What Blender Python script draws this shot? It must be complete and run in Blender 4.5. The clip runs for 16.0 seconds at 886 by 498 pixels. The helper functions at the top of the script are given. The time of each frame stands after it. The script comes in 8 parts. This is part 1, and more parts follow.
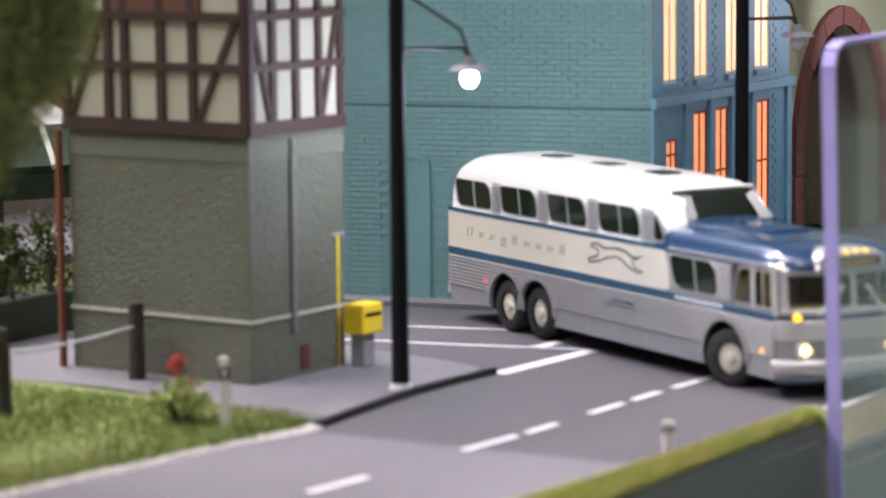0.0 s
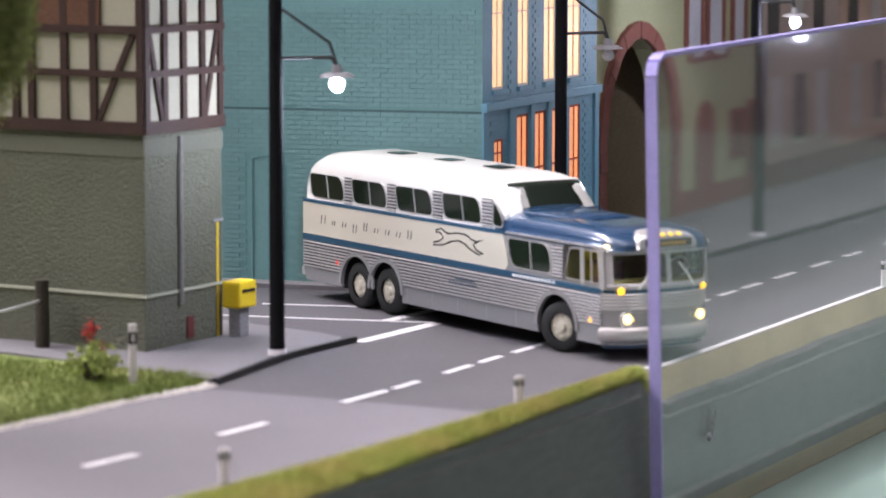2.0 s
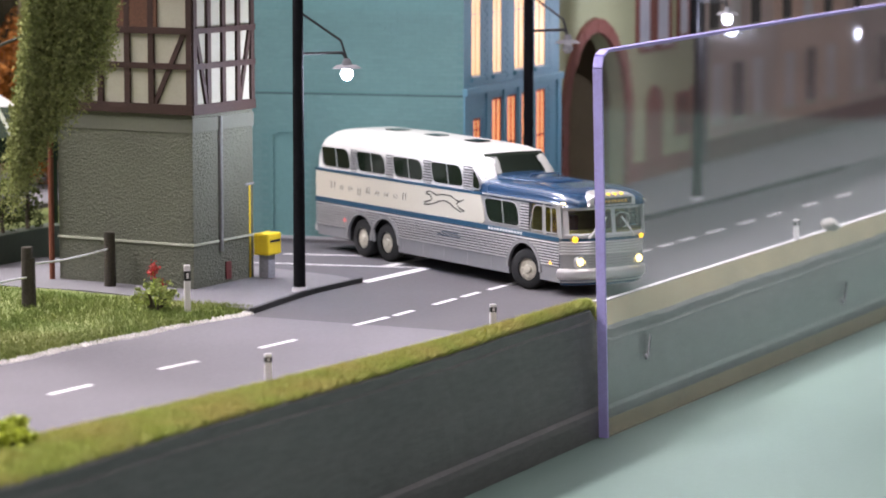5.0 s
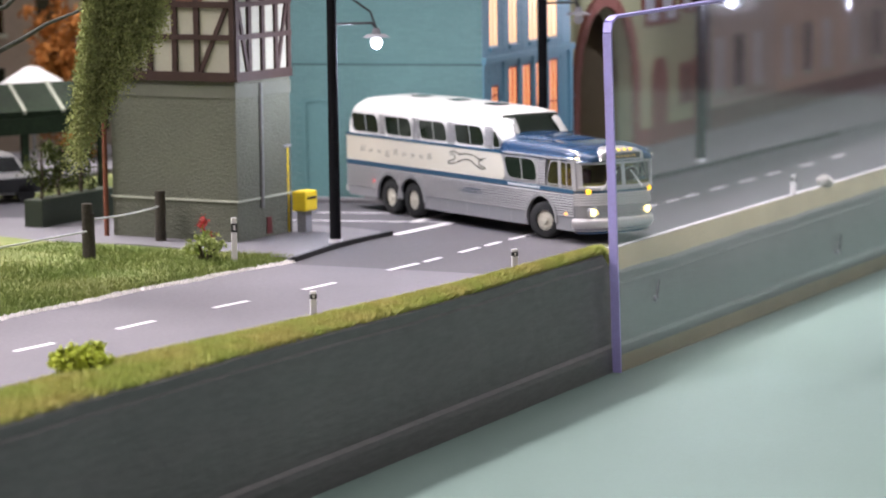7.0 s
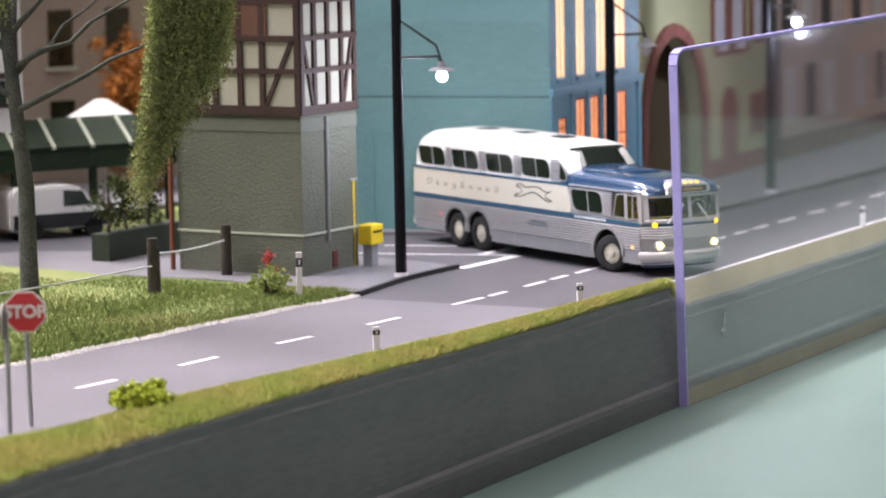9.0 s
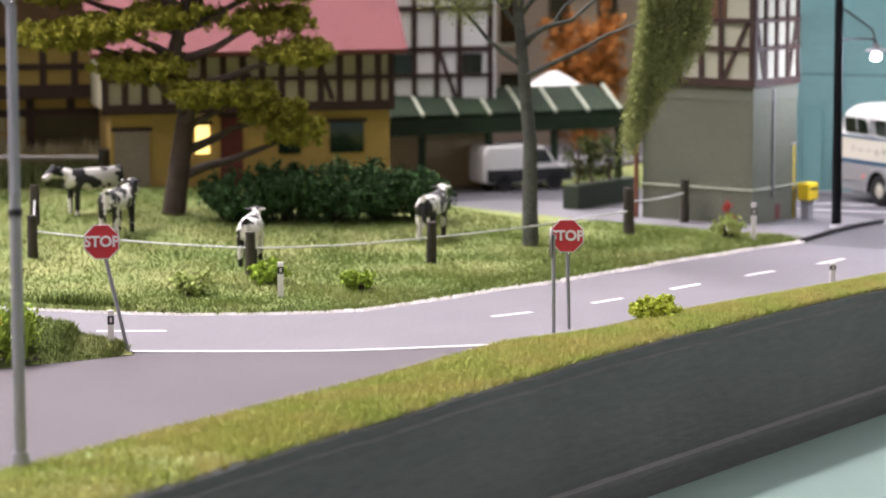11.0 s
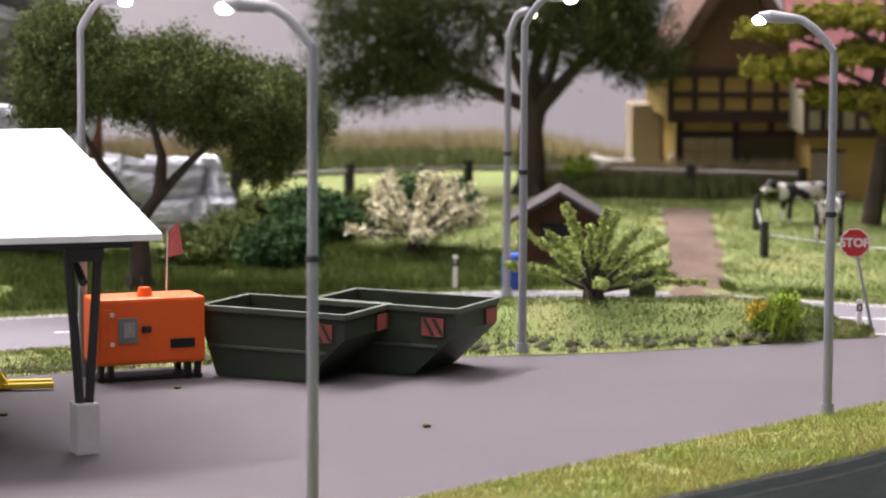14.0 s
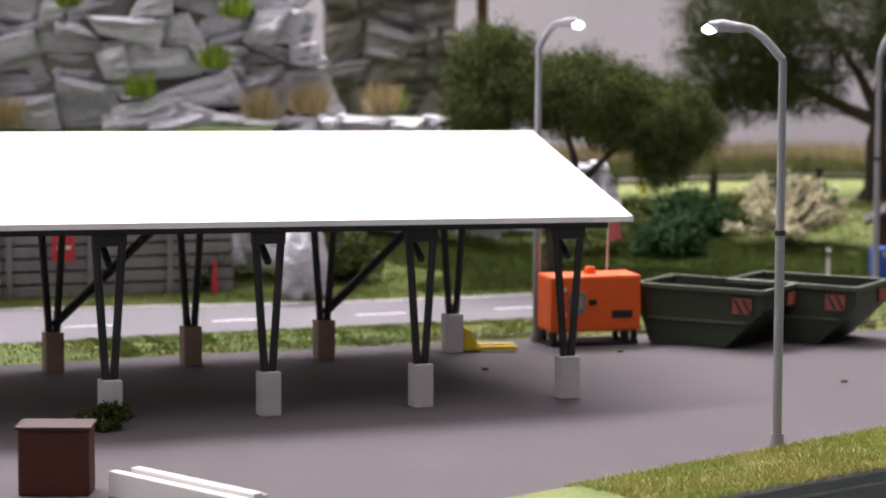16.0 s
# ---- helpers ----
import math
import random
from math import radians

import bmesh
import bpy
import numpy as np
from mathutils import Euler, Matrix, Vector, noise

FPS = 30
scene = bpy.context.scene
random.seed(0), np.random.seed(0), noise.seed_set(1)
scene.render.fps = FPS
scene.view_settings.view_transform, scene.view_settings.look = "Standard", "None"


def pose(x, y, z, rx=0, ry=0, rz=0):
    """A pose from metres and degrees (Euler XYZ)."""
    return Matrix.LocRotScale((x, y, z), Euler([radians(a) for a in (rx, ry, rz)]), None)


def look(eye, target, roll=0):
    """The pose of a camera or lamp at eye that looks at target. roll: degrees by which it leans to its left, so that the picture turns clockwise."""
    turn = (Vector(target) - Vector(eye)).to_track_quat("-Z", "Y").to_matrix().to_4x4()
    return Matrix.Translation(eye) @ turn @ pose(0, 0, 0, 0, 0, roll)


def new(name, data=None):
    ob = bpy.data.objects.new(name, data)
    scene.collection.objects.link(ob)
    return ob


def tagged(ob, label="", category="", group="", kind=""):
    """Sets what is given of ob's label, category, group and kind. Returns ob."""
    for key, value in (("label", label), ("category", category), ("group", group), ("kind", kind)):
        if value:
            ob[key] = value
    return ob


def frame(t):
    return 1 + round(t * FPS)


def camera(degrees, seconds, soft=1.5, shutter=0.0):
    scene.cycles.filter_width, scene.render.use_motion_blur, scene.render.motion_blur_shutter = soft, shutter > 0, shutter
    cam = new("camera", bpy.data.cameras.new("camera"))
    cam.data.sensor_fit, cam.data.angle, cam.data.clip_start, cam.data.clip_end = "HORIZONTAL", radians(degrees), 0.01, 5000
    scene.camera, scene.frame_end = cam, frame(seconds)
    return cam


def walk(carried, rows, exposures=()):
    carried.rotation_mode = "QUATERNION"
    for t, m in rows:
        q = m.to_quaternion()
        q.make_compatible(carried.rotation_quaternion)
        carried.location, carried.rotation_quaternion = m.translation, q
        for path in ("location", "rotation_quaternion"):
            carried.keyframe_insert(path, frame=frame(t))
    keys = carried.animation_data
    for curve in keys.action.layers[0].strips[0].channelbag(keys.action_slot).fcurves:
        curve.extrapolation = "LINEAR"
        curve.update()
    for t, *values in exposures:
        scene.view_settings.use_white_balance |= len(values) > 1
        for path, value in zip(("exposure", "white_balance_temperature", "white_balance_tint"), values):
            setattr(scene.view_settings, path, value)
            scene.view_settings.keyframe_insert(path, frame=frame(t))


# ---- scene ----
# A model town at 1:87. All lengths below are in metres of the full-size town; U turns them into metres of the model.
U = 1 / 87

# ---------------------------------------------------------------- camera
cam = camera(17.09, 16.0, soft=1.8)
PATH = [
    (0, (-42.614, -18.148, 8.382), (0.070, 7.182, 2.341), -0.53),
    (0.5, (-43.089, -18.729, 8.698), (-0.003, 5.913, 2.670), -0.68),
    (1, (-45.755, -19.380, 8.736), (-1.837, 3.739, 2.681), -0.26),
    (1.5, (-47.667, -20.172, 8.954), (-3.605, 2.632, 2.751), -0.24),
    (2, (-50.180, -19.944, 8.808), (-5.485, 1.678, 2.903), 0.05),
    (2.5, (-52.205, -21.232, 9.091), (-7.639, 0.649, 3.165), 0.12),
    (3, (-53.893, -21.911, 9.127), (-9.264, -0.160, 3.194), 0.01),
    (3.5, (-55.872, -22.780, 9.309), (-11.186, -1.199, 3.195), 0.00),
    (4, (-57.373, -23.271, 9.484), (-12.597, -1.908, 3.259), -0.06),
    (4.2, (-57.897, -23.518, 9.622), (-13.068, -2.275, 3.368), 0.08),
    (6.3, (-70.056, -29.103, 9.988), (-25.269, -7.735, 3.859), -0.31),
    (6.5, (-70.060, -28.891, 9.907), (-25.140, -7.828, 3.699), -0.24),
    (7, (-68.678, -28.118, 9.605), (-23.942, -6.699, 3.288), -0.77),
    (7.5, (-67.401, -27.758, 9.095), (-22.696, -6.203, 3.025), -1.32),
    (8, (-66.434, -27.718, 9.036), (-21.612, -6.297, 3.372), -1.15),
    (8.2, (-65.952, -27.808, 9.202), (-21.216, -6.205, 3.550), -1.11),
    (10.3, (-76.883, -29.837, 10.014), (-34.181, -4.531, 4.006), -0.38),
    (10.5, (-78.154, -30.203, 9.896), (-35.772, -4.347, 3.957), -0.15),
    (11, (-81.721, -31.303, 10.295), (-40.219, -4.085, 4.237), -0.18),
    (11.5, (-84.319, -32.215, 10.229), (-43.780, -3.548, 4.331), -0.05),
    (12, (-86.590, -31.741, 9.988), (-46.885, -1.862, 4.443), 0.18),
    (12.5, (-89.308, -32.162, 10.514), (-50.540, -1.089, 4.901), 0.21),
    (13, (-91.529, -33.344, 10.690), (-53.706, -1.116, 5.139), 0.13),
    (13.5, (-94.002, -34.708, 11.100), (-56.936, -1.623, 5.486), 0.22),
    (14, (-96.482, -35.853, 11.446), (-60.521, -1.590, 5.720), 0.29),
    (14.5, (-98.925, -37.017, 11.655), (-63.783, -1.891, 6.070), 0.10),
    (15, (-102.145, -38.402, 11.770), (-67.539, -2.746, 6.202), 0.10),
    (15.5, (-105.455, -39.384, 12.240), (-71.436, -3.184, 6.554), 0.24),
    (16, (-109.183, -41.381, 11.707), (-76.044, -4.317, 6.416), 0.23),
]
walk(cam, [(t, look(Vector(eye) * U, Vector(target) * U, roll)) for t, eye, target, roll in PATH],
     exposures=((0.0, -0.66), (1.0, -0.72), (4.0, -0.62), (7.0, -0.5), (8.2, -0.5), (11.0, -0.3), (12.5, -0.54), (14.0, -0.44), (15.0, -0.5), (16.0, -0.72)))
cam.data.dof.use_dof = True
cam.data.dof.focus_distance = 68 * U
cam.data.dof.aperture_fstop = 31

# ---------------------------------------------------------------- light of the exhibition hall
world = bpy.data.worlds.new("hall_air")
world.use_nodes = True
world.node_tree.nodes["Background"].inputs[0].default_value = (0.80, 0.86, 1.0, 1)
world.node_tree.nodes["Background"].inputs[1].default_value = 0.25
scene.world = world


def ceiling_lamp(x, y, z, sx, sy, power, colour):
    data = bpy.data.lights.new("unseen_hall_lamp", "AREA")
    data.shape, data.size, data.size_y, data.energy, data.color = "RECTANGLE", sx, sy, power, colour
    ob = new("unseen_hall_lamp", data)
    ob.location = (x, y, z)
    return ob


ceiling_lamp(-1.9, 0.1, 2.2, 0.5, 2.4, 27, (1.0, 0.93, 0.96))
ceiling_lamp(0.12, -0.2, 2.2, 0.5, 2.4, 50, (1.0, 0.93, 0.98))
# Unseen strip near the north wall, added to brighten it.
ceiling_lamp(-0.3, 1.4, 2.2, 2.8, 0.22, 235, (1.0, 0.94, 0.98))


# ---------------------------------------------------------------- materials
def mat(name, colour, rough=0.7, metal=0.0, var=0.25, scale=2.0, fine=14.0, bump=0.15, other=None, mix=0.0, emit=0.0, spec=0.4, island=0.0, coat=0.0, soft_edge=0.12, strata=0.0, relief=0.06):
    """A surface of one base colour, with large stains, fine grain and relief; sizes are in the town's metres."""
    m = bpy.data.materials.new(name)
    m.use_nodes = True
    nt = m.node_tree
    b = nt.nodes["Principled BSDF"]
    link = nt.links.new
    geo = nt.nodes.new("ShaderNodeNewGeometry")
    mul = nt.nodes.new("ShaderNodeVectorMath")
    mul.operation = "SCALE"
    mul.inputs[3].default_value = 87.0
    link(geo.outputs["Position"], mul.inputs[0])
    big, small = nt.nodes.new("ShaderNodeTexNoise"), nt.nodes.new("ShaderNodeTexNoise")
    for n, s, d in ((big, scale / 4, 4.0), (small, fine, 3.0)):
        n.inputs["Scale"].default_value, n.inputs["Detail"].default_value = s, d
        link(mul.outputs[0], n.inputs["Vector"])
    if strata:
        layer = nt.nodes.new("ShaderNodeVectorMath")
        layer.operation = "MULTIPLY"
        layer.inputs[1].default_value = (1, 1, strata)
        link(mul.outputs[0], layer.inputs[0])
        link(layer.outputs[0], small.inputs["Vector"])
    add = nt.nodes.new("ShaderNodeMath")
    add.operation = "ADD"
    link(big.outputs["Fac"], add.inputs[0])
    link(small.outputs["Fac"], add.inputs[1])
    ramp = nt.nodes.new("ShaderNodeMapRange")
    ramp.inputs[1].default_value, ramp.inputs[2].default_value = 0.65, 1.35
    ramp.inputs[3].default_value, ramp.inputs[4].default_value = 1 - var, 1 + var
    link(add.outputs[0], ramp.inputs[0])
    last = ramp.outputs[0]
    if island:
        rnd = nt.nodes.new("ShaderNodeMapRange")
        rnd.inputs[3].default_value, rnd.inputs[4].default_value = 1 - island, 1 + island
        link(geo.outputs["Random Per Island"], rnd.inputs[0])
        tm = nt.nodes.new("ShaderNodeMath")
        tm.operation = "MULTIPLY"
        link(last, tm.inputs[0])
        link(rnd.outputs[0], tm.inputs[1])
        last = tm.outputs[0]
    base = nt.nodes.new("ShaderNodeMix")
    base.data_type = "RGBA"
    base.inputs[6].default_value = (*colour, 1)
    base.inputs[7].default_value = (*(other or colour), 1)
    edge = nt.nodes.new("ShaderNodeMapRange")
    edge.inputs[1].default_value, edge.inputs[2].default_value = 0.5 - soft_edge, 0.5 + soft_edge
    edge.inputs[4].default_value = mix
    link(big.outputs["Fac"], edge.inputs[0])
    link(edge.outputs[0], base.inputs[0])
    shade = nt.nodes.new("ShaderNodeVectorMath")
    shade.operation = "SCALE"
    link(base.outputs[2], shade.inputs[0])
    link(last, shade.inputs[3])
    link(shade.outputs[0], b.inputs["Base Color"])
    b.inputs["Roughness"].default_value, b.inputs["Metallic"].default_value = rough, metal
    b.inputs["Specular IOR Level"].default_value = spec
    b.inputs["Coat Weight"].default_value = coat
    if bump:
        bp = nt.nodes.new("ShaderNodeBump")
        bp.inputs["Strength"].default_value, bp.inputs["Distance"].default_value = bump, (0.3 if strata else relief) / 87
        link(small.outputs["Fac"], bp.inputs["Height"])
        link(bp.outputs[0], b.inputs["Normal"])
    if emit:
        b.inputs["Emission Color"].default_value, b.inputs["Emission Strength"].default_value = (*colour, 1), emit
    return m


def glow(name, colour, strength):
    m = bpy.data.materials.new(name)
    m.use_nodes = True
    b = m.node_tree.nodes["Principled BSDF"]
    b.inputs["Base Color"].default_value = (*colour, 1)
    b.inputs["Emission Color"].default_value, b.inputs["Emission Strength"].default_value = (*colour, 1), strength
    return m


def glass_mat(name, colour, rough=0.02, alpha=1.0):
    m = bpy.data.materials.new(name)
    m.use_nodes = True
    b = m.node_tree.nodes["Principled BSDF"]
    b.inputs["Base Color"].default_value = (*colour, 1)
    b.inputs["Roughness"].default_value, b.inputs["IOR"].default_value = rough, 1.49
    b.inputs["Transmission Weight"].default_value = alpha
    return m


ASPHALT = mat("asphalt", (0.135, 0.127, 0.137), 0.75, var=0.12, scale=1.2, fine=9, bump=0.1)
ASPHALT_DARK = mat("dark_asphalt", (0.072, 0.070, 0.078), 0.8, var=0.14, scale=1.2, fine=9, bump=0.1)
PARKING = mat("parking_asphalt", (0.088, 0.077, 0.081), 0.85, var=0.09, scale=0.9, fine=11, bump=0.1)
PAVING = mat("pavement_grey", (0.15, 0.145, 0.155), 0.8, var=0.12, scale=2)
LINE = mat("road_paint", (0.72, 0.70, 0.70), 0.6, var=0.15, scale=6, fine=30)
GRAVEL = mat("pale_gravel", (0.66, 0.63, 0.60), 0.9, var=0.3, scale=6, fine=24, bump=0.5)
SOIL = mat("grass_ground", (0.165, 0.215, 0.06), 0.95, var=0.35, scale=1.6, fine=12, bump=0.6, other=(0.21, 0.20, 0.08), mix=0.6)
FASCIA = mat("black_fascia_paint", (0.128, 0.126, 0.122), 0.42, var=0.2, scale=0.6, fine=1.6, bump=0.07, strata=5.0)
TEAL_BOARD = mat("green_ledge_paint", (0.112, 0.163, 0.142), 0.55, var=0.05, scale=0.7, fine=10, bump=0.05)
TEAL_WALL = mat("teal_brick_paint", (0.135, 0.275, 0.27), 0.6, var=0.08, scale=1.2, fine=10, bump=0.1)
BLUE_WALL = mat("blue_facade_paint", (0.12, 0.28, 0.37), 0.55, var=0.08, scale=1.5, fine=10, bump=0.1)
ROUGHCAST = mat("grey_roughcast", (0.120, 0.126, 0.093), 0.9, var=0.2, scale=1.5, fine=17, bump=0.9, relief=0.08)
TIMBER = mat("dark_timber", (0.036, 0.017, 0.012), 0.7, var=0.3, scale=3)
PLASTER = mat("white_plaster", (0.72, 0.71, 0.68), 0.8, var=0.06, scale=2, bump=0.1)
WHITE_ROOF = mat("white_roof_sheet", (0.90, 0.89, 0.89), 0.6, var=0.03, scale=1, bump=0.03)
STEEL_DARK = mat("dark_steel", (0.025, 0.024, 0.026), 0.5, var=0.2)
CONCRETE = mat("pale_concrete", (0.55, 0.54, 0.55), 0.85, var=0.1, scale=3)
POLE_GREY = mat("galvanised_steel", (0.30, 0.30, 0.32), 0.5, metal=0.2, var=0.1)
ARM_GREY = mat("weathered_arm_steel", (0.085, 0.085, 0.09), 0.8, var=0.2, spec=0.1)
POLE_BLACK = mat("black_pole_paint", (0.010, 0.010, 0.012), 0.85, var=0.2, spec=0.08)
SILVER = mat("silver_body", (0.36, 0.355, 0.35), 0.34, metal=0.5, var=0.05, scale=1, bump=0.02)
CREAM = mat("cream_bus_paint", (0.56, 0.525, 0.425), 0.3, var=0.03, bump=0.0, coat=0.4)
WHITE_PAINT = mat("white_bus_paint", (0.62, 0.61, 0.575), 0.3, var=0.03, bump=0.0, coat=0.4)
NAVY = mat("blue_bus_paint", (0.012, 0.040, 0.092), 0.25, var=0.06, bump=0.0, coat=0.6)
STRIPE = mat("blue_stripe_paint", (0.02, 0.07, 0.12), 0.4, var=0.05, bump=0.0)
RUBBER = mat("black_rubber", (0.012, 0.012, 0.012), 0.8, var=0.2)
WINDOW_DARK = mat("dark_window_glass", (0.010, 0.016, 0.010), 0.06, var=0.1, bump=0.0, spec=0.7)
ORANGE = mat("orange_paint", (0.80, 0.12, 0.012), 0.45, var=0.05, bump=0.05)
SKIP_RIM = mat("worn_green_rim", (0.075, 0.092, 0.062), 0.5, var=0.25, scale=3)
SKIP_GREEN = mat("dark_green_paint", (0.030, 0.042, 0.024), 0.5, var=0.2, scale=2)
YELLOW = mat("yellow_paint", (0.75, 0.55, 0.02), 0.5, var=0.06)
BLACK = mat("black_paint", (0.012, 0.012, 0.012), 0.5)


# ---------------------------------------------------------------- building helpers
def box(bm, x0, x1, y0, y1, z0, z1, bevel=0.0, m=None):
    vs = [bm.verts.new((x, y, z)) for z in (z0, z1) for x, y in ((x0, y0), (x1, y0), (x1, y1), (x0, y1))]
    fs = [bm.faces.new([vs[i] for i in f]) for f in ((3, 2, 1, 0), (4, 5, 6, 7), (0, 1, 5, 4), (1, 2, 6, 5), (2, 3, 7, 6), (3, 0, 4, 7))]
    if bevel:
        es = list({e for f in fs for e in f.edges})
        r = bmesh.ops.bevel(bm, geom=es, offset=bevel, segments=2, affect="EDGES", profile=0.6)
        vs = list({v for f in r["faces"] for v in f.verts} | {v for v in vs if v.is_valid})
    if m is not None:
        bmesh.ops.transform(bm, matrix=m, verts=vs)
    return bm


def tube(bm, p, q, r0, r1=None, n=10, caps=True):
    p, q = Vector(p), Vector(q)
    r1 = r0 if r1 is None else r1
    d = (q - p).normalized()
    a = d.orthogonal().normalized()
    b = d.cross(a)
    rings = []
    for c, r in ((p, r0), (q, r1)):
        rings.append([bm.verts.new(c + (a * math.cos(2 * math.pi * i / n) + b * math.sin(2 * math.pi * i / n)) * r) for i in range(n)])
    for i in range(n):
        bm.faces.new((rings[0][i], rings[0][(i + 1) % n], rings[1][(i + 1) % n], rings[1][i])).smooth = True
    if caps:
        for f in (bm.faces.new(rings[0][::-1]), bm.faces.new(rings[1])):
            for e in f.edges:
                e.smooth = False
    return bm


def sweep(bm, pts, radii, n=8):
    """One connected tube through several points, with a radius at each."""
    pts = [Vector(p) for p in pts]
    rings, a = [], None
    for i, p in enumerate(pts):
        d = (pts[min(i + 1, len(pts) - 1)] - pts[max(i - 1, 0)]).normalized()
        a = d.orthogonal().normalized() if a is None else (a - d * a.dot(d)).normalized()
        b = d.cross(a)
        rings.append([bm.verts.new(p + (a * math.cos(2 * math.pi * k / n) + b * math.sin(2 * math.pi * k / n)) * radii[i]) for k in range(n)])
    for r, s in zip(rings, rings[1:]):
        for k in range(n):
            bm.faces.new((r[k], r[(k + 1) % n], s[(k + 1) % n], s[k])).smooth = True
    for f in (bm.faces.new(rings[0][::-1]), bm.faces.new(rings[-1])):
        for e in f.edges:
            e.smooth = False
    return bm


def pipe(bm, pts, r, n=8):
    return sweep(bm, pts, [r] * len(pts), n)


def prism(bm, outline, z0, z1):
    """An upright prism over an outline of (x, y) points."""
    lo = [bm.verts.new((x, y, z0)) for x, y in outline]
    hi = [bm.verts.new((x, y, z1)) for x, y in outline]
    n = len(lo)
    fs = [bm.faces.new(hi), bm.faces.new(lo[::-1])]
    for i in range(n):
        fs.append(bm.faces.new((lo[i], lo[(i + 1) % n], hi[(i + 1) % n], hi[i])))
    bmesh.ops.recalc_face_normals(bm, faces=fs)
    return bm


def slab(bm, outline, axis_m, d):
    """A flat plate: an outline in the (x, z) plane, d thick towards -y, laid by axis_m."""
    a = [bm.verts.new(axis_m @ Vector((x, 0, z))) for x, z in outline]
    b = [bm.verts.new(axis_m @ Vector((x, -d, z))) for x, z in outline]
    n = len(a)
    fs = [bm.faces.new(b), bm.faces.new(a[::-1])]
    for i in range(n):
        fs.append(bm.faces.new((a[i], a[(i + 1) % n], b[(i + 1) % n], b[i])))
    bmesh.ops.recalc_face_normals(bm, faces=fs)
    return bm


def mesh_of(name, bm, material):
    me = bpy.data.meshes.new(name)
    for v in bm.verts:
        v.co *= U
    bm.to_mesh(me)
    bm.free()
    for m in material if isinstance(material, (list, tuple)) else (material,):
        me.materials.append(m)
    return me


def thing(name, label, category, at=(0, 0, 0), turn=0.0, group=""):
    ob = new(name)
    ob.empty_display_size = 0.002
    ob.matrix_basis = Matrix.LocRotScale(Vector(at) * U, Euler((0, 0, radians(turn))), None)
    return tagged(ob, label, category, group)


def part(name, bm, material, parent, label="", at=None, turn=None):
    ob = new(name, mesh_of(name, bm, material))
    ob.parent = parent
    if at is not None:
        ob.location = Vector(at) * U
    if turn is not None:
        ob.rotation_euler = turn
    return tagged(ob, label)


def single(name, bm, material, label, category, at=(0, 0, 0), turn=0.0, group="", kind=""):
    ob = new(name, mesh_of(name, bm, material))
    ob.matrix_basis = Matrix.LocRotScale(Vector(at) * U, Euler((0, 0, radians(turn))), None)
    return tagged(ob, label, category, group, kind)


def setting(name, bm, material, label, category="ground"):
    return single(name, bm, material, label, category, kind="structure")


def new_bm():
    return bmesh.new()

# ---------------------------------------------------------------- land
FAR_EDGE = [(70, 4.2), (21.8, 5.5), (15.0, 5.85), (11.2, 6.13), (9.3, 6.3), (5.0, 6.7), (1.4, 7.0), (-1.3, 7.12), (-4.4, 6.92), (-7.5, 7.4), (-10.1, 7.8), (-15.4, 8.4), (-18.9, 9.0), (-22.6, 9.7), (-24.6, 11.4), (-26.0, 13.6),
            (-27.0, 16.8), (-28.2, 20.0), (-32.3, 23.9), (-38, 26.3), (-44, 28.5), (-49.1, 30.6), (-52, 32.2), (-58.6, 35.8), (-66, 38.6), (-95, 48)]
NEAR_EDGE = [(70, -1.05), (23.6, -0.06), (5.4, 0.34), (0.9, 0.44), (-6, 0.95), (-13, 1.9), (-19, 2.9), (-25.4, 3.95), (-30.8, 10.5), (-33, 14.5), (-36.5, 18.3), (-42, 21.4),
             (-50, 24.3), (-56.2, 26.7), (-63.2, 29.0), (-70, 31.4), (-95, 39.5)]
CENTRE = [(70, 1.0), (20.5, 2.77), (12.0, 3.0), (8.0, 3.12), (4.5, 3.42), (1.0, 3.62), (-3.3, 3.76), (-5.3, 3.95), (-8.5, 4.25), (-12.4, 4.85), (-19.5, 5.75), (-23.4, 7.2), (-26.2, 9.35), (-29.2, 13.6), (-31.6, 17.8), (-36, 22.0),
          (-44, 25.2), (-53.8, 29.0), (-59.4, 31.3), (-68, 34.5), (-95, 43.5)]
ISLAND_FRONT = [(-31.2, 10.1), (-38.0, 13.0), (-41.6, 15.4), (-43.4, 17.2), (-50.3, 20.4), (-60.5, 24.5), (-65.3, 25.9), (-95, 36)]
VERGE_IN = [(-95, 3.0), (-67.6, 3.0), (-52, 3.6), (-41, 3.6), (-31, 3.6), (-25.4, 3.95)]
FASCIA_TOP = [(70, -0.56), (0.4, -0.58), (-0.1, -0.02), (-0.5, 0.0), (-10, 0.06), (-19, 0.25), (-27, 0.33), (-35, 0.2), (-45, -0.02), (-95, -0.05)]
LEDGE_Z = -3.05


def edge_y(x):
    """How far the layout's edge swings out, past the guard panel's near end."""
    return -0.021 * max(x, 0.0)



def along(line, x):
    """y of a line of points at x."""
    pts = sorted(line)
    for (x0, y0), (x1, y1) in zip(pts, pts[1:]):
        if x0 <= x <= x1:
            return y0 + (y1 - y0) * (x - x0) / (x1 - x0)
    return pts[0][1] if x < pts[0][0] else pts[-1][1]


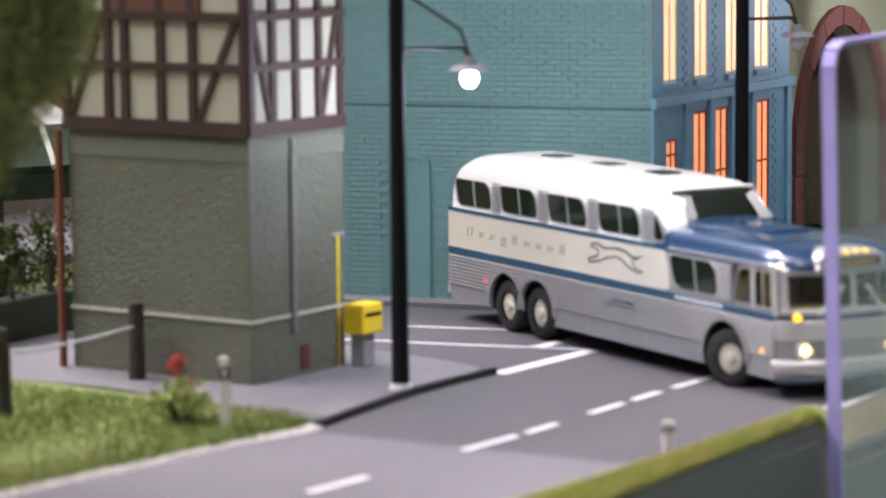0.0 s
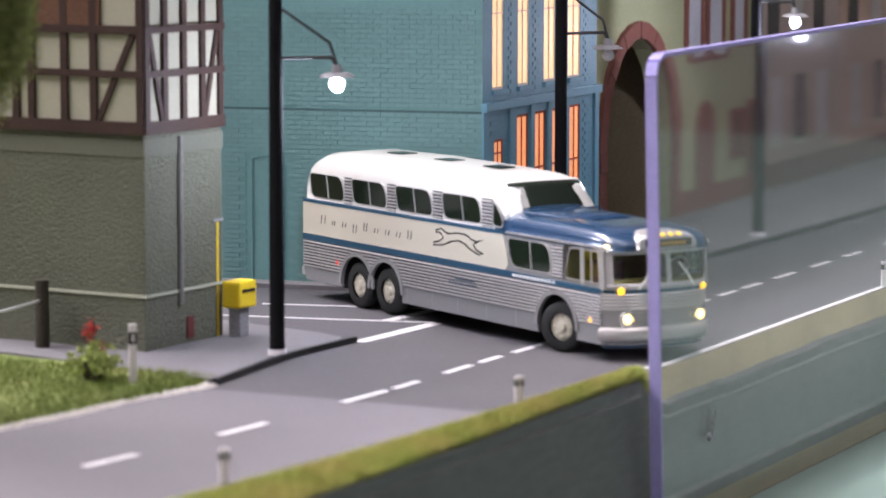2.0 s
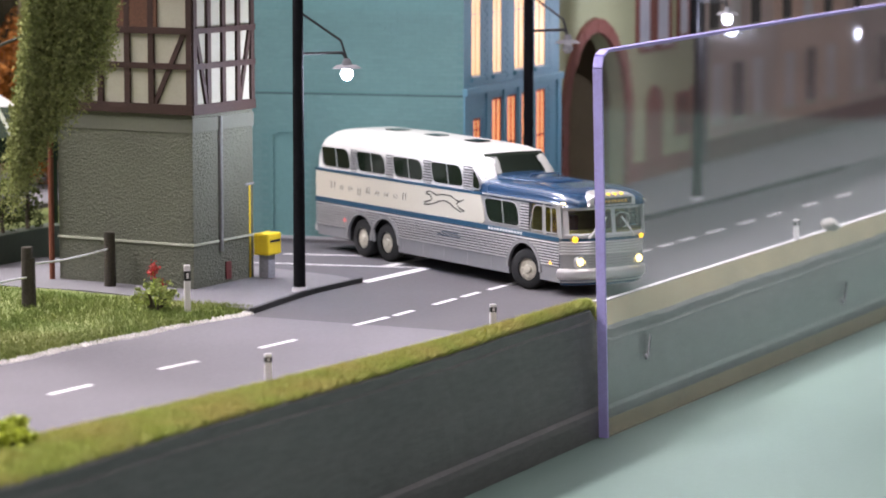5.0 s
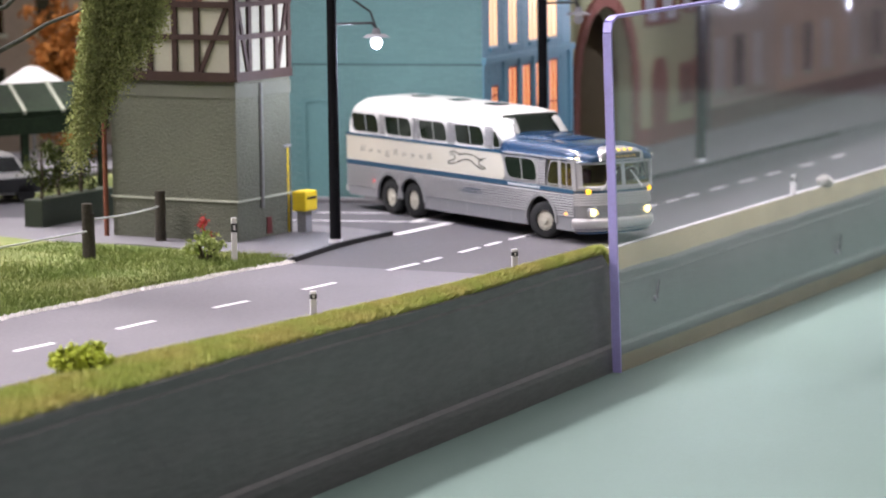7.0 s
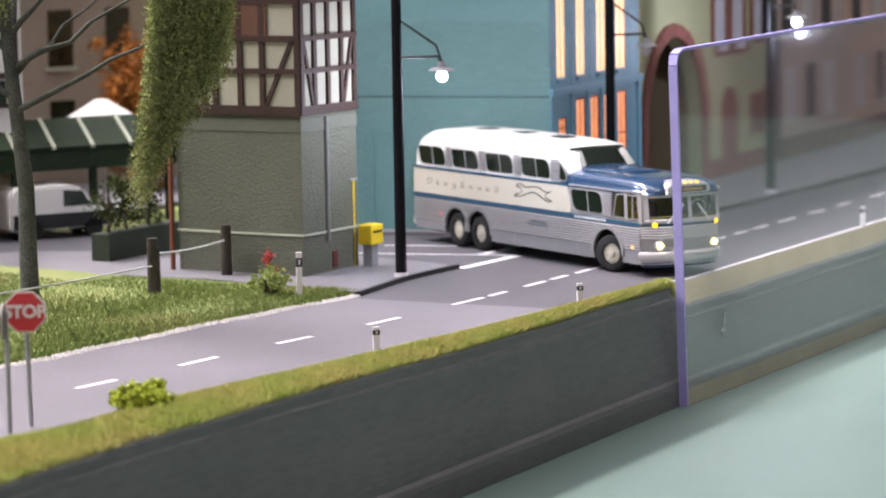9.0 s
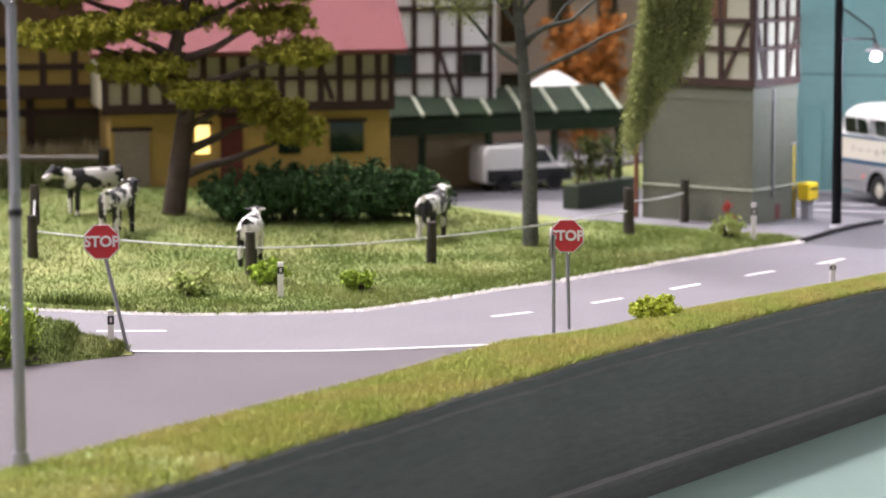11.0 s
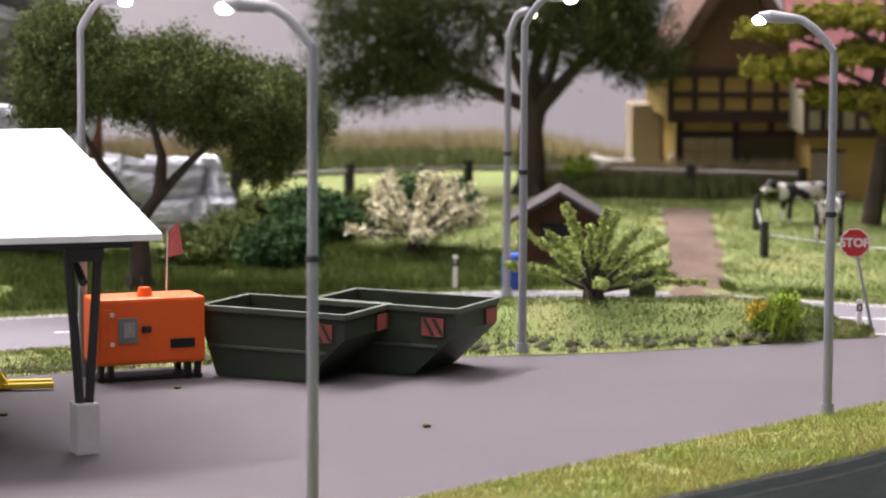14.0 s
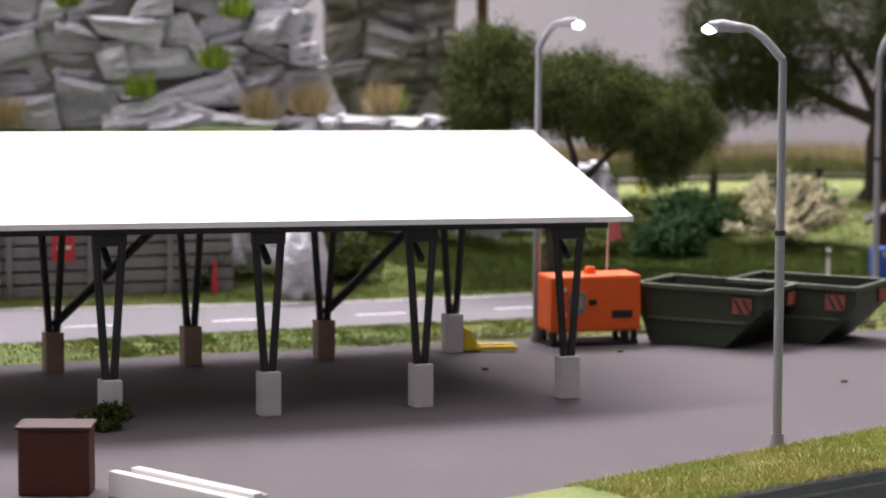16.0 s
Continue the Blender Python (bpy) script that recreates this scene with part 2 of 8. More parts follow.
def smooth(line, step=0.8):
    """The line as evenly spaced points of a smooth curve."""
    pts = [Vector(p) for p in line]
    out = []
    for i in range(len(pts) - 1):
        a, b, c, d = pts[max(i - 1, 0)], pts[i], pts[i + 1], pts[min(i + 2, len(pts) - 1)]
        n = max(1, int((c - b).length / step))
        for k in range(n):
            t = k / n
            curved = 0.5 * (2 * b + (c - a) * t + (2 * a - 5 * b + 4 * c - d) * t * t + (3 * b - a - 3 * c + d) * t ** 3)
            out.append(curved if (c - b).length < 16 else b.lerp(c, t))
    return out + [pts[-1]]


def ease(t):
    t = min(max(t, 0), 1)
    return t * t * (3 - 2 * t)


FAR_S = [(p.x, p.y) for p in smooth(FAR_EDGE)]
NEAR_S = [(p.x, p.y) for p in smooth(NEAR_EDGE)]


def land_z(x, y):
    """Height of the meadow behind the road: it climbs a little, away from the road's far edge."""
    d = y - along(FAR_S, x)
    rise = ease((-1 - x) / 6)
    west = ease((-36 - x) / 8)
    up = 0.12 * ease(d / 0.8) + 0.85 * ease((d - 3) / 16) + 0.3 * ease((d - 14) / 25)
    return rise * up * (1 + 1.2 * west * ease(d / 6)) + 0.05 * noise.noise((x * 0.5, y * 0.5, 0)) * ease(d)


bm = new_bm()
prism(bm, [(-95, 0.32), (0, 0.32), (0, 0.42), (70, -1.05), (70, 36), (15, 36), (0, 43), (-14, 53), (-45, 62), (-95, 75)], -79.9, -0.16)
setting("ground", bm, SOIL, "grassed base board of the model landscape", "base board")

bm = new_bm()
SEAM = -4.7
NEAR_CUT, FAR_CUT = (SEAM, along(NEAR_S, SEAM)), (SEAM, along(FAR_S, SEAM))
prism(bm, [(x, y - 0.02) for x, y in [NEAR_CUT] + [q for q in NEAR_S if q[0] < SEAM]] + ([FAR_CUT] + [q for q in FAR_S if q[0] < SEAM])[::-1], -0.15, 0.012)
setting("road", bm, ASPHALT, "grey asphalt two-lane road with a gentle bend", "road")
bm = new_bm()
prism(bm, [(x, y - 0.02) for x, y in [q for q in NEAR_S if q[0] > SEAM] + [NEAR_CUT]] + ([q for q in FAR_S if q[0] > SEAM] + [FAR_CUT])[::-1], -0.15, 0.012)
setting("road_junction", bm, mat("junction_asphalt", (0.070, 0.066, 0.071), 0.72, var=0.14, scale=1.2, fine=9, bump=0.1), "darker asphalt of the road junction", "road")

bm = new_bm()
prism(bm, VERGE_IN + [(-30.9, 10.3)] + ISLAND_FRONT, -0.15, 0.004)
setting("parking_lot", bm, PARKING, "smooth pale grey asphalt of the parking lot", "parking lot")

# side street that leaves between the tower and the teal house, and the pavements on both sides
bm = new_bm()
prism(bm, [(1.3, 6.9), (9.5, 6.2), (8.75, 7.0), (8.45, 9.3), (7.3, 16), (5.0, 26), (-1, 26), (-1.5, 20), (3.0, 12)], -0.15, 0.008)
setting("side_street", bm, ASPHALT_DARK, "dark asphalt side street beside the teal house", "road")
bm = new_bm()
prism(bm, [(-4.2, 6.95), (-1.3, 7.2), (1.0, 7.1), (1.45, 7.3), (1.8, 8.0), (2.9, 12.2), (0.5, 20), (-4, 24), (-3.2, 12)], -0.15, 0.10)
setting("pavement_1", bm, PAVING, "dark grey pavement at the foot of the tower", "pavement")
bm = new_bm()
prism(bm, [(9.5, 6.36), (8.8, 7.0), (8.4, 8.0), (8.5, 9.4), (7.4, 16.2), (8.4, 16.4), (9.6, 8.1), (17, 8.7), (19.6, 9.7), (70, 11.4), (70, 4.3), (21.8, 5.6), (11.2, 6.22)], -0.15, 0.10)
setting("pavement_2", bm, PAVING, "dark grey pavement along the house fronts", "pavement")


def ribbon(bm, pts, w, z0, z1):
    """A band of width w along points."""
    pts = [Vector(p) for p in pts]
    left, right = [], []
    for i, p in enumerate(pts):
        d = (pts[min(i + 1, len(pts) - 1)] - pts[max(i - 1, 0)]).normalized()
        n = Vector((-d.y, d.x)) * (w / 2)
        left.append(tuple(p + n))
        right.append(tuple(p - n))
    return prism(bm, left + right[::-1], z0, z1)


KERB = mat("black_kerb", (0.02, 0.02, 0.022), 0.6, var=0.2)
setting("kerb_1", ribbon(new_bm(), smooth([(-4.3, 6.86), (-1.3, 7.13), (0.9, 7.04), (1.45, 6.99)], 0.4), 0.12, -0.1, 0.13), KERB, "black kerb of the pavement beside the tower", "kerb")
setting("kerb_2", ribbon(new_bm(), smooth([(8.42, 9.3), (8.35, 8.0), (8.75, 6.9), (9.5, 6.3), (11.2, 6.13), (15, 5.84), (21.8, 5.5), (34, 5.15)], 0.5), 0.13, -0.1, 0.14), KERB, "black kerb along the house fronts", "kerb")

bm = new_bm()
n0, n1 = 110, 70
grid = [[None] * (n1 + 1) for _ in range(n0 + 1)]
for i in range(n0 + 1):
    x = -3.4 - 92 * (i / n0) ** 1.1
    for j in range(n1 + 1):
        y0 = along(FAR_S, x) + 0.12
        y = y0 + (along(((-95, 75), (-45, 62), (-14, 53), (-3, 45)), x) - y0) * (j / n1) ** 1.7
        grid[i][j] = bm.verts.new((x + 0.00 * j, y, land_z(x, y) + 0.02))
for i in range(n0):
    for j in range(n1):
        f = bm.faces.new((grid[i + 1][j], grid[i][j], grid[i][j + 1], grid[i + 1][j + 1]))
        f.smooth = True
setting("meadow", bm, SOIL, "green meadow that climbs away from the road", "meadow")
bm = new_bm()
rows = []
for k in range(27):
    p = Vector((-28.3, 18.5)).lerp(Vector((-16.0, 29.1)), k / 26)
    n = Vector((-0.652, 0.758))
    rows.append([])
    for j in range(7):
        q = p + n * (0.33 * (j - 3) * (1 + 0.2 * noise.noise((k * 0.5, j, 1))))
        rows[-1].append(bm.verts.new((q.x, q.y, land_z(q.x, q.y) + 0.05 - 0.05 * (j in (0, 6)) + 0.03 * noise.noise((q.x * 2, q.y * 2, 0)))))
for r, t in zip(rows, rows[1:]):
    for j in range(6):
        bm.faces.new((r[j], t[j], t[j + 1], r[j + 1])).smooth = True
setting("farm_track", bm, mat("brown_earth", (0.115, 0.078, 0.055), 0.95, var=0.4, scale=3, fine=14, bump=0.8), "brown earth track across the meadow", "track")
bm = new_bm()
prism(bm, [(-3.6, 9.2), (-2.4, 9.2), (-2.4, 14.5), (4, 24), (22, 24), (30, 35), (2, 41), (-3.3, 44)], -0.15, 0.0)
setting("yard", bm, PAVING, "paved yard behind the tower", "yard")


def strip(bm, outer, inner, height, n=6, rough=0.06, lift=0.0, ends=None):
    """A grassed bank between two lines of equal count, highest towards its middle."""
    rows = []
    for i, (a, b) in enumerate(zip(outer, inner)):
        row = []
        base = ends[i] if ends else 0.0
        for k in range(n + 1):
            p = a.lerp(b, k / n)
            z = base * (1 - k / n) + height * math.sin(math.pi * k / n) + rough * noise.noise((p.x * 1.3, p.y * 1.3, 3)) * (0 < k < n)
            row.append(bm.verts.new((p.x, p.y, z + lift)))
        rows.append(row)
    for r, s in zip(rows, rows[1:]):
        for k in range(n):
            bm.faces.new((r[k], s[k], s[k + 1], r[k + 1])).smooth = True
    bmesh.ops.recalc_face_normals(bm, faces=bm.faces[:])
    if sum(f.normal.z for f in bm.faces) < 0:
        bmesh.ops.reverse_faces(bm, faces=bm.faces[:])
    return bm


VERGE_OUT = [Vector((x, 0.26 + edge_y(x))) for x in np.linspace(60, -95, 220)]
VERGE_INNER = [Vector((v.x, max(along(NEAR_S, v.x) - 0.05 if v.x > -25.4 else along(VERGE_IN, v.x), 0.4 + edge_y(v.x)))) for v in VERGE_OUT]
VERGE_END = [along(FASCIA_TOP, v.x) for v in VERGE_OUT]
OCHRE = mat("dry_verge", (0.36, 0.31, 0.19), 0.95, var=0.2, scale=2, fine=14, bump=0.4)
cut = [i for i, v in enumerate(VERGE_OUT) if v.x < 0][0]
setting("verge", strip(new_bm(), VERGE_OUT[cut - 1:], VERGE_INNER[cut - 1:], 0.10, 8, 0.08, 0.02, VERGE_END[cut - 1:]), SOIL, "grassy verge along the edge of the layout", "grass verge")
setting("dry_verge", strip(new_bm(), VERGE_OUT[:cut], VERGE_INNER[:cut], 0.03, 4, 0.03, 0.02, VERGE_END[:cut]), OCHRE, "dry ochre verge behind the acrylic panel", "verge")

ISLAND_A = smooth(ISLAND_FRONT, 0.6)
ISLAND_B = []
for p in ISLAND_A:
    q = min((Vector(v) for v in NEAR_S if v[0] < -30.5), key=lambda v: (v - p).length)
    ISLAND_B.append(p.lerp(q, max(0.0, 1 - 0.12 / max((q - p).length, 0.13))))


def island_z(i, k):
    t = ease(min(i / 6, 1)) * (0.9 if i < 20 else max(0.12, 0.9 - 0.06 * (i - 20)))
    rise = 0.08 * ease(min(k * 9, 1)) + 0.22 * ease(min(max((k - 0.11) * 12, 0), 1)) + 0.7 * ease(min(max((k - 0.17) * 2.4, 0), 1))
    return 0.02 + t * rise * ease(min((1 - k) * 6, 1))


bm = new_bm()
rows = []
for i, (a, b) in enumerate(zip(ISLAND_A, ISLAND_B)):
    rows.append([bm.verts.new((*a.lerp(b, k / 20), island_z(i, k / 20) + 0.06 * noise.noise((a.x * 1.5, k * 0.3, 5)) * (0 < k < 20))) for k in range(21)])
for r, s in zip(rows, rows[1:]):
    for k in range(20):
        bm.faces.new((r[k], r[k + 1], s[k + 1], s[k])).smooth = True
bmesh.ops.recalc_face_normals(bm, faces=bm.faces[:])
if sum(f.normal.z for f in bm.faces) < 0:
    bmesh.ops.reverse_faces(bm, faces=bm.faces[:])
setting("island", bm, SOIL, "raised grass island between road and parking lot", "grass island")

rng = np.random.default_rng(58)
bm = new_bm()
for i, (a, b) in enumerate(zip(ISLAND_A, ISLAND_B)):
    if not 4 < i < 44:
        continue
    for _ in range(9):
        k = 0.14 + rng.normal() * 0.025
        c = Vector((*a.lerp(b, k), island_z(i, k) + 0.03)) + Vector((rng.uniform(-0.3, 0.3), rng.uniform(-0.2, 0.2), 0))
        r = rng.uniform(0.05, 0.13)
        t = [bm.verts.new(c + Vector((1.6 * r * math.cos(q), r * math.sin(q), -0.05))) for q in np.linspace(0, 2 * math.pi, 7)[:-1]]
        top = bm.verts.new(c + Vector((0, 0, r * 0.7)))
        for q in range(6):
            bm.faces.new((t[q], t[(q + 1) % 6], top)).smooth = True
single("soil_crumbs", bm, mat("dark_soil", (0.045, 0.042, 0.018), 0.95, var=0.4, scale=4, fine=16, bump=0.8), "dark crumbled soil along the island's eroded step", "soil", kind="stuff")

# white gravel along the meadow, road paint
bm = new_bm()
for v in bmesh.ops.create_grid(bm, x_segments=1, y_segments=1, size=0.001)["verts"]:
    v.co.z = -0.1
for p in smooth([q for q in FAR_EDGE if -70 < q[0] < -3.5], 0.16):
    for _ in range(14):
        c = Vector((p.x + random.uniform(-0.1, 0.1), p.y + random.uniform(-0.13, 0.16) + 0.05 * math.sin(p.x * 1.7), 0.025 + random.uniform(0, 0.03)))
        r = random.uniform(0.025, 0.06)
        t = [bm.verts.new(c + Vector((r * math.cos(a), r * math.sin(a), -0.04))) for a in (0.3, 1.9, 3.4, 4.9)]
        top = bm.verts.new(c + Vector((0, 0, r * 0.6)))
        for k in range(4):
            bm.faces.new((t[k], t[(k + 1) % 4], top))
single("gravel_edge", bm, GRAVEL, "white gravel edging between meadow and road", "gravel", kind="stuff")

PAINT_Z = (0.004, 0.017)


def painted(name, pts, w, label, group=""):
    return single(name, ribbon(new_bm(), pts, w, *PAINT_Z), LINE, label, "road marking", group=group)


centre = smooth(CENTRE, 0.12)
run = [0.0]
for p, q in zip(centre, centre[1:]):
    run.append(run[-1] + (q - p).length)
start = min(range(len(centre)), key=lambda i: (centre[i] - Vector((-5.3, 3.95))).length)
for k in range(30):
    a = run[start] + 1.95 + k * (3.4 if k < 5 else 4.6)
    seg = [p for p, r in zip(centre, run) if a - 0.0 <= r <= a + (1.4 if k < 5 else 1.75)]
    if len(seg) > 3 and seg[0].x > -90:
        painted("centre_dash", seg, 0.16, "white painted dash of the road's centre line", "centre line dashes")
for x0, x1 in ((-4.9, -3.5), (-3.2, -2.3), (-1.25, -0.15), (0.2, 1.1), (1.6, 2.5), (2.65, 3.6), (3.9, 4.85), (5.35, 6.25), (6.55, 7.2), (8.0, 8.95), (9.6, 10.5), (11.2, 12.15), (12.6, 13.7), (14.55, 15.9), (17.05, 18.3), (19.35, 20.55), (22.3, 23.6), (25.3, 26.6)):
    painted("centre_dash", [(x0 + (x1 - x0) * k / 3, along(CENTRE, x0 + (x1 - x0) * k / 3)) for k in range(4)], 0.15, "white painted dash of the road's centre line", "centre line dashes")
painted("edge_line", smooth([(0.9, 0.53), (5.4, 0.43), (12.8, 0.27), (23.6, 0.04), (60, -0.73)], 0.8), 0.13, "thin white edge line along the road")
painted("stop_line", [(1.5, 6.93), (4.55, 6.68)], 0.3, "broad white stop line of the side street")
painted("side_line", [(3.5, 12.0), (4.0, 9.4), (4.62, 6.75)], 0.1, "thin white centre line of the side street")
painted("side_line", [(4.35, 7.78), (6.45, 7.62)], 0.25, "white cross line on the side street")
painted("side_line", [(5.55, 11.4), (6.0, 9.6), (6.43, 7.75)], 0.1, "thin white edge line of the side street")
painted("entrance_line", smooth([(-30.8, 10.45), (-29.3, 8.1), (-27.9, 6.2), (-25.5, 3.95)], 0.6), 0.14, "white line across the parking lot entrance")

# fascia board and ledge
bm = new_bm()
rows = []
for x in np.linspace(-95, 70, 330):
    w = 0.04 * noise.noise((x * 0.35, 0, 0)) + 0.03 * noise.noise((x * 1.7, 4, 0)) + along(FASCIA_TOP, x)
    d = 0.02 * noise.noise((x * 0.9, 8, 0))
    rows.append([bm.verts.new((x, y + edge_y(x), z)) for y, z in ((0.34, -0.3), (0.34, 0.02 + w), (0.24, 0.05 + w), (0.16 + d, -0.04 + w), (0.18, -0.25 + w), (0.14 - d, -0.3 + w), (0.15, -0.95), (0.13 + d, -1.4),
                                                      (0.12, -2.35), (0.02, -2.42), (0.0, -2.55), (0.0, LEDGE_Z - 0.02))])
for r, s in zip(rows, rows[1:]):
    for k in range(len(r) - 1):
        bm.faces.new((r[k], r[k + 1], s[k + 1], s[k]))
bmesh.ops.recalc_face_normals(bm, faces=bm.faces[:])
setting("fascia", bm, FASCIA, "black painted fascia board along the layout's edge", "fascia")

setting("skirting", prism(new_bm(), [(0.1, -0.016), (69, -0.016 + edge_y(69)), (69, edge_y(69) - 0.003), (0.1, -0.003)], LEDGE_Z + 0.01, LEDGE_Z + 0.42), OCHRE, "pale ochre strip at the foot of the fascia", "skirting")
bm = new_bm()
prism(bm, [(-140, -110), (90, -110), (90, 0.22), (-140, 0.22)], -79.9, LEDGE_Z)
setting("ledge", bm, TEAL_BOARD, "pale green painted ledge below the layout", "ledge")

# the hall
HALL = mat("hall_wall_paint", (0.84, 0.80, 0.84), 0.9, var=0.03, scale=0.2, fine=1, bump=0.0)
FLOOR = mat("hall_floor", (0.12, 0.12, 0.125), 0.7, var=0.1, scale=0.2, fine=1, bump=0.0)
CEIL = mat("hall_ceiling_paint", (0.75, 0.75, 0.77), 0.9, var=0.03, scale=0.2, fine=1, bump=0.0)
# South and east walls: unseen, coloured dark so the acrylic reflects a dim hall.
DIM_HALL = mat("dimmed_hall_wall", (0.12, 0.11, 0.11), 0.9, var=0.03, scale=0.2, fine=1, bump=0.0)
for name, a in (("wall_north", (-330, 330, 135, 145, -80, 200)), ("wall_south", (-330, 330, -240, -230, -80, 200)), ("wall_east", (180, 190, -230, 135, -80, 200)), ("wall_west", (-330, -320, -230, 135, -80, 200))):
    setting(name, box(new_bm(), *a), HALL if name in ("wall_north", "wall_west") else DIM_HALL, "pale lilac-grey wall of the exhibition hall" if name in ("wall_north", "wall_west") else "unseen hall wall, coloured dark for the dim side of the hall", "wall")
setting("floor", box(new_bm(), -330, 330, -240, 145, -90, -80), FLOOR, "grey floor of the exhibition hall", "floor")
setting("ceiling", box(new_bm(), -330, 330, -240, 145, 200, 210), CEIL, "white ceiling of the exhibition hall", "ceiling")

# ---------------------------------------------------------------- houses
LIT_WARM = glow("lit_window_warm", (1.0, 0.60, 0.28), 1.5)
LIT_ORANGE = glow("lit_window_orange", (1.0, 0.36, 0.14), 1.15)
LIT_YELLOW = glow("lit_window_yellow", (1.0, 0.70, 0.25), 2.2)
ROOF_PINK = mat("faded_red_tiles", (0.165, 0.048, 0.05), 0.8, var=0.15, scale=2, bump=0.3)
ROOF_BROWN = mat("brown_thatch", (0.10, 0.055, 0.035), 0.9, var=0.3, scale=2, bump=0.5)
OCHRE_WALL = mat("ochre_plaster", (0.33, 0.215, 0.06), 0.85, var=0.15, scale=1.5)
OLIVE_WALL = mat("olive_plaster", (0.29, 0.29, 0.17), 0.85, var=0.15, scale=1.5)
STONE_RED = mat("red_sandstone", (0.17, 0.06, 0.045), 0.85, var=0.2, scale=2, bump=0.3)
GREY_WALL = mat("grey_plaster", (0.38, 0.31, 0.27), 0.85, var=0.25, scale=1)
BEIGE_WALL = mat("beige_plaster", (0.34, 0.27, 0.19), 0.85, var=0.15)
BROWN = mat("brown_wood", (0.10, 0.045, 0.025), 0.7, var=0.3, scale=3)
RUST = mat("rusty_pipe", (0.17, 0.055, 0.03), 0.7, var=0.2)
WIN_FRAME = mat("red_brown_frame", (0.34, 0.07, 0.03), 0.6, var=0.1)
PALE = mat("pale_band", (0.40, 0.42, 0.33), 0.85, var=0.1)


def beam(parent, x0, z0, x1, z1, w=0.16, y=0.0, d=0.08, material=None, face=None):
    """One timber of a wall, from point to point in the wall's plane, d proud of it."""
    a, b = Vector((x0, 0, z0)), Vector((x1, 0, z1))
    t = (b - a).normalized()
    n = Vector((-t.z, 0, t.x)) * (w / 2)
    m = face or Matrix.Identity(4)
    return part("beam", slab(new_bm(), [((p).x, (p).z) for p in (a + n, a - n, b - n, b + n)], m @ Matrix.Translation((0, y, 0)), d), material or TIMBER, parent)


def framing(parent, face, posts, rails, braces, z0, z1, y=0.0, w=0.16):
    x0, x1 = min(posts), max(posts)
    for z, h in rails:
        beam(parent, x0 - 0.1, z, x1 + 0.1, z, h, y, 0.085, face=face)
    for x in posts:
        beam(parent, x, z0, x, z1, w, y, 0.07, face=face)
    for a in braces:
        beam(parent, *a, w * 0.8, y, 0.055, face=face)


# tower
tower = thing("tower", "grey roughcast tower house with an overhanging half-timbered floor", "house", at=(-1.95, 9.76, 0.0), turn=-4)
SIDE = Matrix.Rotation(radians(-90), 4, "Z")
bm = new_bm()
box(bm, 0, 2.65, 0, 4.0, 0, 4.3, 0.03)
part("wall", bm, ROUGHCAST, tower, "grey roughcast plaster")
bm = new_bm()
box(bm, -0.035, 2.685, -0.035, 4.03, 1.13, 1.19, 0.012)
part("string_course", bm, PALE, tower, "thin pale string course")
bm = new_bm()
box(bm, -0.02, 2.67, -0.02, 4.02, 3.86, 4.2, 0.01)
part("frieze", bm, mat("smooth_grey_plaster", (0.125, 0.13, 0.10), 0.85, var=0.08, scale=2), tower, "smooth grey band under the beams")
bm = new_bm()
box(bm, -0.03, 2.6, -0.03, 4.03, 4.3, 9.4)
part("upper_wall", bm, mat("cream_plaster", (0.35, 0.34, 0.265), 0.8, var=0.06, scale=2, bump=0.1), tower, "cream plaster infill")
FRONT_T = Matrix.Translation((0, -0.03, 0))
SIDE_T = Matrix.Translation((-0.03, 0, 0)) @ SIDE
framing(tower, FRONT_T, (0.02, 0.62, 1.26, 1.9, 2.52), ((4.42, 0.24), (5.45, 0.14), (6.3, 0.14), (7.3, 0.2), (8.4, 0.14)), ((0.1, 6.3, 0.56, 4.5), (2.44, 6.3, 1.98, 4.5)), 4.3, 9.4, 0, 0.15)
framing(tower, SIDE_T, (-3.95, -3.0, -2.62, -1.82, -1.12, -0.02), ((4.42, 0.24), (5.45, 0.14), (6.3, 0.16), (7.3, 0.2), (8.4, 0.14)), ((-0.15, 6.3, -1.05, 4.5), (-3.1, 6.3, -3.9, 4.5)), 4.3, 9.4, 0, 0.16)
bm = new_bm()
slab(bm, [(-2.9, 6.35), (-0.95, 6.35), (-0.95, 7.3), (-2.9, 7.3)], SIDE_T, 0.06)
part("shutter", bm, BROWN, tower, "dark brown closed shutter")
bm = new_bm()
box(bm, -0.5, 3.15, -0.5, 4.5, 9.4, 9.6)
part("roof", bm, ROOF_BROWN, tower)
bm = new_bm()
box(bm, 1.36, 1.6, -0.03, 0.02, 0.18, 0.62, 0.01)
part("vent", bm, mat("dark_red_grille", (0.10, 0.02, 0.018), 0.6), tower, "small dark red vent grille")
bm = new_bm()
tube(bm, (-0.14, 4.12, 0.0), (-0.14, 4.12, 4.3), 0.07)
part("drainpipe", bm, RUST, tower, "rusty brown drainpipe")
# Thin grey rod standing in for a soft vertical shadow on the wall.
bm = new_bm()
tube(bm, (1.15, -0.03, 0.9), (1.15, -0.03, 4.2), 0.06)
part("shadow_stripe", bm, mat("stripe_grey", (0.17, 0.17, 0.16), 0.7), tower, "grey rod in place of a vertical shadow stripe")

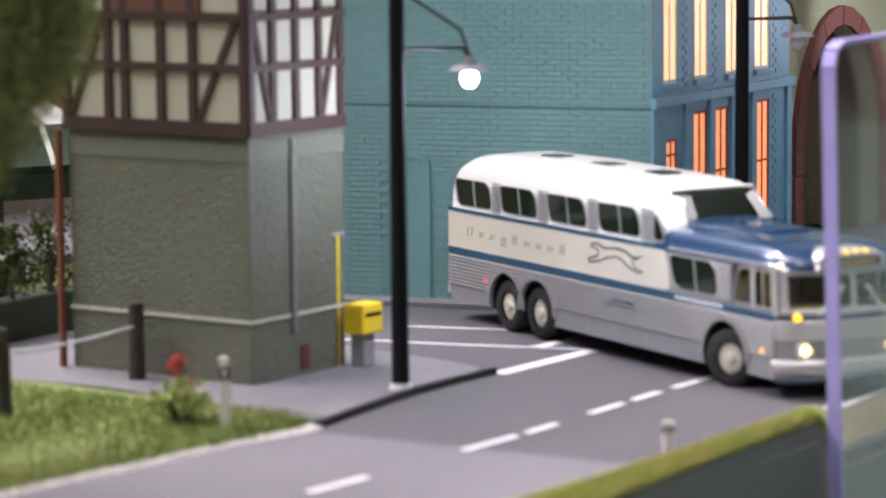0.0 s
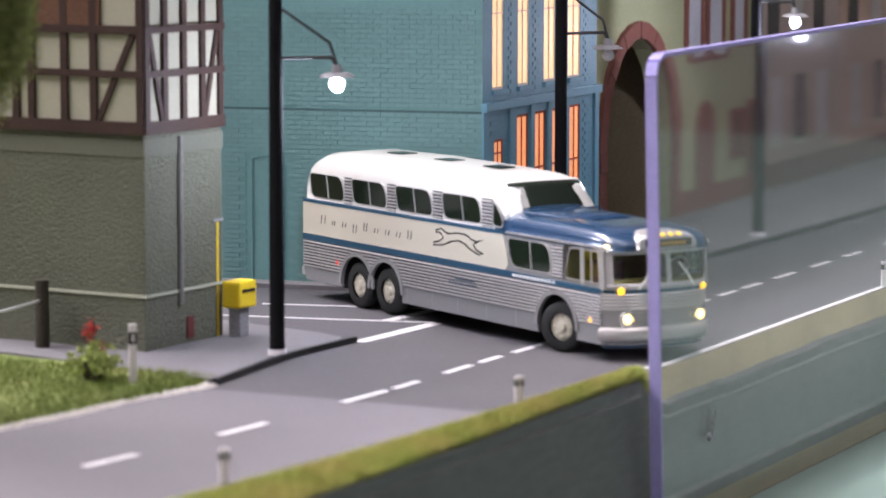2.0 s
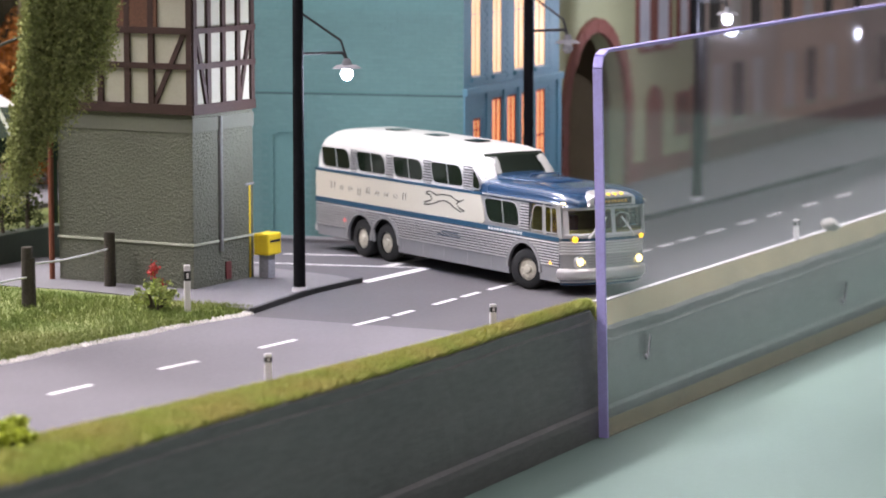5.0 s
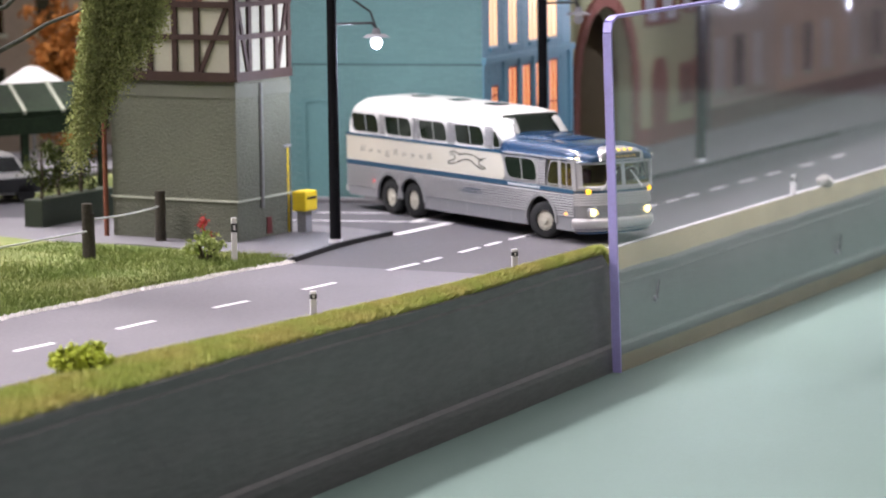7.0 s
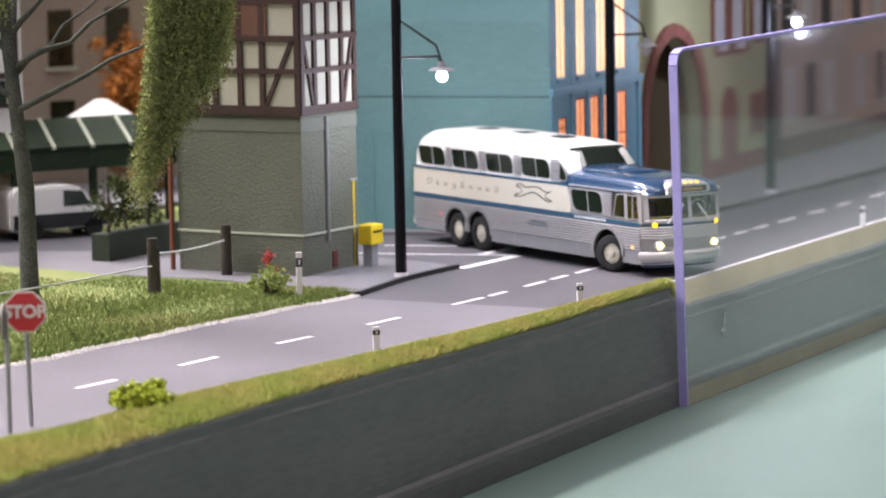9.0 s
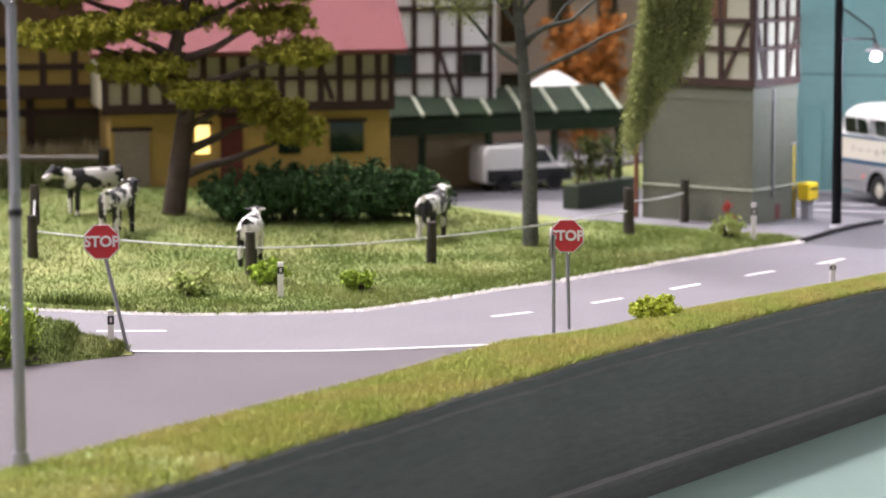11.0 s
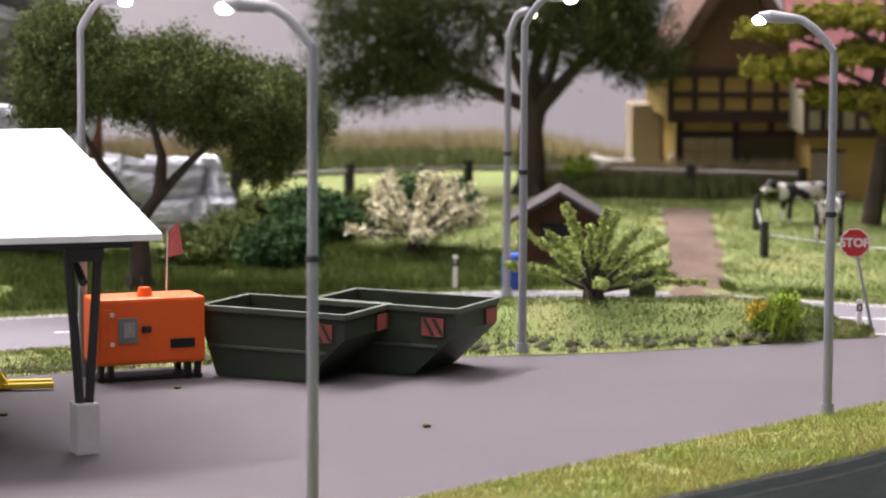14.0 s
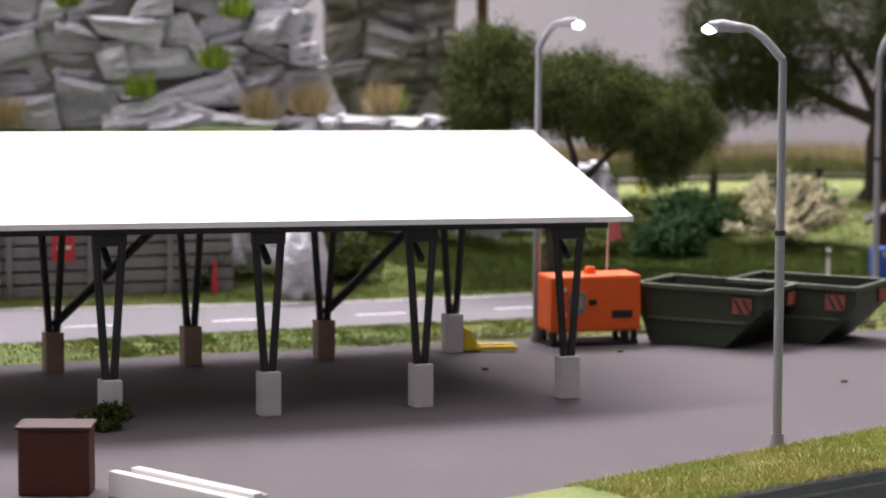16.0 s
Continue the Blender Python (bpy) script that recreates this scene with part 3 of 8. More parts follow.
# yellow letter box on a grey pedestal beside the tower
letter_box = thing("letter_box", "yellow letter box on a grey concrete pedestal", "letter box", at=(0.68, 9.2, 0.1), turn=-4)
part("pedestal", box(new_bm(), -0.16, 0.16, -0.14, 0.14, 0, 0.58, 0.02), mat("dull_concrete", (0.24, 0.24, 0.25), 0.85), letter_box, "grey concrete pedestal")
part("case", box(new_bm(), -0.28, 0.32, -0.22, 0.22, 0.58, 1.12, 0.05), YELLOW, letter_box, "bright yellow case")
part("flap", box(new_bm(), -0.2, 0.24, -0.235, -0.215, 0.9, 0.96, 0.005), BLACK, letter_box, "dark letter slot")
stop_pole = thing("stop_pole", "thin yellow post with a small flat top", "post", at=(0.52, 9.62, 0.1))
part("pole", tube(new_bm(), (0, 0, 0), (0, 0, 2.3), 0.05), YELLOW, stop_pole)
part("cap", box(new_bm(), -0.2, 0.2, -0.06, 0.06, 2.3, 2.36, 0.02), POLE_GREY, stop_pole)

# teal house
teal = thing("teal_house", "teal brick town house with tall lit windows", "house", at=(9.5, 7.95, 0.0), turn=3.6)
teal.scale = (0.94, 1.0, 0.92)
SW = Vector((-0.124, 0.992))
H = 10.2
bm = new_bm()
# facade with openings, as strips of wall
LOW = [(0.78, 1.38, 2.33, 3.67), (2.32, 3.1, 0.65, 4.18), (3.6, 4.34, 0.65, 4.18), (4.85, 5.6, 0.65, 4.18), (6.14, 6.92, 0.65, 4.18)]
UP = [(0.64, 1.4, 4.9, 8.0), (2.37, 3.14, 4.9, 8.0), (4.2, 5.05, 4.9, 8.0), (5.98, 6.93, 4.9, 8.0)]
for zs, wins in (((0, 4.45), LOW), ((4.45, H), UP)):
    x = 0.0
    for a, b, c, d in wins + [(8.2, 8.2, 0, 0)]:
        box(bm, x, a, 0, 0.3, zs[0], zs[1])
        if b > a:
            box(bm, a, b, 0, 0.3, zs[0], c)
            box(bm, a, b, 0, 0.3, d, zs[1])
        x = b
part("facade", bm, BLUE_WALL, teal, "blue painted plaster facade")
bm = new_bm()
for row in range(54):
    z = 0.56 + 0.12 * row
    x = 0.32 + (0.17 if row % 2 else 0.0)
    while x < 7.8 and z < 7.0:
        if not 4.26 < z < 4.64 and not any(a - 0.46 < x < b + 0.12 and c - 0.25 < z < d + 0.02 for a, b, c, d in LOW + UP):
            box(bm, x, x + 0.335, -0.018 - 0.001 * ((row * 7 + int(x * 9)) % 5), 0.002, z, z + 0.096)
        x += 0.34
tagged(part("facade_brickwork", bm, BLUE_WALL, teal), kind="stuff")
for k, (a, b, c, d) in enumerate(LOW + UP):
    low = k < len(LOW)
    w = thing("window", "", "", at=(0, 0, 0))
    w.parent = teal
    part("pane", box(new_bm(), a, b, 0.04, 0.08, c, d), LIT_ORANGE if low else LIT_WARM, w, "pane lit from inside")
    fr = WIN_FRAME if low else PLASTER
    bm = new_bm()
    for x0, x1, z0, z1 in ((a, a + 0.05, c, d), (b - 0.05, b, c, d), (a, b, c, c + 0.07), (a, b, d - 0.07, d), ((a + b) / 2 - 0.02, (a + b) / 2 + 0.02, c, d), (a, b, (c + d) / 2 + 0.3, (c + d) / 2 + 0.35)):
        box(bm, x0, x1, 0.015, 0.045, z0, z1)
    part("window_frame", bm, fr, w)
    part("sill", box(new_bm(), a - 0.1, b + 0.1, -0.09, 0.1, c - 0.12, c, 0.015), BLUE_WALL, w)
for name, a in (("cornice", (-0.08, 8.3, -0.14, 0.0, 4.4, 4.62)), ("plinth", (-0.04, 8.24, -0.07, 0.0, 0.0, 0.5)), ("corner_pilaster", (-0.04, 0.3, -0.06, 0.0, 0.5, 4.4)), ("corner_pilaster", (7.9, 8.22, -0.08, 0.0, 0.5, 4.4))):
    part(name, box(new_bm(), *a, 0.02), BLUE_WALL, teal)
for a in (1.85, 3.3, 4.55, 5.85):
    part("pilaster", box(new_bm(), a - 0.13, a + 0.13, -0.06, 0.0, 0.5, 4.4, 0.02), BLUE_WALL, teal)
part("interior", prism(new_bm(), [(0.28, 0.34), (8.2, 0.34), (8.2, 9), (-0.8, 9)], 0, H), mat("dark_interior", (0.05, 0.05, 0.05), 0.9), teal)
part("roof", prism(new_bm(), [(-0.2, -0.2), (8.4, -0.2), (8.4, 10.3), (-1.6, 10.3)], H, H + 0.3), ROOF_BROWN, teal)
SIDE_B = Matrix(((SW.x, 0.992, 0, 0), (SW.y, 0.124, 0, 0), (0, 0, 1, 0), (0, 0, 0, 1)))
bm = new_bm()
slab(bm, [(0, 0), (10.6, 0), (10.6, H), (0, H)], SIDE_B @ Matrix.Translation((0, 0.3, 0)), 0.3)
part("side_wall", bm, TEAL_WALL, teal, "teal painted brick side wall")
NICHES = ((1.5, 2.3, 3.28), (4.75, 5.5, 3.28))
bm = new_bm()
z = 0.06
row = 0
while z < 6.9:
    x = 0.0 if row % 2 else 0.17
    while x < 9.6:
        if not any(a - 0.36 < x < b + 0.02 and z < top for a, b, top in NICHES) and not 4.36 < z < 4.44:
            slab(bm, [(x, z), (x + 0.337, z), (x + 0.337, z + 0.096), (x, z + 0.096)], SIDE_B, 0.02 + 0.004 * random.random())
        x += 0.34
    z += 0.12
    row += 1
tagged(part("brickwork", bm, mat("teal_bricks", (0.150, 0.285, 0.28), 0.6, var=0.07, scale=1.2, fine=10, bump=0.1, island=0.04), teal), kind="stuff")
for a, b, top in NICHES:
    pts = [(a, 0.1), (a, top - 0.12)] + [(a + (b - a) * k / 8, top - 0.12 + 0.12 * math.sin(math.pi * k / 8)) for k in range(1, 8)] + [(b, top - 0.12), (b, 0.1)]
    part("blind_window", slab(new_bm(), pts, SIDE_B, 0.012), TEAL_WALL, teal, "blind window niche painted teal")
    rim = new_bm()
    for (x0, z0), (x1, z1) in zip(pts, pts[1:]):
        t = Vector((x1 - x0, z1 - z0)).normalized() * 0.0
        n = Vector((-(z1 - z0), x1 - x0)).normalized() * 0.05
        slab(rim, [(x0 + n.x, z0 + n.y), (x0 - n.x, z0 - n.y), (x1 - n.x, z1 - n.y), (x1 + n.x, z1 + n.y)], SIDE_B, 0.05)
    part("niche_rim", rim, TEAL_WALL, teal)
part("seam", slab(new_bm(), [(0, 4.36), (10.6, 4.36), (10.6, 4.42), (0, 4.42)], SIDE_B, 0.006), mat("dark_seam", (0.06, 0.12, 0.125), 0.8), teal, "dark horizontal seam")

# gate house and its neighbours
gate = thing("gate_house", "pale green town gate house with a red stone arch", "house", at=(19.7, 9.48, 0.0), turn=2.0)
gate.scale = (1.1, 1.0, 0.9)


def arch_pts(x0, x1, spring, top, n=12, pointed=0.0):
    c, r = (x0 + x1) / 2, (x1 - x0) / 2
    return [(c - r * math.cos(math.pi * k / n), spring + (top - spring) * math.sin(math.pi * k / n) ** (1 - pointed)) for k in range(n + 1)]


def wall_with_arch(bm, x0, x1, h, o0, o1, spring, top, d, y=0.0):
    pts = [(x0, 0), (x0, h), (x1, h), (x1, 0), (o1, 0)] + arch_pts(o0, o1, spring, top)[::-1] + [(o0, 0)]
    return slab(bm, pts, Matrix.Translation((0, y + d, 0)), d)


part("wall", wall_with_arch(new_bm(), -2.0, 6.1, 11, 0.46, 4.9, 2.6, 5.7, 0.5), OLIVE_WALL, gate, "pale green plaster")
outer, inner = arch_pts(0.0, 5.4, 2.6, 6.2, 14), arch_pts(0.46, 4.9, 2.6, 5.7, 14)
for k in range(14):
    part("arch_stone", slab(new_bm(), [outer[k], outer[k + 1], inner[k + 1], inner[k]], Matrix.Identity(4), 0.12 + 0.02 * (k % 2)), STONE_RED, gate, "red sandstone arch stone")
for x0, x1 in ((0.0, 0.46), (4.9, 5.4)):
    for k in range(4):
        part("arch_stone", box(new_bm(), x0, x1, -0.12 - 0.02 * (k % 2), 0.0, 0.65 * k, 0.65 * k + 0.63, 0.02), STONE_RED, gate, "red sandstone jamb stone")
# Ochre of the gate passage, with the shade inside put into the colour.
PASSAGE_SHADE = mat("shaded_passage_wall", (0.16, 0.12, 0.07), 0.9)
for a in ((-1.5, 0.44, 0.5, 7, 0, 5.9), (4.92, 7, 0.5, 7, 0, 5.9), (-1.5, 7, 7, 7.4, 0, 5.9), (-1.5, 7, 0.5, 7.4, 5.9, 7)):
    part("passage_wall", box(new_bm(), *a), PASSAGE_SHADE, gate, "ochre gate passage, colour darkened for the shade inside")
part("wall", box(new_bm(), 6.1, 12.0, 0, 0.5, 0, 11), OLIVE_WALL, gate, "pale green plaster")
part("wall_foot", box(new_bm(), 5.4, 12.0, -0.06, 0.0, 0, 0.8), STONE_RED, gate)
for x0, x1, z0, z1 in ((6.3, 7.35, 4.9, 6.9), (7.95, 9.05, 4.9, 6.9), (10.0, 10.9, 5.2, 6.9), (9.6, 10.4, 1.6, 2.9), (11.05, 11.8, 0.0, 3.1)):
    w = thing("window", "", "")
    w.parent = gate
    bm = new_bm()
    for a in ((x0 - 0.16, x0, z0 - 0.16, z1 + 0.16), (x1, x1 + 0.16, z0 - 0.16, z1 + 0.16), (x0, x1, z0 - 0.16, z0), (x0, x1, z1, z1 + 0.16)):
        box(bm, a[0], a[1], -0.1, 0.0, a[2], a[3])
    part("window_frame", bm, STONE_RED, w, "red stone surround")
    part("pane", box(new_bm(), x0, x1, -0.04, 0.0, z0, z1), mat("pale_pane", (0.45, 0.46, 0.5), 0.3) if z0 > 4 else BROWN, w)
part("door", slab(new_bm(), [(6.75, 0)] + arch_pts(6.75, 8.15, 2.4, 3.5) + [(8.15, 0)], Matrix.Identity(4), 0.09), STONE_RED, gate, "red stone doorway")
part("drainpipe", tube(new_bm(), (12.0, -0.1, 0), (12.0, -0.1, 11), 0.12), mat("dark_pipe", (0.03, 0.03, 0.03), 0.5), gate)
part("roof", box(new_bm(), -2.2, 12.2, -0.3, 8, 11, 11.3), ROOF_BROWN, gate)
for x0, x1, m_, label in ((12.3, 20.0, GREY_WALL, "grey plastered town house with pale windows"), (20.2, 29, mat("tan_plaster", (0.44, 0.32, 0.25), 0.85, var=0.2), "tan plastered town house with dark windows"), (29.2, 40, GREY_WALL, "grey town house at the street's far end")):
    hs = thing("town_house", label, "house", at=(19.7, 9.48, 0.0), turn=2.0)
    hs.scale = (1.1, 1.0, 0.95)
    part("wall", box(new_bm(), x0, x1, 0, 7, 0, 10), m_, hs)
    part("plinth", box(new_bm(), x0, x1, -0.08, 0, 0, 0.9), mat("dark_plinth", (0.15, 0.085, 0.07), 0.8), hs)
    n = 3
    for i in range(n):
        for z0, z1 in ((1.5, 3.6), (4.9, 7.0)):
            a = x0 + 0.8 + i * (x1 - x0 - 1.2) / n
            w = thing("window", "", "")
            w.parent = hs
            part("pane", box(new_bm(), a, a + 1.0, -0.03, 0, z0, z1), mat("pale_shutter", (0.42, 0.40, 0.38), 0.5) if (i + int(z0)) % 2 else WINDOW_DARK, w)
            part("window_frame", box(new_bm(), a - 0.12, a + 1.12, -0.06, 0, z0 - 0.15, z0), PALE, w)
    part("roof", box(new_bm(), x0 - 0.1, x1 + 0.1, -0.3, 7.2, 10, 10.3), ROOF_BROWN, hs)

# farm behind the meadow
farm = thing("farmhouse", "large half-timbered farmhouse with ochre ground floor and red roof", "house", at=(-13.0, 30.0, 0.6), turn=-43.7)
FZ = -0.6
part("ground_floor", box(new_bm(), 3.3, 12.2, 0, 6, 0, 3.5 + FZ), OCHRE_WALL, farm, "ochre plastered ground floor")
part("upper_floor", box(new_bm(), 3.0, 12.3, -0.25, 6, 3.5 + FZ, 5.3 + FZ), mat("cream_infill", (0.36, 0.32, 0.22), 0.85, var=0.15), farm, "cream plaster infill")
framing(farm, Matrix.Translation((0, -0.25, FZ)), [3.1 + 0.62 * k for k in range(15)] + [12.2], ((3.5, 0.3), (4.4, 0.13), (5.2, 0.2)), [(5 + 2.4 * k, 5.1, 5.5 + 2.4 * k, 3.7) for k in range(3)], 3.5, 5.3, 0, 0.2)
bm = new_bm()
slab(bm, [(2.6, 0), (12.6, 0), (12.6, 5), (2.6, 5)], Matrix.Translation((0, -0.8, 5.15 + FZ)) @ Matrix.Rotation(radians(-48), 4, "X"), 0.2)
part("roof", bm, ROOF_PINK, farm, "faded red tiled roof")
for name, a, m_ in (("lit_window", (5.95, 6.4, 2.05, 2.95), LIT_YELLOW), ("door", (6.75, 7.45, 0.6, 3.2), mat("dark_red_door", (0.09, 0.015, 0.012), 0.6)), ("window_pane", (10.25, 11.35, 2.0, 2.95), WINDOW_DARK),
                    ("window_pane", (8.6, 9.3, 2.0, 2.95), WINDOW_DARK), ("door", (3.4, 4.5, 0.6, 2.8), mat("grey_door", (0.22, 0.18, 0.14), 0.7))):
    ob = part(name, box(new_bm(), a[0], a[1], -0.05, 0.02, a[2] + FZ, a[3] + FZ), m_, farm)
    part("surround", box(new_bm(), a[0] - 0.1, a[1] + 0.1, -0.03, 0.02, a[3] + FZ, a[3] + FZ + 0.12), TIMBER, farm)
barn = thing("barn", "brown timber barn with a steep thatched gable", "barn", at=(-10.6, 31.8, 0.6), turn=-43.7)
part("wall", box(new_bm(), -1.6, 3.0, 0.3, 7, 0, 3.8 + FZ), OCHRE_WALL, barn)
part("upper_wall", box(new_bm(), -2.0, 3.0, -0.1, 7, 3.8 + FZ, 5.5 + FZ), mat("dark_ochre_infill", (0.30, 0.21, 0.055), 0.85, var=0.2), barn)
framing(barn, Matrix.Translation((0, -0.1, FZ)), [-1.9, -1.0, 0.0, 1.0, 2.0, 2.9], ((3.9, 0.45), (4.7, 0.2), (5.5, 0.3)), [], 3.8, 5.5, 0, 0.22)
framing(barn, Matrix.Translation((0, 0.3, FZ)), [-1.5, 0.6, 1.9, 2.9], ((1.9, 0.2), (3.2, 0.25)), [], 0.6, 3.7, 0, 0.26)
part("annex_wall", box(new_bm(), -2.8, -1.7, 4.5, 7, 0, 4.0 + FZ), BEIGE_WALL, barn, "beige plastered annex")
# Bright yellowish reflections are put into the panes' base colour.
for k in range(3):
    for j in range(2):
        part("window_pane", box(new_bm(), -1.35 + 0.64 * k, -0.85 + 0.64 * k, 0.24, 0.29, 2.05 + 0.58 * j + FZ, 2.5 + 0.58 * j + FZ), mat("pane_reflection_tint", (0.32, 0.27, 0.13), 0.35), barn, "pane coloured yellowish for its bright reflection") if (k, j) == (0, 0) else part("window_pane", box(new_bm(), -1.35 + 0.64 * k, -0.85 + 0.64 * k, 0.24, 0.29, 2.05 + 0.58 * j + FZ, 2.5 + 0.58 * j + FZ), bpy.data.materials["pane_reflection_tint"], barn)
# Solid dark box; its colour stands for the shade inside the hay opening.
part("hay_opening_plate", box(new_bm(), 0.75, 2.8, 0.2, 0.31, 2.0 + FZ, 3.1 + FZ), mat("opening_shade", (0.05, 0.04, 0.015), 0.9), barn)
bm = new_bm()
slab(bm, [(-2.6, 5.3 + FZ), (0.5, 10.2 + FZ), (3.6, 5.3 + FZ), (3.1, 5.3 + FZ), (0.5, 9.4 + FZ), (-2.1, 5.3 + FZ)], Matrix.Translation((0, 7, 0)), 7.9)
part("roof", bm, ROOF_BROWN, barn, "steep brown thatched roof")
part("gable", slab(new_bm(), [(-2.1, 5.4 + FZ), (0.5, 9.4 + FZ), (3.1, 5.4 + FZ)], Matrix.Translation((0, 0.1, 0)), 0.1), mat("gable_boards", (0.13, 0.075, 0.04), 0.85, var=0.3), barn)
inn = thing("inn", "white half-timbered inn with a street gable", "house", at=(-7.5, 35.8, 0.0), turn=-43.7)
part("wall", box(new_bm(), 12.4, 17.4, -0.4, 7, 0, 3.4 + FZ), mat("sand_plaster", (0.42, 0.34, 0.20), 0.85, var=0.15), inn)
part("upper_wall", box(new_bm(), 12.3, 17.6, -0.5, 7, 3.4 + FZ, 9), PLASTER, inn)
framing(inn, Matrix.Translation((0, -0.5, FZ)), [12.4, 13.1, 13.9, 14.7, 15.5, 16.3, 17.4], ((3.4, 0.25), (4.5, 0.14), (5.4, 0.2), (6.8, 0.2)), [(12.5, 5.3, 13.0, 3.6), (15.6, 5.3, 16.2, 3.6), (12.6, 6.7, 13.8, 5.5)], 3.4, 9, 0, 0.18)
for x0 in (14.0, 16.4):
    part("window_pane", box(new_bm(), x0, x0 + 0.7, -0.56, -0.5, 4.55 + FZ, 5.25 + FZ), WINDOW_DARK, inn)
part("roof", box(new_bm(), 12.0, 17.9, -0.8, 7.4, 9, 9.3), ROOF_PINK, inn)

back_house = thing("town_house", "tall beige town house at the back of the yard", "house", at=(12.5, 33.5, 0.0), turn=-24)
part("wall", box(new_bm(), 0, 15, 0, 1.2, 0, 9.5), mat("beige_grey_plaster", (0.30, 0.25, 0.20), 0.85, var=0.2), back_house)
for k in range(6):
    for z0 in (1.0, 4.2):
        w = thing("window", "", "")
        w.parent = back_house
        part("pane", box(new_bm(), 0.9 + 2.4 * k, 1.9 + 2.4 * k, -0.03, 0, z0, z0 + 2.0), WINDOW_DARK, w)
        part("window_frame", box(new_bm(), 0.75 + 2.4 * k, 2.05 + 2.4 * k, -0.08, 0, z0 - 0.15, z0 - 0.01), PALE, w)
part("roof", box(new_bm(), -0.2, 15.2, -0.3, 1.5, 9.5, 9.8), ROOF_BROWN, back_house)

# green pergola roof in the yard, with its parasol and a parked van
pergola = thing("pergola", "dark green pergola overgrown with ivy, with white rafters", "pergola", at=(8.0, 20.1, 0.0), turn=-33)
IVY = mat("ivy_green", (0.011, 0.024, 0.008), 0.9, var=0.5, scale=3, fine=12, bump=0.8)
part("canopy", slab(new_bm(), [(-10.5, 0), (0, 0), (0, 2.6), (-10.5, 2.6)], Matrix.Translation((0, -0.4, 2.45)) @ Matrix.Rotation(radians(-75), 4, "X"), 0.25), IVY, pergola)
part("fringe", box(new_bm(), -10.5, 0, -0.5, -0.2, 2.0, 2.5), IVY, pergola, "hanging ivy fringe")
for k in range(9):
    part("rafter", slab(new_bm(), [(-10.3 + 1.25 * k, 0), (-10.18 + 1.25 * k, 0), (-9.6 + 1.25 * k, 2.65), (-9.72 + 1.25 * k, 2.65)], Matrix.Translation((0, -0.48, 2.62)) @ Matrix.Rotation(radians(-75), 4, "X"), 0.1), PALE, pergola)
for k in range(5):
    part("post", box(new_bm(), -10.3 + 2.5 * k, -10.1 + 2.5 * k, -0.4, -0.2, 0, 2.5), IVY, pergola)
parasol = thing("parasol", "white garden parasol on a pole", "parasol", at=(11.5, 24.9, 0))
part("pole", tube(new_bm(), (0, 0, 0), (0, 0, 3.4), 0.06), POLE_GREY, parasol)
part("canopy", tube(new_bm(), (0, 0, 2.9), (0, 0, 3.6), 1.35, 0.2, 12), PLASTER, parasol, "white canopy")

# ---------------------------------------------------------------- acrylic panel on the edge
panel = thing("acrylic_panel", "clear acrylic guard panel with a polished violet edge", "panel", at=(0, -0.02, 0), turn=-1.2)
TOPX, TOPZ, BOTZ = -0.5, 5.95, LEDGE_Z + 0.01
outline = [(0.0, BOTZ), (TOPX, TOPZ - 0.35), (TOPX + 0.08, TOPZ - 0.1), (TOPX + 0.35, TOPZ), (20, TOPZ + 0.28), (60, TOPZ + 0.9), (60, BOTZ)]
ACRYLIC = glass_mat("clear_acrylic", (0.93, 0.94, 0.96), 0.03)
sheet = part("sheet", slab(new_bm(), outline, Matrix.Identity(4), 0.2), ACRYLIC, panel)
sheet.visible_shadow = False
EDGE = mat("polished_acrylic_edge", (0.42, 0.38, 0.72), 0.25, var=0.1, scale=4, bump=0.05)
bm = new_bm()
for (x0, z0), (x1, z1) in zip(outline[:5], outline[1:6]):
    t = Vector((x1 - x0, z1 - z0)).normalized()
    n = Vector((-t.y, t.x)) * 0.07
    slab(bm, [(x0 + n.x, z0 + n.y), (x0, z0), (x1, z1), (x1 + n.x, z1 + n.y)], Matrix.Translation((0, 0.01, 0)), 0.225)
part("polished_edge", bm, EDGE, panel, "pale violet polished edge")
for x, z in ((2.23, -1.35), (16.6, -1.85)):
    part("screw", tube(new_bm(), (x, -0.2, z - 0.1), (x, -0.25, z - 0.1), 0.09, 0.06, 12), POLE_GREY, panel, "small steel screw head")
    part("pin", pipe(new_bm(), [(x, -0.25, z - 0.1), (x + 0.05, -0.26, z + 0.12), (x + 0.12, -0.26, z + 0.42)], 0.035), mat("bright_steel", (0.5, 0.5, 0.52), 0.25, metal=0.9), panel, "slim bright steel pin")

# ---------------------------------------------------------------- lamps
BULB = glow("cold_white_bulb", (0.80, 0.86, 1.0), 22.0)
BULB_WARM = glow("warm_white_bulb", (1.0, 0.80, 0.50), 16.0)


def lamp_light(at, power, colour, radius=0.22):
    data = bpy.data.lights.new("lamp_light", "POINT")
    data.energy, data.color, data.shadow_soft_size = power * U * U, colour, radius * U
    ob = new("lamp_light", data)
    ob.location = Vector(at) * U
    return ob


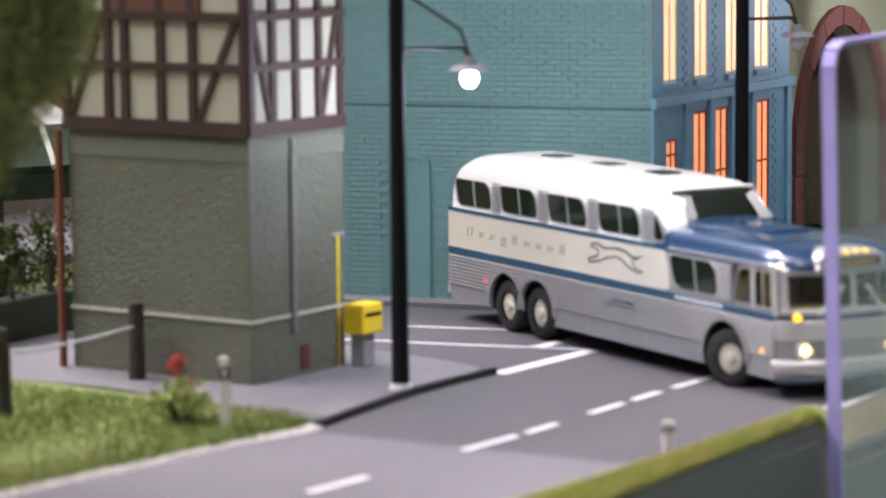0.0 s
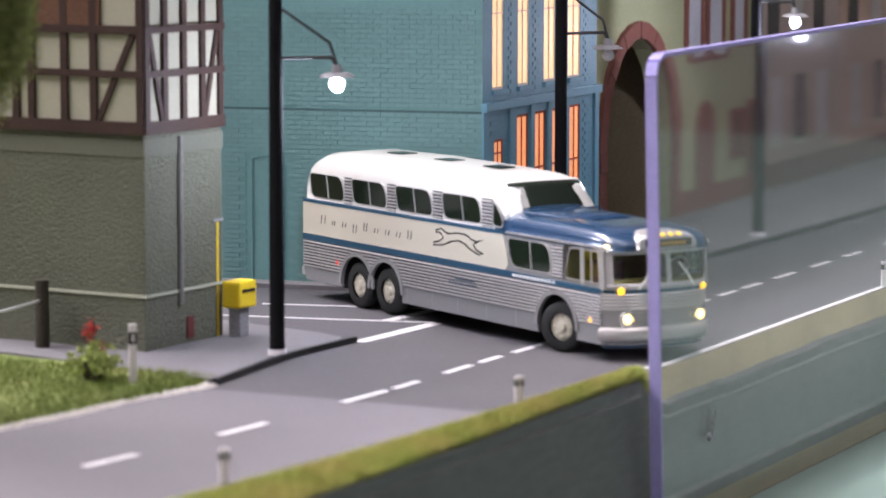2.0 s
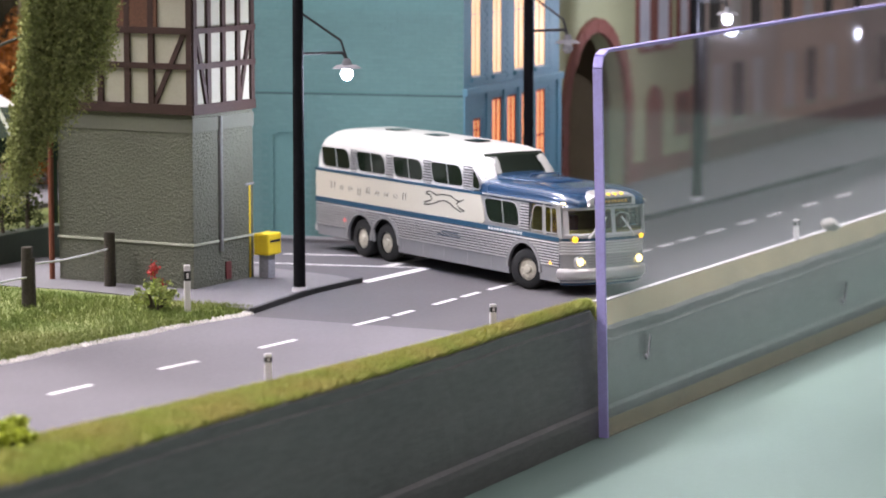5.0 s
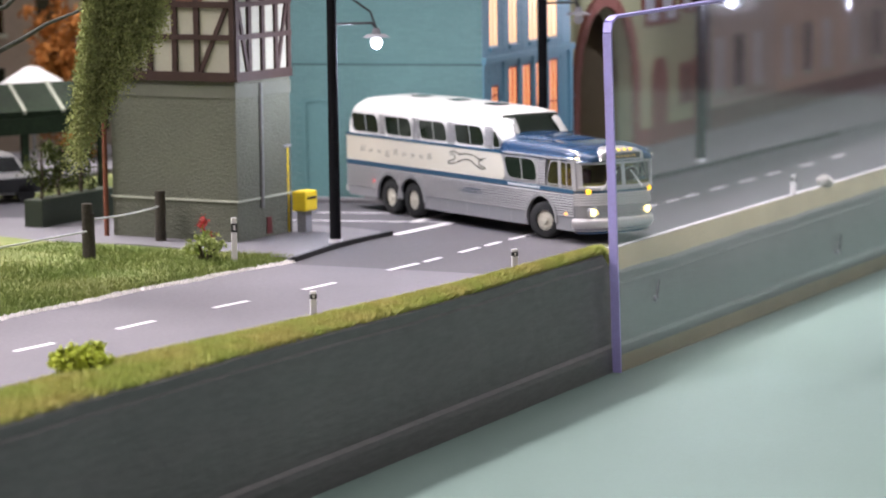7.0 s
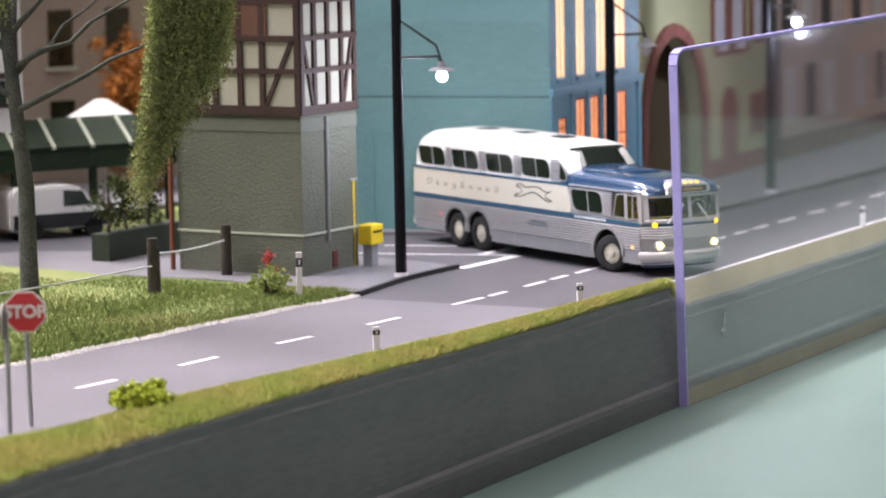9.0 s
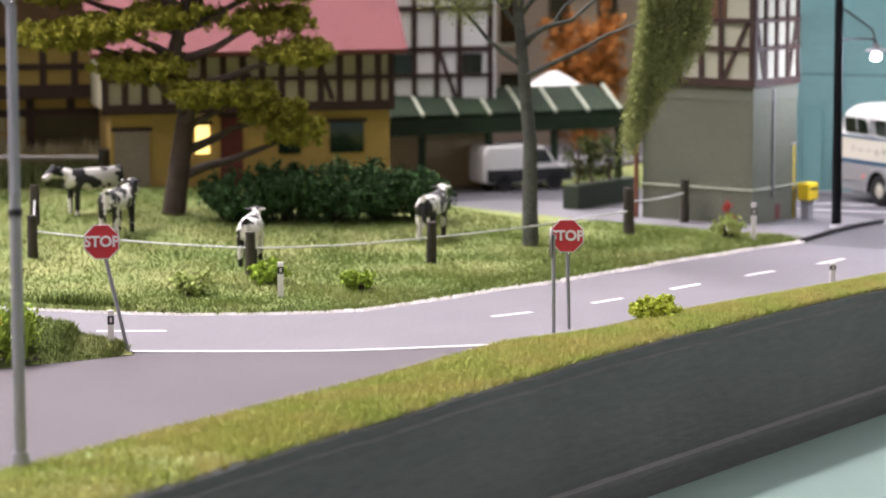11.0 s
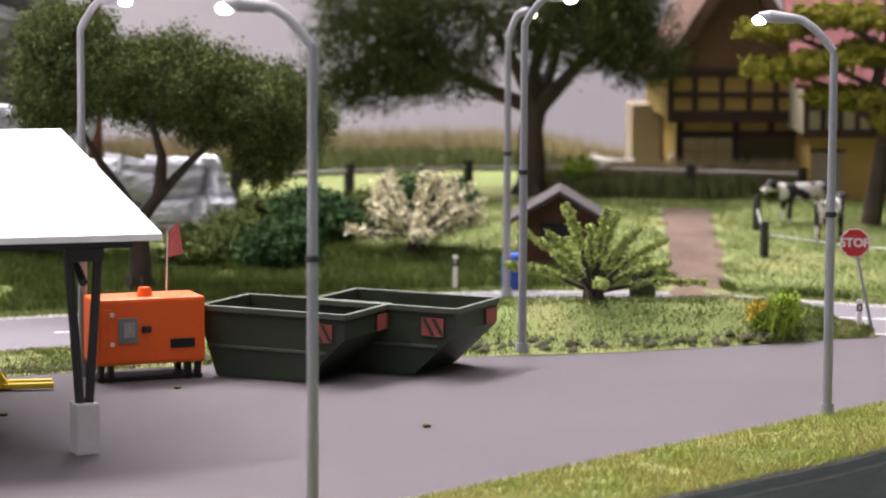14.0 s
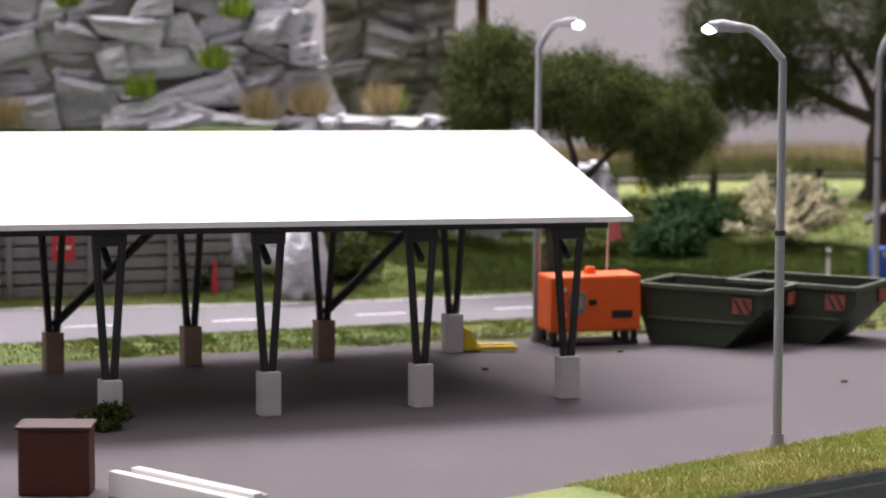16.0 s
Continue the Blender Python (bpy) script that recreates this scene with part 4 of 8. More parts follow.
def street_lamp(x, y, arm, lit=True, lift=0.0):
    """A black mast with a bracket arm, a brace and a flat shade."""
    ob = thing("street_lamp", "black street lamp, bracket arm and flat shade" + (", lit white" if lit else ", unlit"), "street lamp", at=(x, y, 0.1 + lift), group="street lamps")
    part("mast", tube(new_bm(), (0, 0, -lift), (0, 0, 10.5), 0.15, 0.12, 12), POLE_BLACK, ob)
    part("foot", tube(new_bm(), (0, 0, -0.02 - lift), (0, 0, 0.1 - lift), 0.2, 0.17, 12), CONCRETE, ob)
    d = Vector((*arm, 0))
    part("arm", pipe(new_bm(), [(0, 0, 5.68), tuple(d * 0.9 + Vector((0, 0, 5.66))), tuple(d + Vector((0, 0, 5.5)))], 0.035), ARM_GREY, ob, "thin steel arm")
    part("brace", pipe(new_bm(), [(0, 0, 6.7), tuple(d * 0.88 + Vector((0, 0, 5.95))), tuple(d + Vector((0, 0, 5.5)))], 0.03), ARM_GREY, ob, "thin steel brace")
    bm = new_bm()
    tube(bm, d + Vector((0, 0, 5.28)), d + Vector((0, 0, 5.36)), 0.36, 0.24, 18)
    tube(bm, d + Vector((0, 0, 5.36)), d + Vector((0, 0, 5.52)), 0.13, 0.08, 12)
    part("shade", bm, POLE_GREY, ob, "flat grey shade")
    bm = new_bm()
    bmesh.ops.create_uvsphere(bm, u_segments=16, v_segments=10, radius=0.15)
    bmesh.ops.translate(bm, verts=bm.verts[:], vec=d + Vector((0, 0, 5.14)))
    part("bulb", bm, BULB if lit else mat("dull_glass", (0.5, 0.5, 0.52), 0.2), ob)
    if lit:
        lamp_light((x + d.x, y + d.y, 4.9 + lift), 1500, (0.76, 0.79, 1.0), 0.17)


street_lamp(-1.08, 7.35, (1.28, -0.64))
street_lamp(10.95, 6.67, (1.55, -0.5), lit=False)
street_lamp(22.0, 6.0, (0.45, -0.9), lift=0.4)


def mast_lamp(x, y, arm, h, warm=False, lit=True, base=0.0, label=None):
    """A grey mast that bends over at its top into a lamp head."""
    ob = thing("mast_lamp", label or "grey steel mast lamp with a bent neck" + (", warm light" if warm else ", cold light"), "street lamp", at=(x, y, base), group="mast lamps")
    d = Vector((*arm, 0))
    part("mast", tube(new_bm(), (0, 0, 0), (0, 0, h * 0.55), 0.115, 0.105, 12), POLE_GREY, ob)
    part("upper_mast", tube(new_bm(), (0, 0, h * 0.55), (0, 0, h), 0.1, 0.09, 12), POLE_GREY, ob)
    part("neck", pipe(new_bm(), [(0, 0, h)] + [tuple(d * (0.75 * k / 4) + Vector((0, 0, h + 0.75 * math.sin(math.pi / 2 * k / 4)))) for k in range(1, 5)], 0.1), POLE_GREY, ob)
    part("collar", tube(new_bm(), (0, 0, 0), (0, 0, 0.3), 0.19, 0.15, 12), POLE_GREY, ob)
    part("joint_ring", tube(new_bm(), (0, 0, h * 0.55), (0, 0, h * 0.55 + 0.12), 0.135, 0.125, 12), STEEL_DARK, ob, "dark joint ring")
    head = Vector((0, 0, h + 0.72)) + d * 0.72
    bm = new_bm()
    tube(bm, head, head + d * 0.4 + Vector((0, 0, 0.05)), 0.11, 0.15, 12)
    tube(bm, head + d * 0.4 + Vector((0, 0, 0.05)), head + d * 0.62 + Vector((0, 0, 0.05)), 0.15, 0.1, 12)
    part("head", bm, POLE_GREY, ob)
    bm = new_bm()
    bmesh.ops.create_uvsphere(bm, u_segments=14, v_segments=8, radius=0.145)
    bmesh.ops.scale(bm, vec=(1.2, 1.2, 0.8), verts=bm.verts[:])
    bmesh.ops.translate(bm, verts=bm.verts[:], vec=head + d * 0.62 + Vector((0, 0, -0.04)))
    part("bulb", bm, BULB_WARM if warm else BULB, ob)


mast_lamp(-42.35, 3.6, (-0.5, 1.2), 8.3)
mast_lamp(-58.6, 3.6, (-0.5, 1.25), 8.9)
mast_lamp(-40.3, 14.83, (0.3, -0.9), 8.5)
mast_lamp(-50.7, 19.95, (0.3, -0.9), 8.5)
mast_lamp(-32.4, 22.6, (0.4, -0.3), 7.7, warm=True)

# ---------------------------------------------------------------- bus
BRIGHT = mat("bright_metal", (0.54, 0.53, 0.52), 0.28, metal=0.55, var=0.04, scale=1, bump=0.0)
SKIRT = mat("dull_silver_skirt", (0.27, 0.27, 0.275), 0.42, metal=0.35, var=0.06, scale=1, bump=0.02)
# Dark colour that stands for the shade in the gaps between ribs.
GROOVE_SHADE = mat("groove_shade", (0.07, 0.07, 0.072), 0.6, var=0.1, bump=0.0)
CAB_GLASS = glass_mat("cab_glass", (0.72, 0.76, 0.62), 0.02)
bus = thing("coach", "silver, cream and blue split-level coach with lit headlights", "bus", at=(8.0, 10.57, 0.014), turn=-120.8)
bus.scale = (0.95, 0.95, 0.95)
W = 1.22
ARCH = ((10.2, 0.68), (3.63, 0.66), (2.4, 0.66))


def arc(xa, r, a0=0, a1=180, step=12):
    return [(xa + r * math.cos(radians(a)), 0.52 + r * math.sin(radians(a))) for a in range(a0, a1 + 1, step)]


def rounded(pts, r, n=4):
    """An outline with its corners cut round; r is one radius or one for each corner."""
    out, k = [], len(pts)
    for i in range(k):
        p, a, b = Vector(pts[i]), Vector(pts[i - 1]), Vector(pts[(i + 1) % k])
        q = min(r[i] if isinstance(r, (list, tuple)) else r, (a - p).length * 0.45, (b - p).length * 0.45)
        s, e = p + (a - p).normalized() * q, p + (b - p).normalized() * q
        for j in range(n + 1):
            t = j / n
            out.append(tuple(s * (1 - t) ** 2 + p * 2 * t * (1 - t) + e * t * t))
    return out


def rib(m, a, b, z, h, d):
    """One fluted moulding: its upper face looks up, its lower face down."""
    bm = new_bm()
    rows = [[bm.verts.new(m @ Vector((x, -y, zz))) for y, zz in ((0, z), (d, z + h * 0.4), (d * 0.85, z + h * 0.62), (0, z + h))] for x in (a, b)]
    for k in range(3):
        bm.faces.new((rows[0][k], rows[1][k], rows[1][k + 1], rows[0][k + 1]))
    bm.faces.new(rows[0])
    bm.faces.new(rows[1][::-1])
    bmesh.ops.recalc_face_normals(bm, faces=bm.faces[:])
    return part("moulding", bm, BRIGHT, bus, "bright fluted moulding")


def trim(bm, m, shape, w, d):
    """A raised frame of width w round an outline."""
    c = Vector((sum(p[0] for p in shape) / len(shape), sum(p[1] for p in shape) / len(shape)))
    big = [tuple(Vector(p) + (Vector(p) - c).normalized() * w) for p in shape]
    n = len(shape)
    for k in range(n):
        slab(bm, [shape[k], shape[(k + 1) % n], big[(k + 1) % n], big[k]], m, d)
    return bm


def line_of(bm, m, pts, w, d):
    for (x0, z0), (x1, z1) in zip(pts, pts[1:]):
        e = Vector((x1 - x0, z1 - z0)).normalized() * (w / 2)
        slab(bm, [(x0 - e.y - e.x * 0.3, z0 + e.x), (x0 + e.y - e.x * 0.3, z0 - e.x), (x1 + e.y + e.x * 0.3, z1 - e.x), (x1 - e.y + e.x * 0.3, z1 + e.x)], m, d)
    return bm


for sgn in (1, -1):
    out = Matrix.Translation((0, -W, 0)) if sgn < 0 else Matrix(((1, 0, 0, 0), (0, -1, 0, W), (0, 0, 1, 0), (0, 0, 0, 1)))
    rev = 1 if sgn > 0 else -1
    inset = out @ Matrix.Translation((0, 0.05, 0))
    part("side_panel", slab(new_bm(), [(0.12, 0.42), (0.0, 0.8), (0.0, 1.46), (11.75, 1.46), (11.75, 0.34), (10.88, 0.34)] + arc(10.2, 0.68) + [(9.52, 0.34), (4.29, 0.34)] + arc(3.63, 0.66, 0, 156) + arc(2.4, 0.66, 24, 180) + [(1.74, 0.42)], inset, 0.05), SKIRT, bus, "dull silver side panel")
    # Flat dark strips deepen the shade between the mouldings.
    back = new_bm()
    z = 0.735
    while z < 1.36:
        spans, x = [], 0.05
        for xa, r in sorted(ARCH):
            h = math.sqrt(max(0, (r + 0.1) ** 2 - (z + 0.03 - 0.52) ** 2))
            if h > 0:
                if xa - h - x > 0.08:
                    spans.append((x, xa - h))
                x = max(x, xa + h)
        spans.append((x, 11.7))
        for a, b in spans:
            rib(out, a, b, z, 0.046, 0.04)
            slab(back, [(a, z + 0.046), (b, z + 0.046), (b, z + 0.07), (a, z + 0.07)], out, 0.006)
        z += 0.07
    for a, b in ((7.48, 7.8), (5.58, 5.88), (3.72, 4.0), (1.9, 2.14)):
        slab(back, [(a - 0.05, 2.35), (b + 0.05, 2.35), (b + 0.05, 2.95), (a - 0.05, 2.95)], out, 0.006)
        for k in range(8):
            rib(out, a - 0.05, b + 0.05, 2.36 + 0.073 * k, 0.046, 0.028)
    slab(back, [(10.02, 1.54), (10.4, 1.54), (10.4, 2.2), (10.02, 2.2)], out, 0.006)
    for k in range(9):
        rib(out, 10.02, 10.4, 1.55 + 0.073 * k, 0.046, 0.028)
    part("shade_strip", back, GROOVE_SHADE, bus, "dark strips for the shade between the mouldings")
    for xa, r in ARCH:
        part("wheel_arch", slab(new_bm(), arc(xa, r + 0.085) + arc(xa, r)[::-1], out, 0.045), SILVER, bus)
    part("cream_panel", slab(new_bm(), [(0.0, 1.5), (8.3, 1.5), (8.42, 1.62), (8.36, 1.95), (8.2, 2.28), (0.0, 2.28)], inset, 0.055), CREAM, bus, "cream side panel")
    part("lower_window_band", slab(new_bm(), [(8.3, 1.46), (11.72, 1.46), (11.72, 1.52), (10.4, 1.52), (10.4, 2.24), (11.72, 2.24), (11.72, 2.28), (8.2, 2.28)], out @ Matrix.Translation((0, 0.06, 0)), 0.05), SILVER, bus)
    part("door_pillar", slab(new_bm(), [(11.02, 1.5), (11.12, 1.5), (11.1, 2.26), (11.0, 2.26)], out @ Matrix.Translation((0, 0.03, 0)), 0.04), BRIGHT, bus)
    part("corner_pillar", slab(new_bm(), [(11.66, 1.46), (11.82, 1.46), (11.76, 2.26), (11.6, 2.26)], out @ Matrix.Translation((0, 0.04, 0)), 0.05), BRIGHT, bus, "bright corner pillar")
    part("thin_stripe", slab(new_bm(), [(0.0, 2.25), (8.3, 2.25), (8.26, 2.325), (0.0, 2.325)], out, 0.018), STRIPE, bus, "thin dark blue stripe")
    part("broad_stripe", slab(new_bm(), [(0.0, 1.375), (11.7, 1.375), (11.7, 1.47), (8.3, 1.5), (0.0, 1.5)], out, 0.014), STRIPE, bus, "broad dark blue stripe")
    part("piping", slab(new_bm(), [(0.0, 1.505), (8.3, 1.505), (8.3, 1.525), (0.0, 1.525)], out, 0.022), BRIGHT, bus)
    part("gutter", slab(new_bm(), [(8.35, 2.285), (11.85, 2.285), (11.85, 2.325), (8.35, 2.325)], out, 0.03), BRIGHT, bus, "bright rain gutter")

    def pane(shape, split=None, glass=None, y=0.02):
        w = thing("window", "", "")
        w.parent = bus
        f = out @ Matrix.Translation((0, y, 0))
        ob = part("pane", slab(new_bm(), shape, f, 0.022), glass or WINDOW_DARK, w, "dark tinted pane" if glass is None else "clear cab pane")
        ob.visible_shadow = glass is None
        bm = trim(new_bm(), f, shape, 0.036, 0.034)
        if split:
            line_of(bm, f, split, 0.035, 0.034)
        part("window_frame", bm, BRIGHT, w, "bright metal frame")

    for a, b in ((5.9, 7.45), (4.02, 5.55), (2.16, 3.69), (0.32, 1.87)):
        m = (a + b) / 2
        pane(rounded([(a + 0.1, 2.4), (b, 2.4), (b - 0.16, 2.93), (a, 2.93)], (0.16, 0.2, 0.22, 0.12)), [(m + 0.06, 2.4), (m - 0.04, 2.93)])
    pane(rounded([(7.86, 2.4), (8.22, 2.4), (8.16, 2.62), (7.9, 2.9)], (0.1, 0.12, 0.1, 0.1)))
    pane(rounded([(8.56, 1.6), (10.0, 1.6), (9.86, 2.19), (8.4, 2.19)], (0.25, 0.2, 0.24, 0.14)), [(9.28, 1.6), (9.2, 2.19)])
    pane(rounded([(10.46, 1.58), (11.0, 1.58), (10.98, 2.2), (10.62, 2.2)], (0.12, 0.05, 0.05, 0.3)), None, CAB_GLASS)
    pane(rounded([(11.14, 1.58), (11.64, 1.58), (11.58, 2.2), (11.12, 2.2)], (0.05, 0.05, 0.05, 0.05)), [(11.38, 1.58), (11.36, 2.2)], CAB_GLASS)
    # plain shapes stand for the writing and the running figure on the side
    bm = new_bm()
    for k, (w, h, tail) in enumerate(((0.17, 0.26, 0), (0.1, 0.16, 0), (0.13, 0.16, 0), (0.13, 0.16, -0.08), (0.12, 0.25, 0), (0.13, 0.16, 0), (0.13, 0.16, 0), (0.13, 0.16, 0), (0.13, 0.25, 0))):
        c = 4.55 - 0.46 * k if sgn > 0 else 0.9 + 0.46 * k
        for e in (-0.5, 0.5):
            x = c + e * w * rev * -1
            slab(bm, [(x - 0.012, 1.79 + tail), (x + 0.016, 1.79 + tail), (x + 0.016 + 0.03, 1.77 + h * 0.85), (x - 0.012 + 0.03, 1.77 + h * 0.85)], out, 0.009)
    part("side_bars", bm, BLACK, bus, "row of small dark bars in place of writing")
    cx = 6.55
    contour = ((-0.95, 2.06), (-0.68, 1.99), (-0.5, 2.02), (-0.3, 2.1), (0.05, 2.11), (0.4, 2.06), (0.55, 2.1), (0.68, 2.15), (0.9, 2.09), (0.88, 2.05), (0.7, 2.05), (0.6, 1.95), (0.72, 1.88), (0.98, 1.82),
               (0.99, 1.76), (0.6, 1.8), (0.3, 1.9), (0.0, 1.95), (-0.25, 1.9), (-0.4, 1.82), (-0.75, 1.72), (-0.95, 1.75), (-0.66, 1.82), (-0.56, 1.92), (-0.68, 1.97))
    ring = [Vector((cx + rev * x, z)) for x, z in contour]
    bm = new_bm()
    loops = []
    for k, p in enumerate(ring):
        t = (ring[(k + 1) % len(ring)] - ring[k - 1]).normalized()
        n = Vector((-t.y, t.x)) * 0.016
        loops.append([bm.verts.new(out @ Vector((q.x, y, q.y))) for q, y in ((p + n, 0.0), (p - n, 0.0), (p - n, -0.012), (p + n, -0.012))])
    for a, b in zip(loops, loops[1:] + loops[:1]):
        for j in range(4):
            bm.faces.new((a[j], a[(j + 1) % 4], b[(j + 1) % 4], b[j]))
    bmesh.ops.recalc_face_normals(bm, faces=bm.faces[:])
    part("side_emblem", bm, BLACK, bus, "slim dark emblem in place of a logo")
    bm = new_bm()
    for k in range(12):
        slab(bm, [(8.6 + 0.13 * k, 1.4), (8.68 + 0.13 * k, 1.4), (8.68 + 0.13 * k, 1.46), (8.6 + 0.13 * k, 1.46)], out, 0.02)
    part("stripe_bars", bm, PLASTER, bus, "row of small white bars in place of writing")
    bm = new_bm()
    slab(bm, [(6.2, 1.02), (7.3, 1.02), (7.3, 1.05), (6.2, 1.05)], out, 0.036)
    slab(bm, [(6.45, 1.1), (7.2, 1.1), (7.2, 1.13), (6.45, 1.13)], out, 0.036)
    part("side_plate", bm, STRIPE, bus, "small blue bars in place of writing")
    bm = new_bm()
    for a in (4.5, 5.5, 6.5, 7.6, 8.7):
        slab(bm, [(a, 0.4), (a + 0.02, 0.4), (a + 0.02, 0.72), (a, 0.72)], out, 0.004)
    part("hatch_seam", bm, SILVER, bus)
    for xa, r in ARCH:
        wheel = thing("wheel", "", "", at=(xa, sgn * (W - 0.2), 0.52), turn=(0 if xa < 9 else 20))
        wheel.parent = bus
        bm = new_bm()
        prof = ((-0.16, 0.285), (-0.165, 0.46), (-0.13, 0.51), (-0.05, 0.525), (0.05, 0.525), (0.13, 0.51), (0.165, 0.46), (0.16, 0.285))
        rings = [[bm.verts.new((rr * math.cos(2 * math.pi * k / 28), yy, rr * math.sin(2 * math.pi * k / 28))) for k in range(28)] for yy, rr in prof]
        for p, q in zip(rings, rings[1:]):
            for k in range(28):
                bm.faces.new((p[k], p[(k + 1) % 28], q[(k + 1) % 28], q[k])).smooth = True
        part("tyre", bm, RUBBER, wheel, "black rubber tyre")
        bm = new_bm()
        yo = sgn * 0.1
        tube(bm, (0, -sgn * 0.1, 0), (0, yo, 0), 0.29, 0.29, 24)
        tube(bm, (0, yo, 0), (0, yo + sgn * 0.02, 0), 0.28, 0.22, 24)
        tube(bm, (0, yo, 0), (0, yo + sgn * 0.07, 0), 0.13, 0.09, 16)
        for k in range(8):
            a = math.pi * k / 4
            tube(bm, (0.2 * math.cos(a), yo, 0.2 * math.sin(a)), (0.2 * math.cos(a), yo + sgn * 0.045, 0.2 * math.sin(a)), 0.03, 0.03, 6)
        part("rim", bm, mat("cream_rim", (0.50, 0.47, 0.38), 0.5) if xa == 10.2 and sgn == 1 else bpy.data.materials["cream_rim"], wheel, "cream painted rim")
    for x, z, m_ in ((11.35, 0.8, "amber"), (1.55, 0.95, "red")):
        part("side_light", tube(new_bm(), (x, sgn * (W - 0.02), z), (x, sgn * (W + 0.03), z), 0.06, 0.05, 10), glow("amber_light", (1.0, 0.45, 0.05), 2.0) if m_ == "amber" else glow("red_light", (0.9, 0.06, 0.05), 0.9), bus, m_ + " side light")

OLIVE_IN = mat("olive_interior", (0.30, 0.27, 0.10), 0.7)
part("dashboard", box(new_bm(), 11.5, 11.95, -1.05, 1.05, 1.38, 1.62, 0.04), OLIVE_IN, bus, "olive dashboard")
part("bulkhead", box(new_bm(), 10.35, 10.4, -1.1, 1.1, 1.45, 2.3), OLIVE_IN, bus, "olive cab partition")
part("steering_wheel", pipe(new_bm(), [(11.4 + 0.1 * math.sin(a), 0.55 + 0.26 * math.cos(a), 1.78 + 0.22 * math.sin(a)) for a in np.linspace(0, 2 * math.pi, 17)], 0.022, 6), PLASTER, bus, "pale steering wheel")
for y in (-0.55, 0.55):
    part("seat", box(new_bm(), 10.75, 11.15, y - 0.28, y + 0.28, 1.45, 1.95, 0.08), BROWN, bus, "brown cab seat")
part("chassis", box(new_bm(), 0.3, 11.7, -0.8, 0.8, 0.3, 1.4), BLACK, bus)
part("inner_floor", box(new_bm(), 0.1, 11.7, -W + 0.07, W - 0.07, 1.35, 1.45), BLACK, bus)


def loft(bm, sections, close=True):
    """Rings of equal count, one after the other; the ends are closed."""
    rings = [[bm.verts.new(p) for p in s] for s in sections]
    n = len(rings[0])
    for p, q in zip(rings, rings[1:]):
        for k in range(n - (0 if close else 1)):
            bm.faces.new((p[k], p[(k + 1) % n], q[(k + 1) % n], q[k])).smooth = True
    if close:
        bm.faces.new(rings[0][::-1])
        bm.faces.new(rings[-1])
    bmesh.ops.recalc_face_normals(bm, faces=bm.faces[:])
    return bm


def hood(x, w, z0, z1, crown=0.5, n=18):
    """A rounded roof section across the bus at x."""
    pts = [(x, -w, z0)]
    for k in range(n + 1):
        a = math.pi * k / n
        c, s = math.cos(a), math.sin(a)
        pts.append((x, -w * math.copysign(abs(c) ** crown, c), z0 + (z1 - z0) * abs(s) ** crown))
    return pts + [(x, w, z0)]


# upper deck: white roof shell whose front slopes down to the blue roof
NOSE = ((7.3, 1.22, 3.44), (7.6, 1.215, 3.42), (7.8, 1.205, 3.38), (7.95, 1.2, 3.3), (8.07, 1.19, 3.17), (8.2, 1.17, 2.99), (8.35, 1.14, 2.78), (8.5, 1.1, 2.56))
part("upper_deck", loft(new_bm(), [hood(0.0, 1.06, 2.29, 2.9, 0.6), hood(0.05, 1.15, 2.29, 3.12, 0.56), hood(0.2, 1.2, 2.29, 3.29, 0.52), hood(0.5, 1.22, 2.29, 3.4, 0.5), hood(1.2, 1.22, 2.29, 3.47, 0.48), hood(3.5, 1.22, 2.29, 3.5, 0.48), hood(6.4, 1.22, 2.29, 3.46, 0.48)]
                        + [hood(x, w, 2.29, z, 0.5) for x, w, z in NOSE]), WHITE_PAINT, bus, "white upper deck and roof")
for k in range(3):
    x = 2.2 + 1.95 * k
    part("roof_hatch", box(new_bm(), x, x + 0.62, -0.3, 0.14, 3.46, 3.51 - 0.008 * k, 0.02), WINDOW_DARK, bus, "dark roof hatch")


def nose(y, t):
    """A point of the sloped front of the upper deck, t from its foot to its brow."""
    b = 1 - (abs(y) / 1.2) ** 3.4
    return Vector((8.24 + 0.2 * b - t * 0.42, y * (1 - 0.07 * t), 2.66 + 0.56 * t - 0.05 * (1 - b)))


def screen_patch(y0, y1, t0, t1, lift, n=14):
    """A curved pane on the sloped front with rounded upper corners."""
    bm = new_bm()
    rows = []
    for j in range(7):
        t = t0 + (t1 - t0) * j / 6
        squeeze = 1 - 0.06 * max(0, (t - t0) / (t1 - t0) - 0.55) ** 2 / 0.2
        rows.append([bm.verts.new(nose((y0 + (y1 - y0) * k / n) * squeeze, t) + Vector((lift, 0, lift * 0.7))) for k in range(n + 1)])
    for p, q in zip(rows, rows[1:]):
        for k in range(n):
            bm.faces.new((p[k], p[k + 1], q[k + 1], q[k])).smooth = True
    r = bmesh.ops.extrude_face_region(bm, geom=bm.faces[:])
    bmesh.ops.translate(bm, verts=[v for v in r["geom"] if isinstance(v, bmesh.types.BMVert)], vec=(-0.09, 0, -0.06))
    bmesh.ops.recalc_face_normals(bm, faces=bm.faces[:])
    return bm


part("screen_surround", screen_patch(-1.18, 1.18, -0.08, 1.22, 0.0), WHITE_PAINT, bus, "white windscreen surround")
part("screen_frame", screen_patch(-1.13, 1.13, 0.0, 1.14, 0.012), BRIGHT, bus, "bright windscreen frame")
part("upper_windscreen", screen_patch(-1.1, 1.1, 0.04, 1.1, 0.024), WINDOW_DARK, bus, "wide dark upper windscreen")
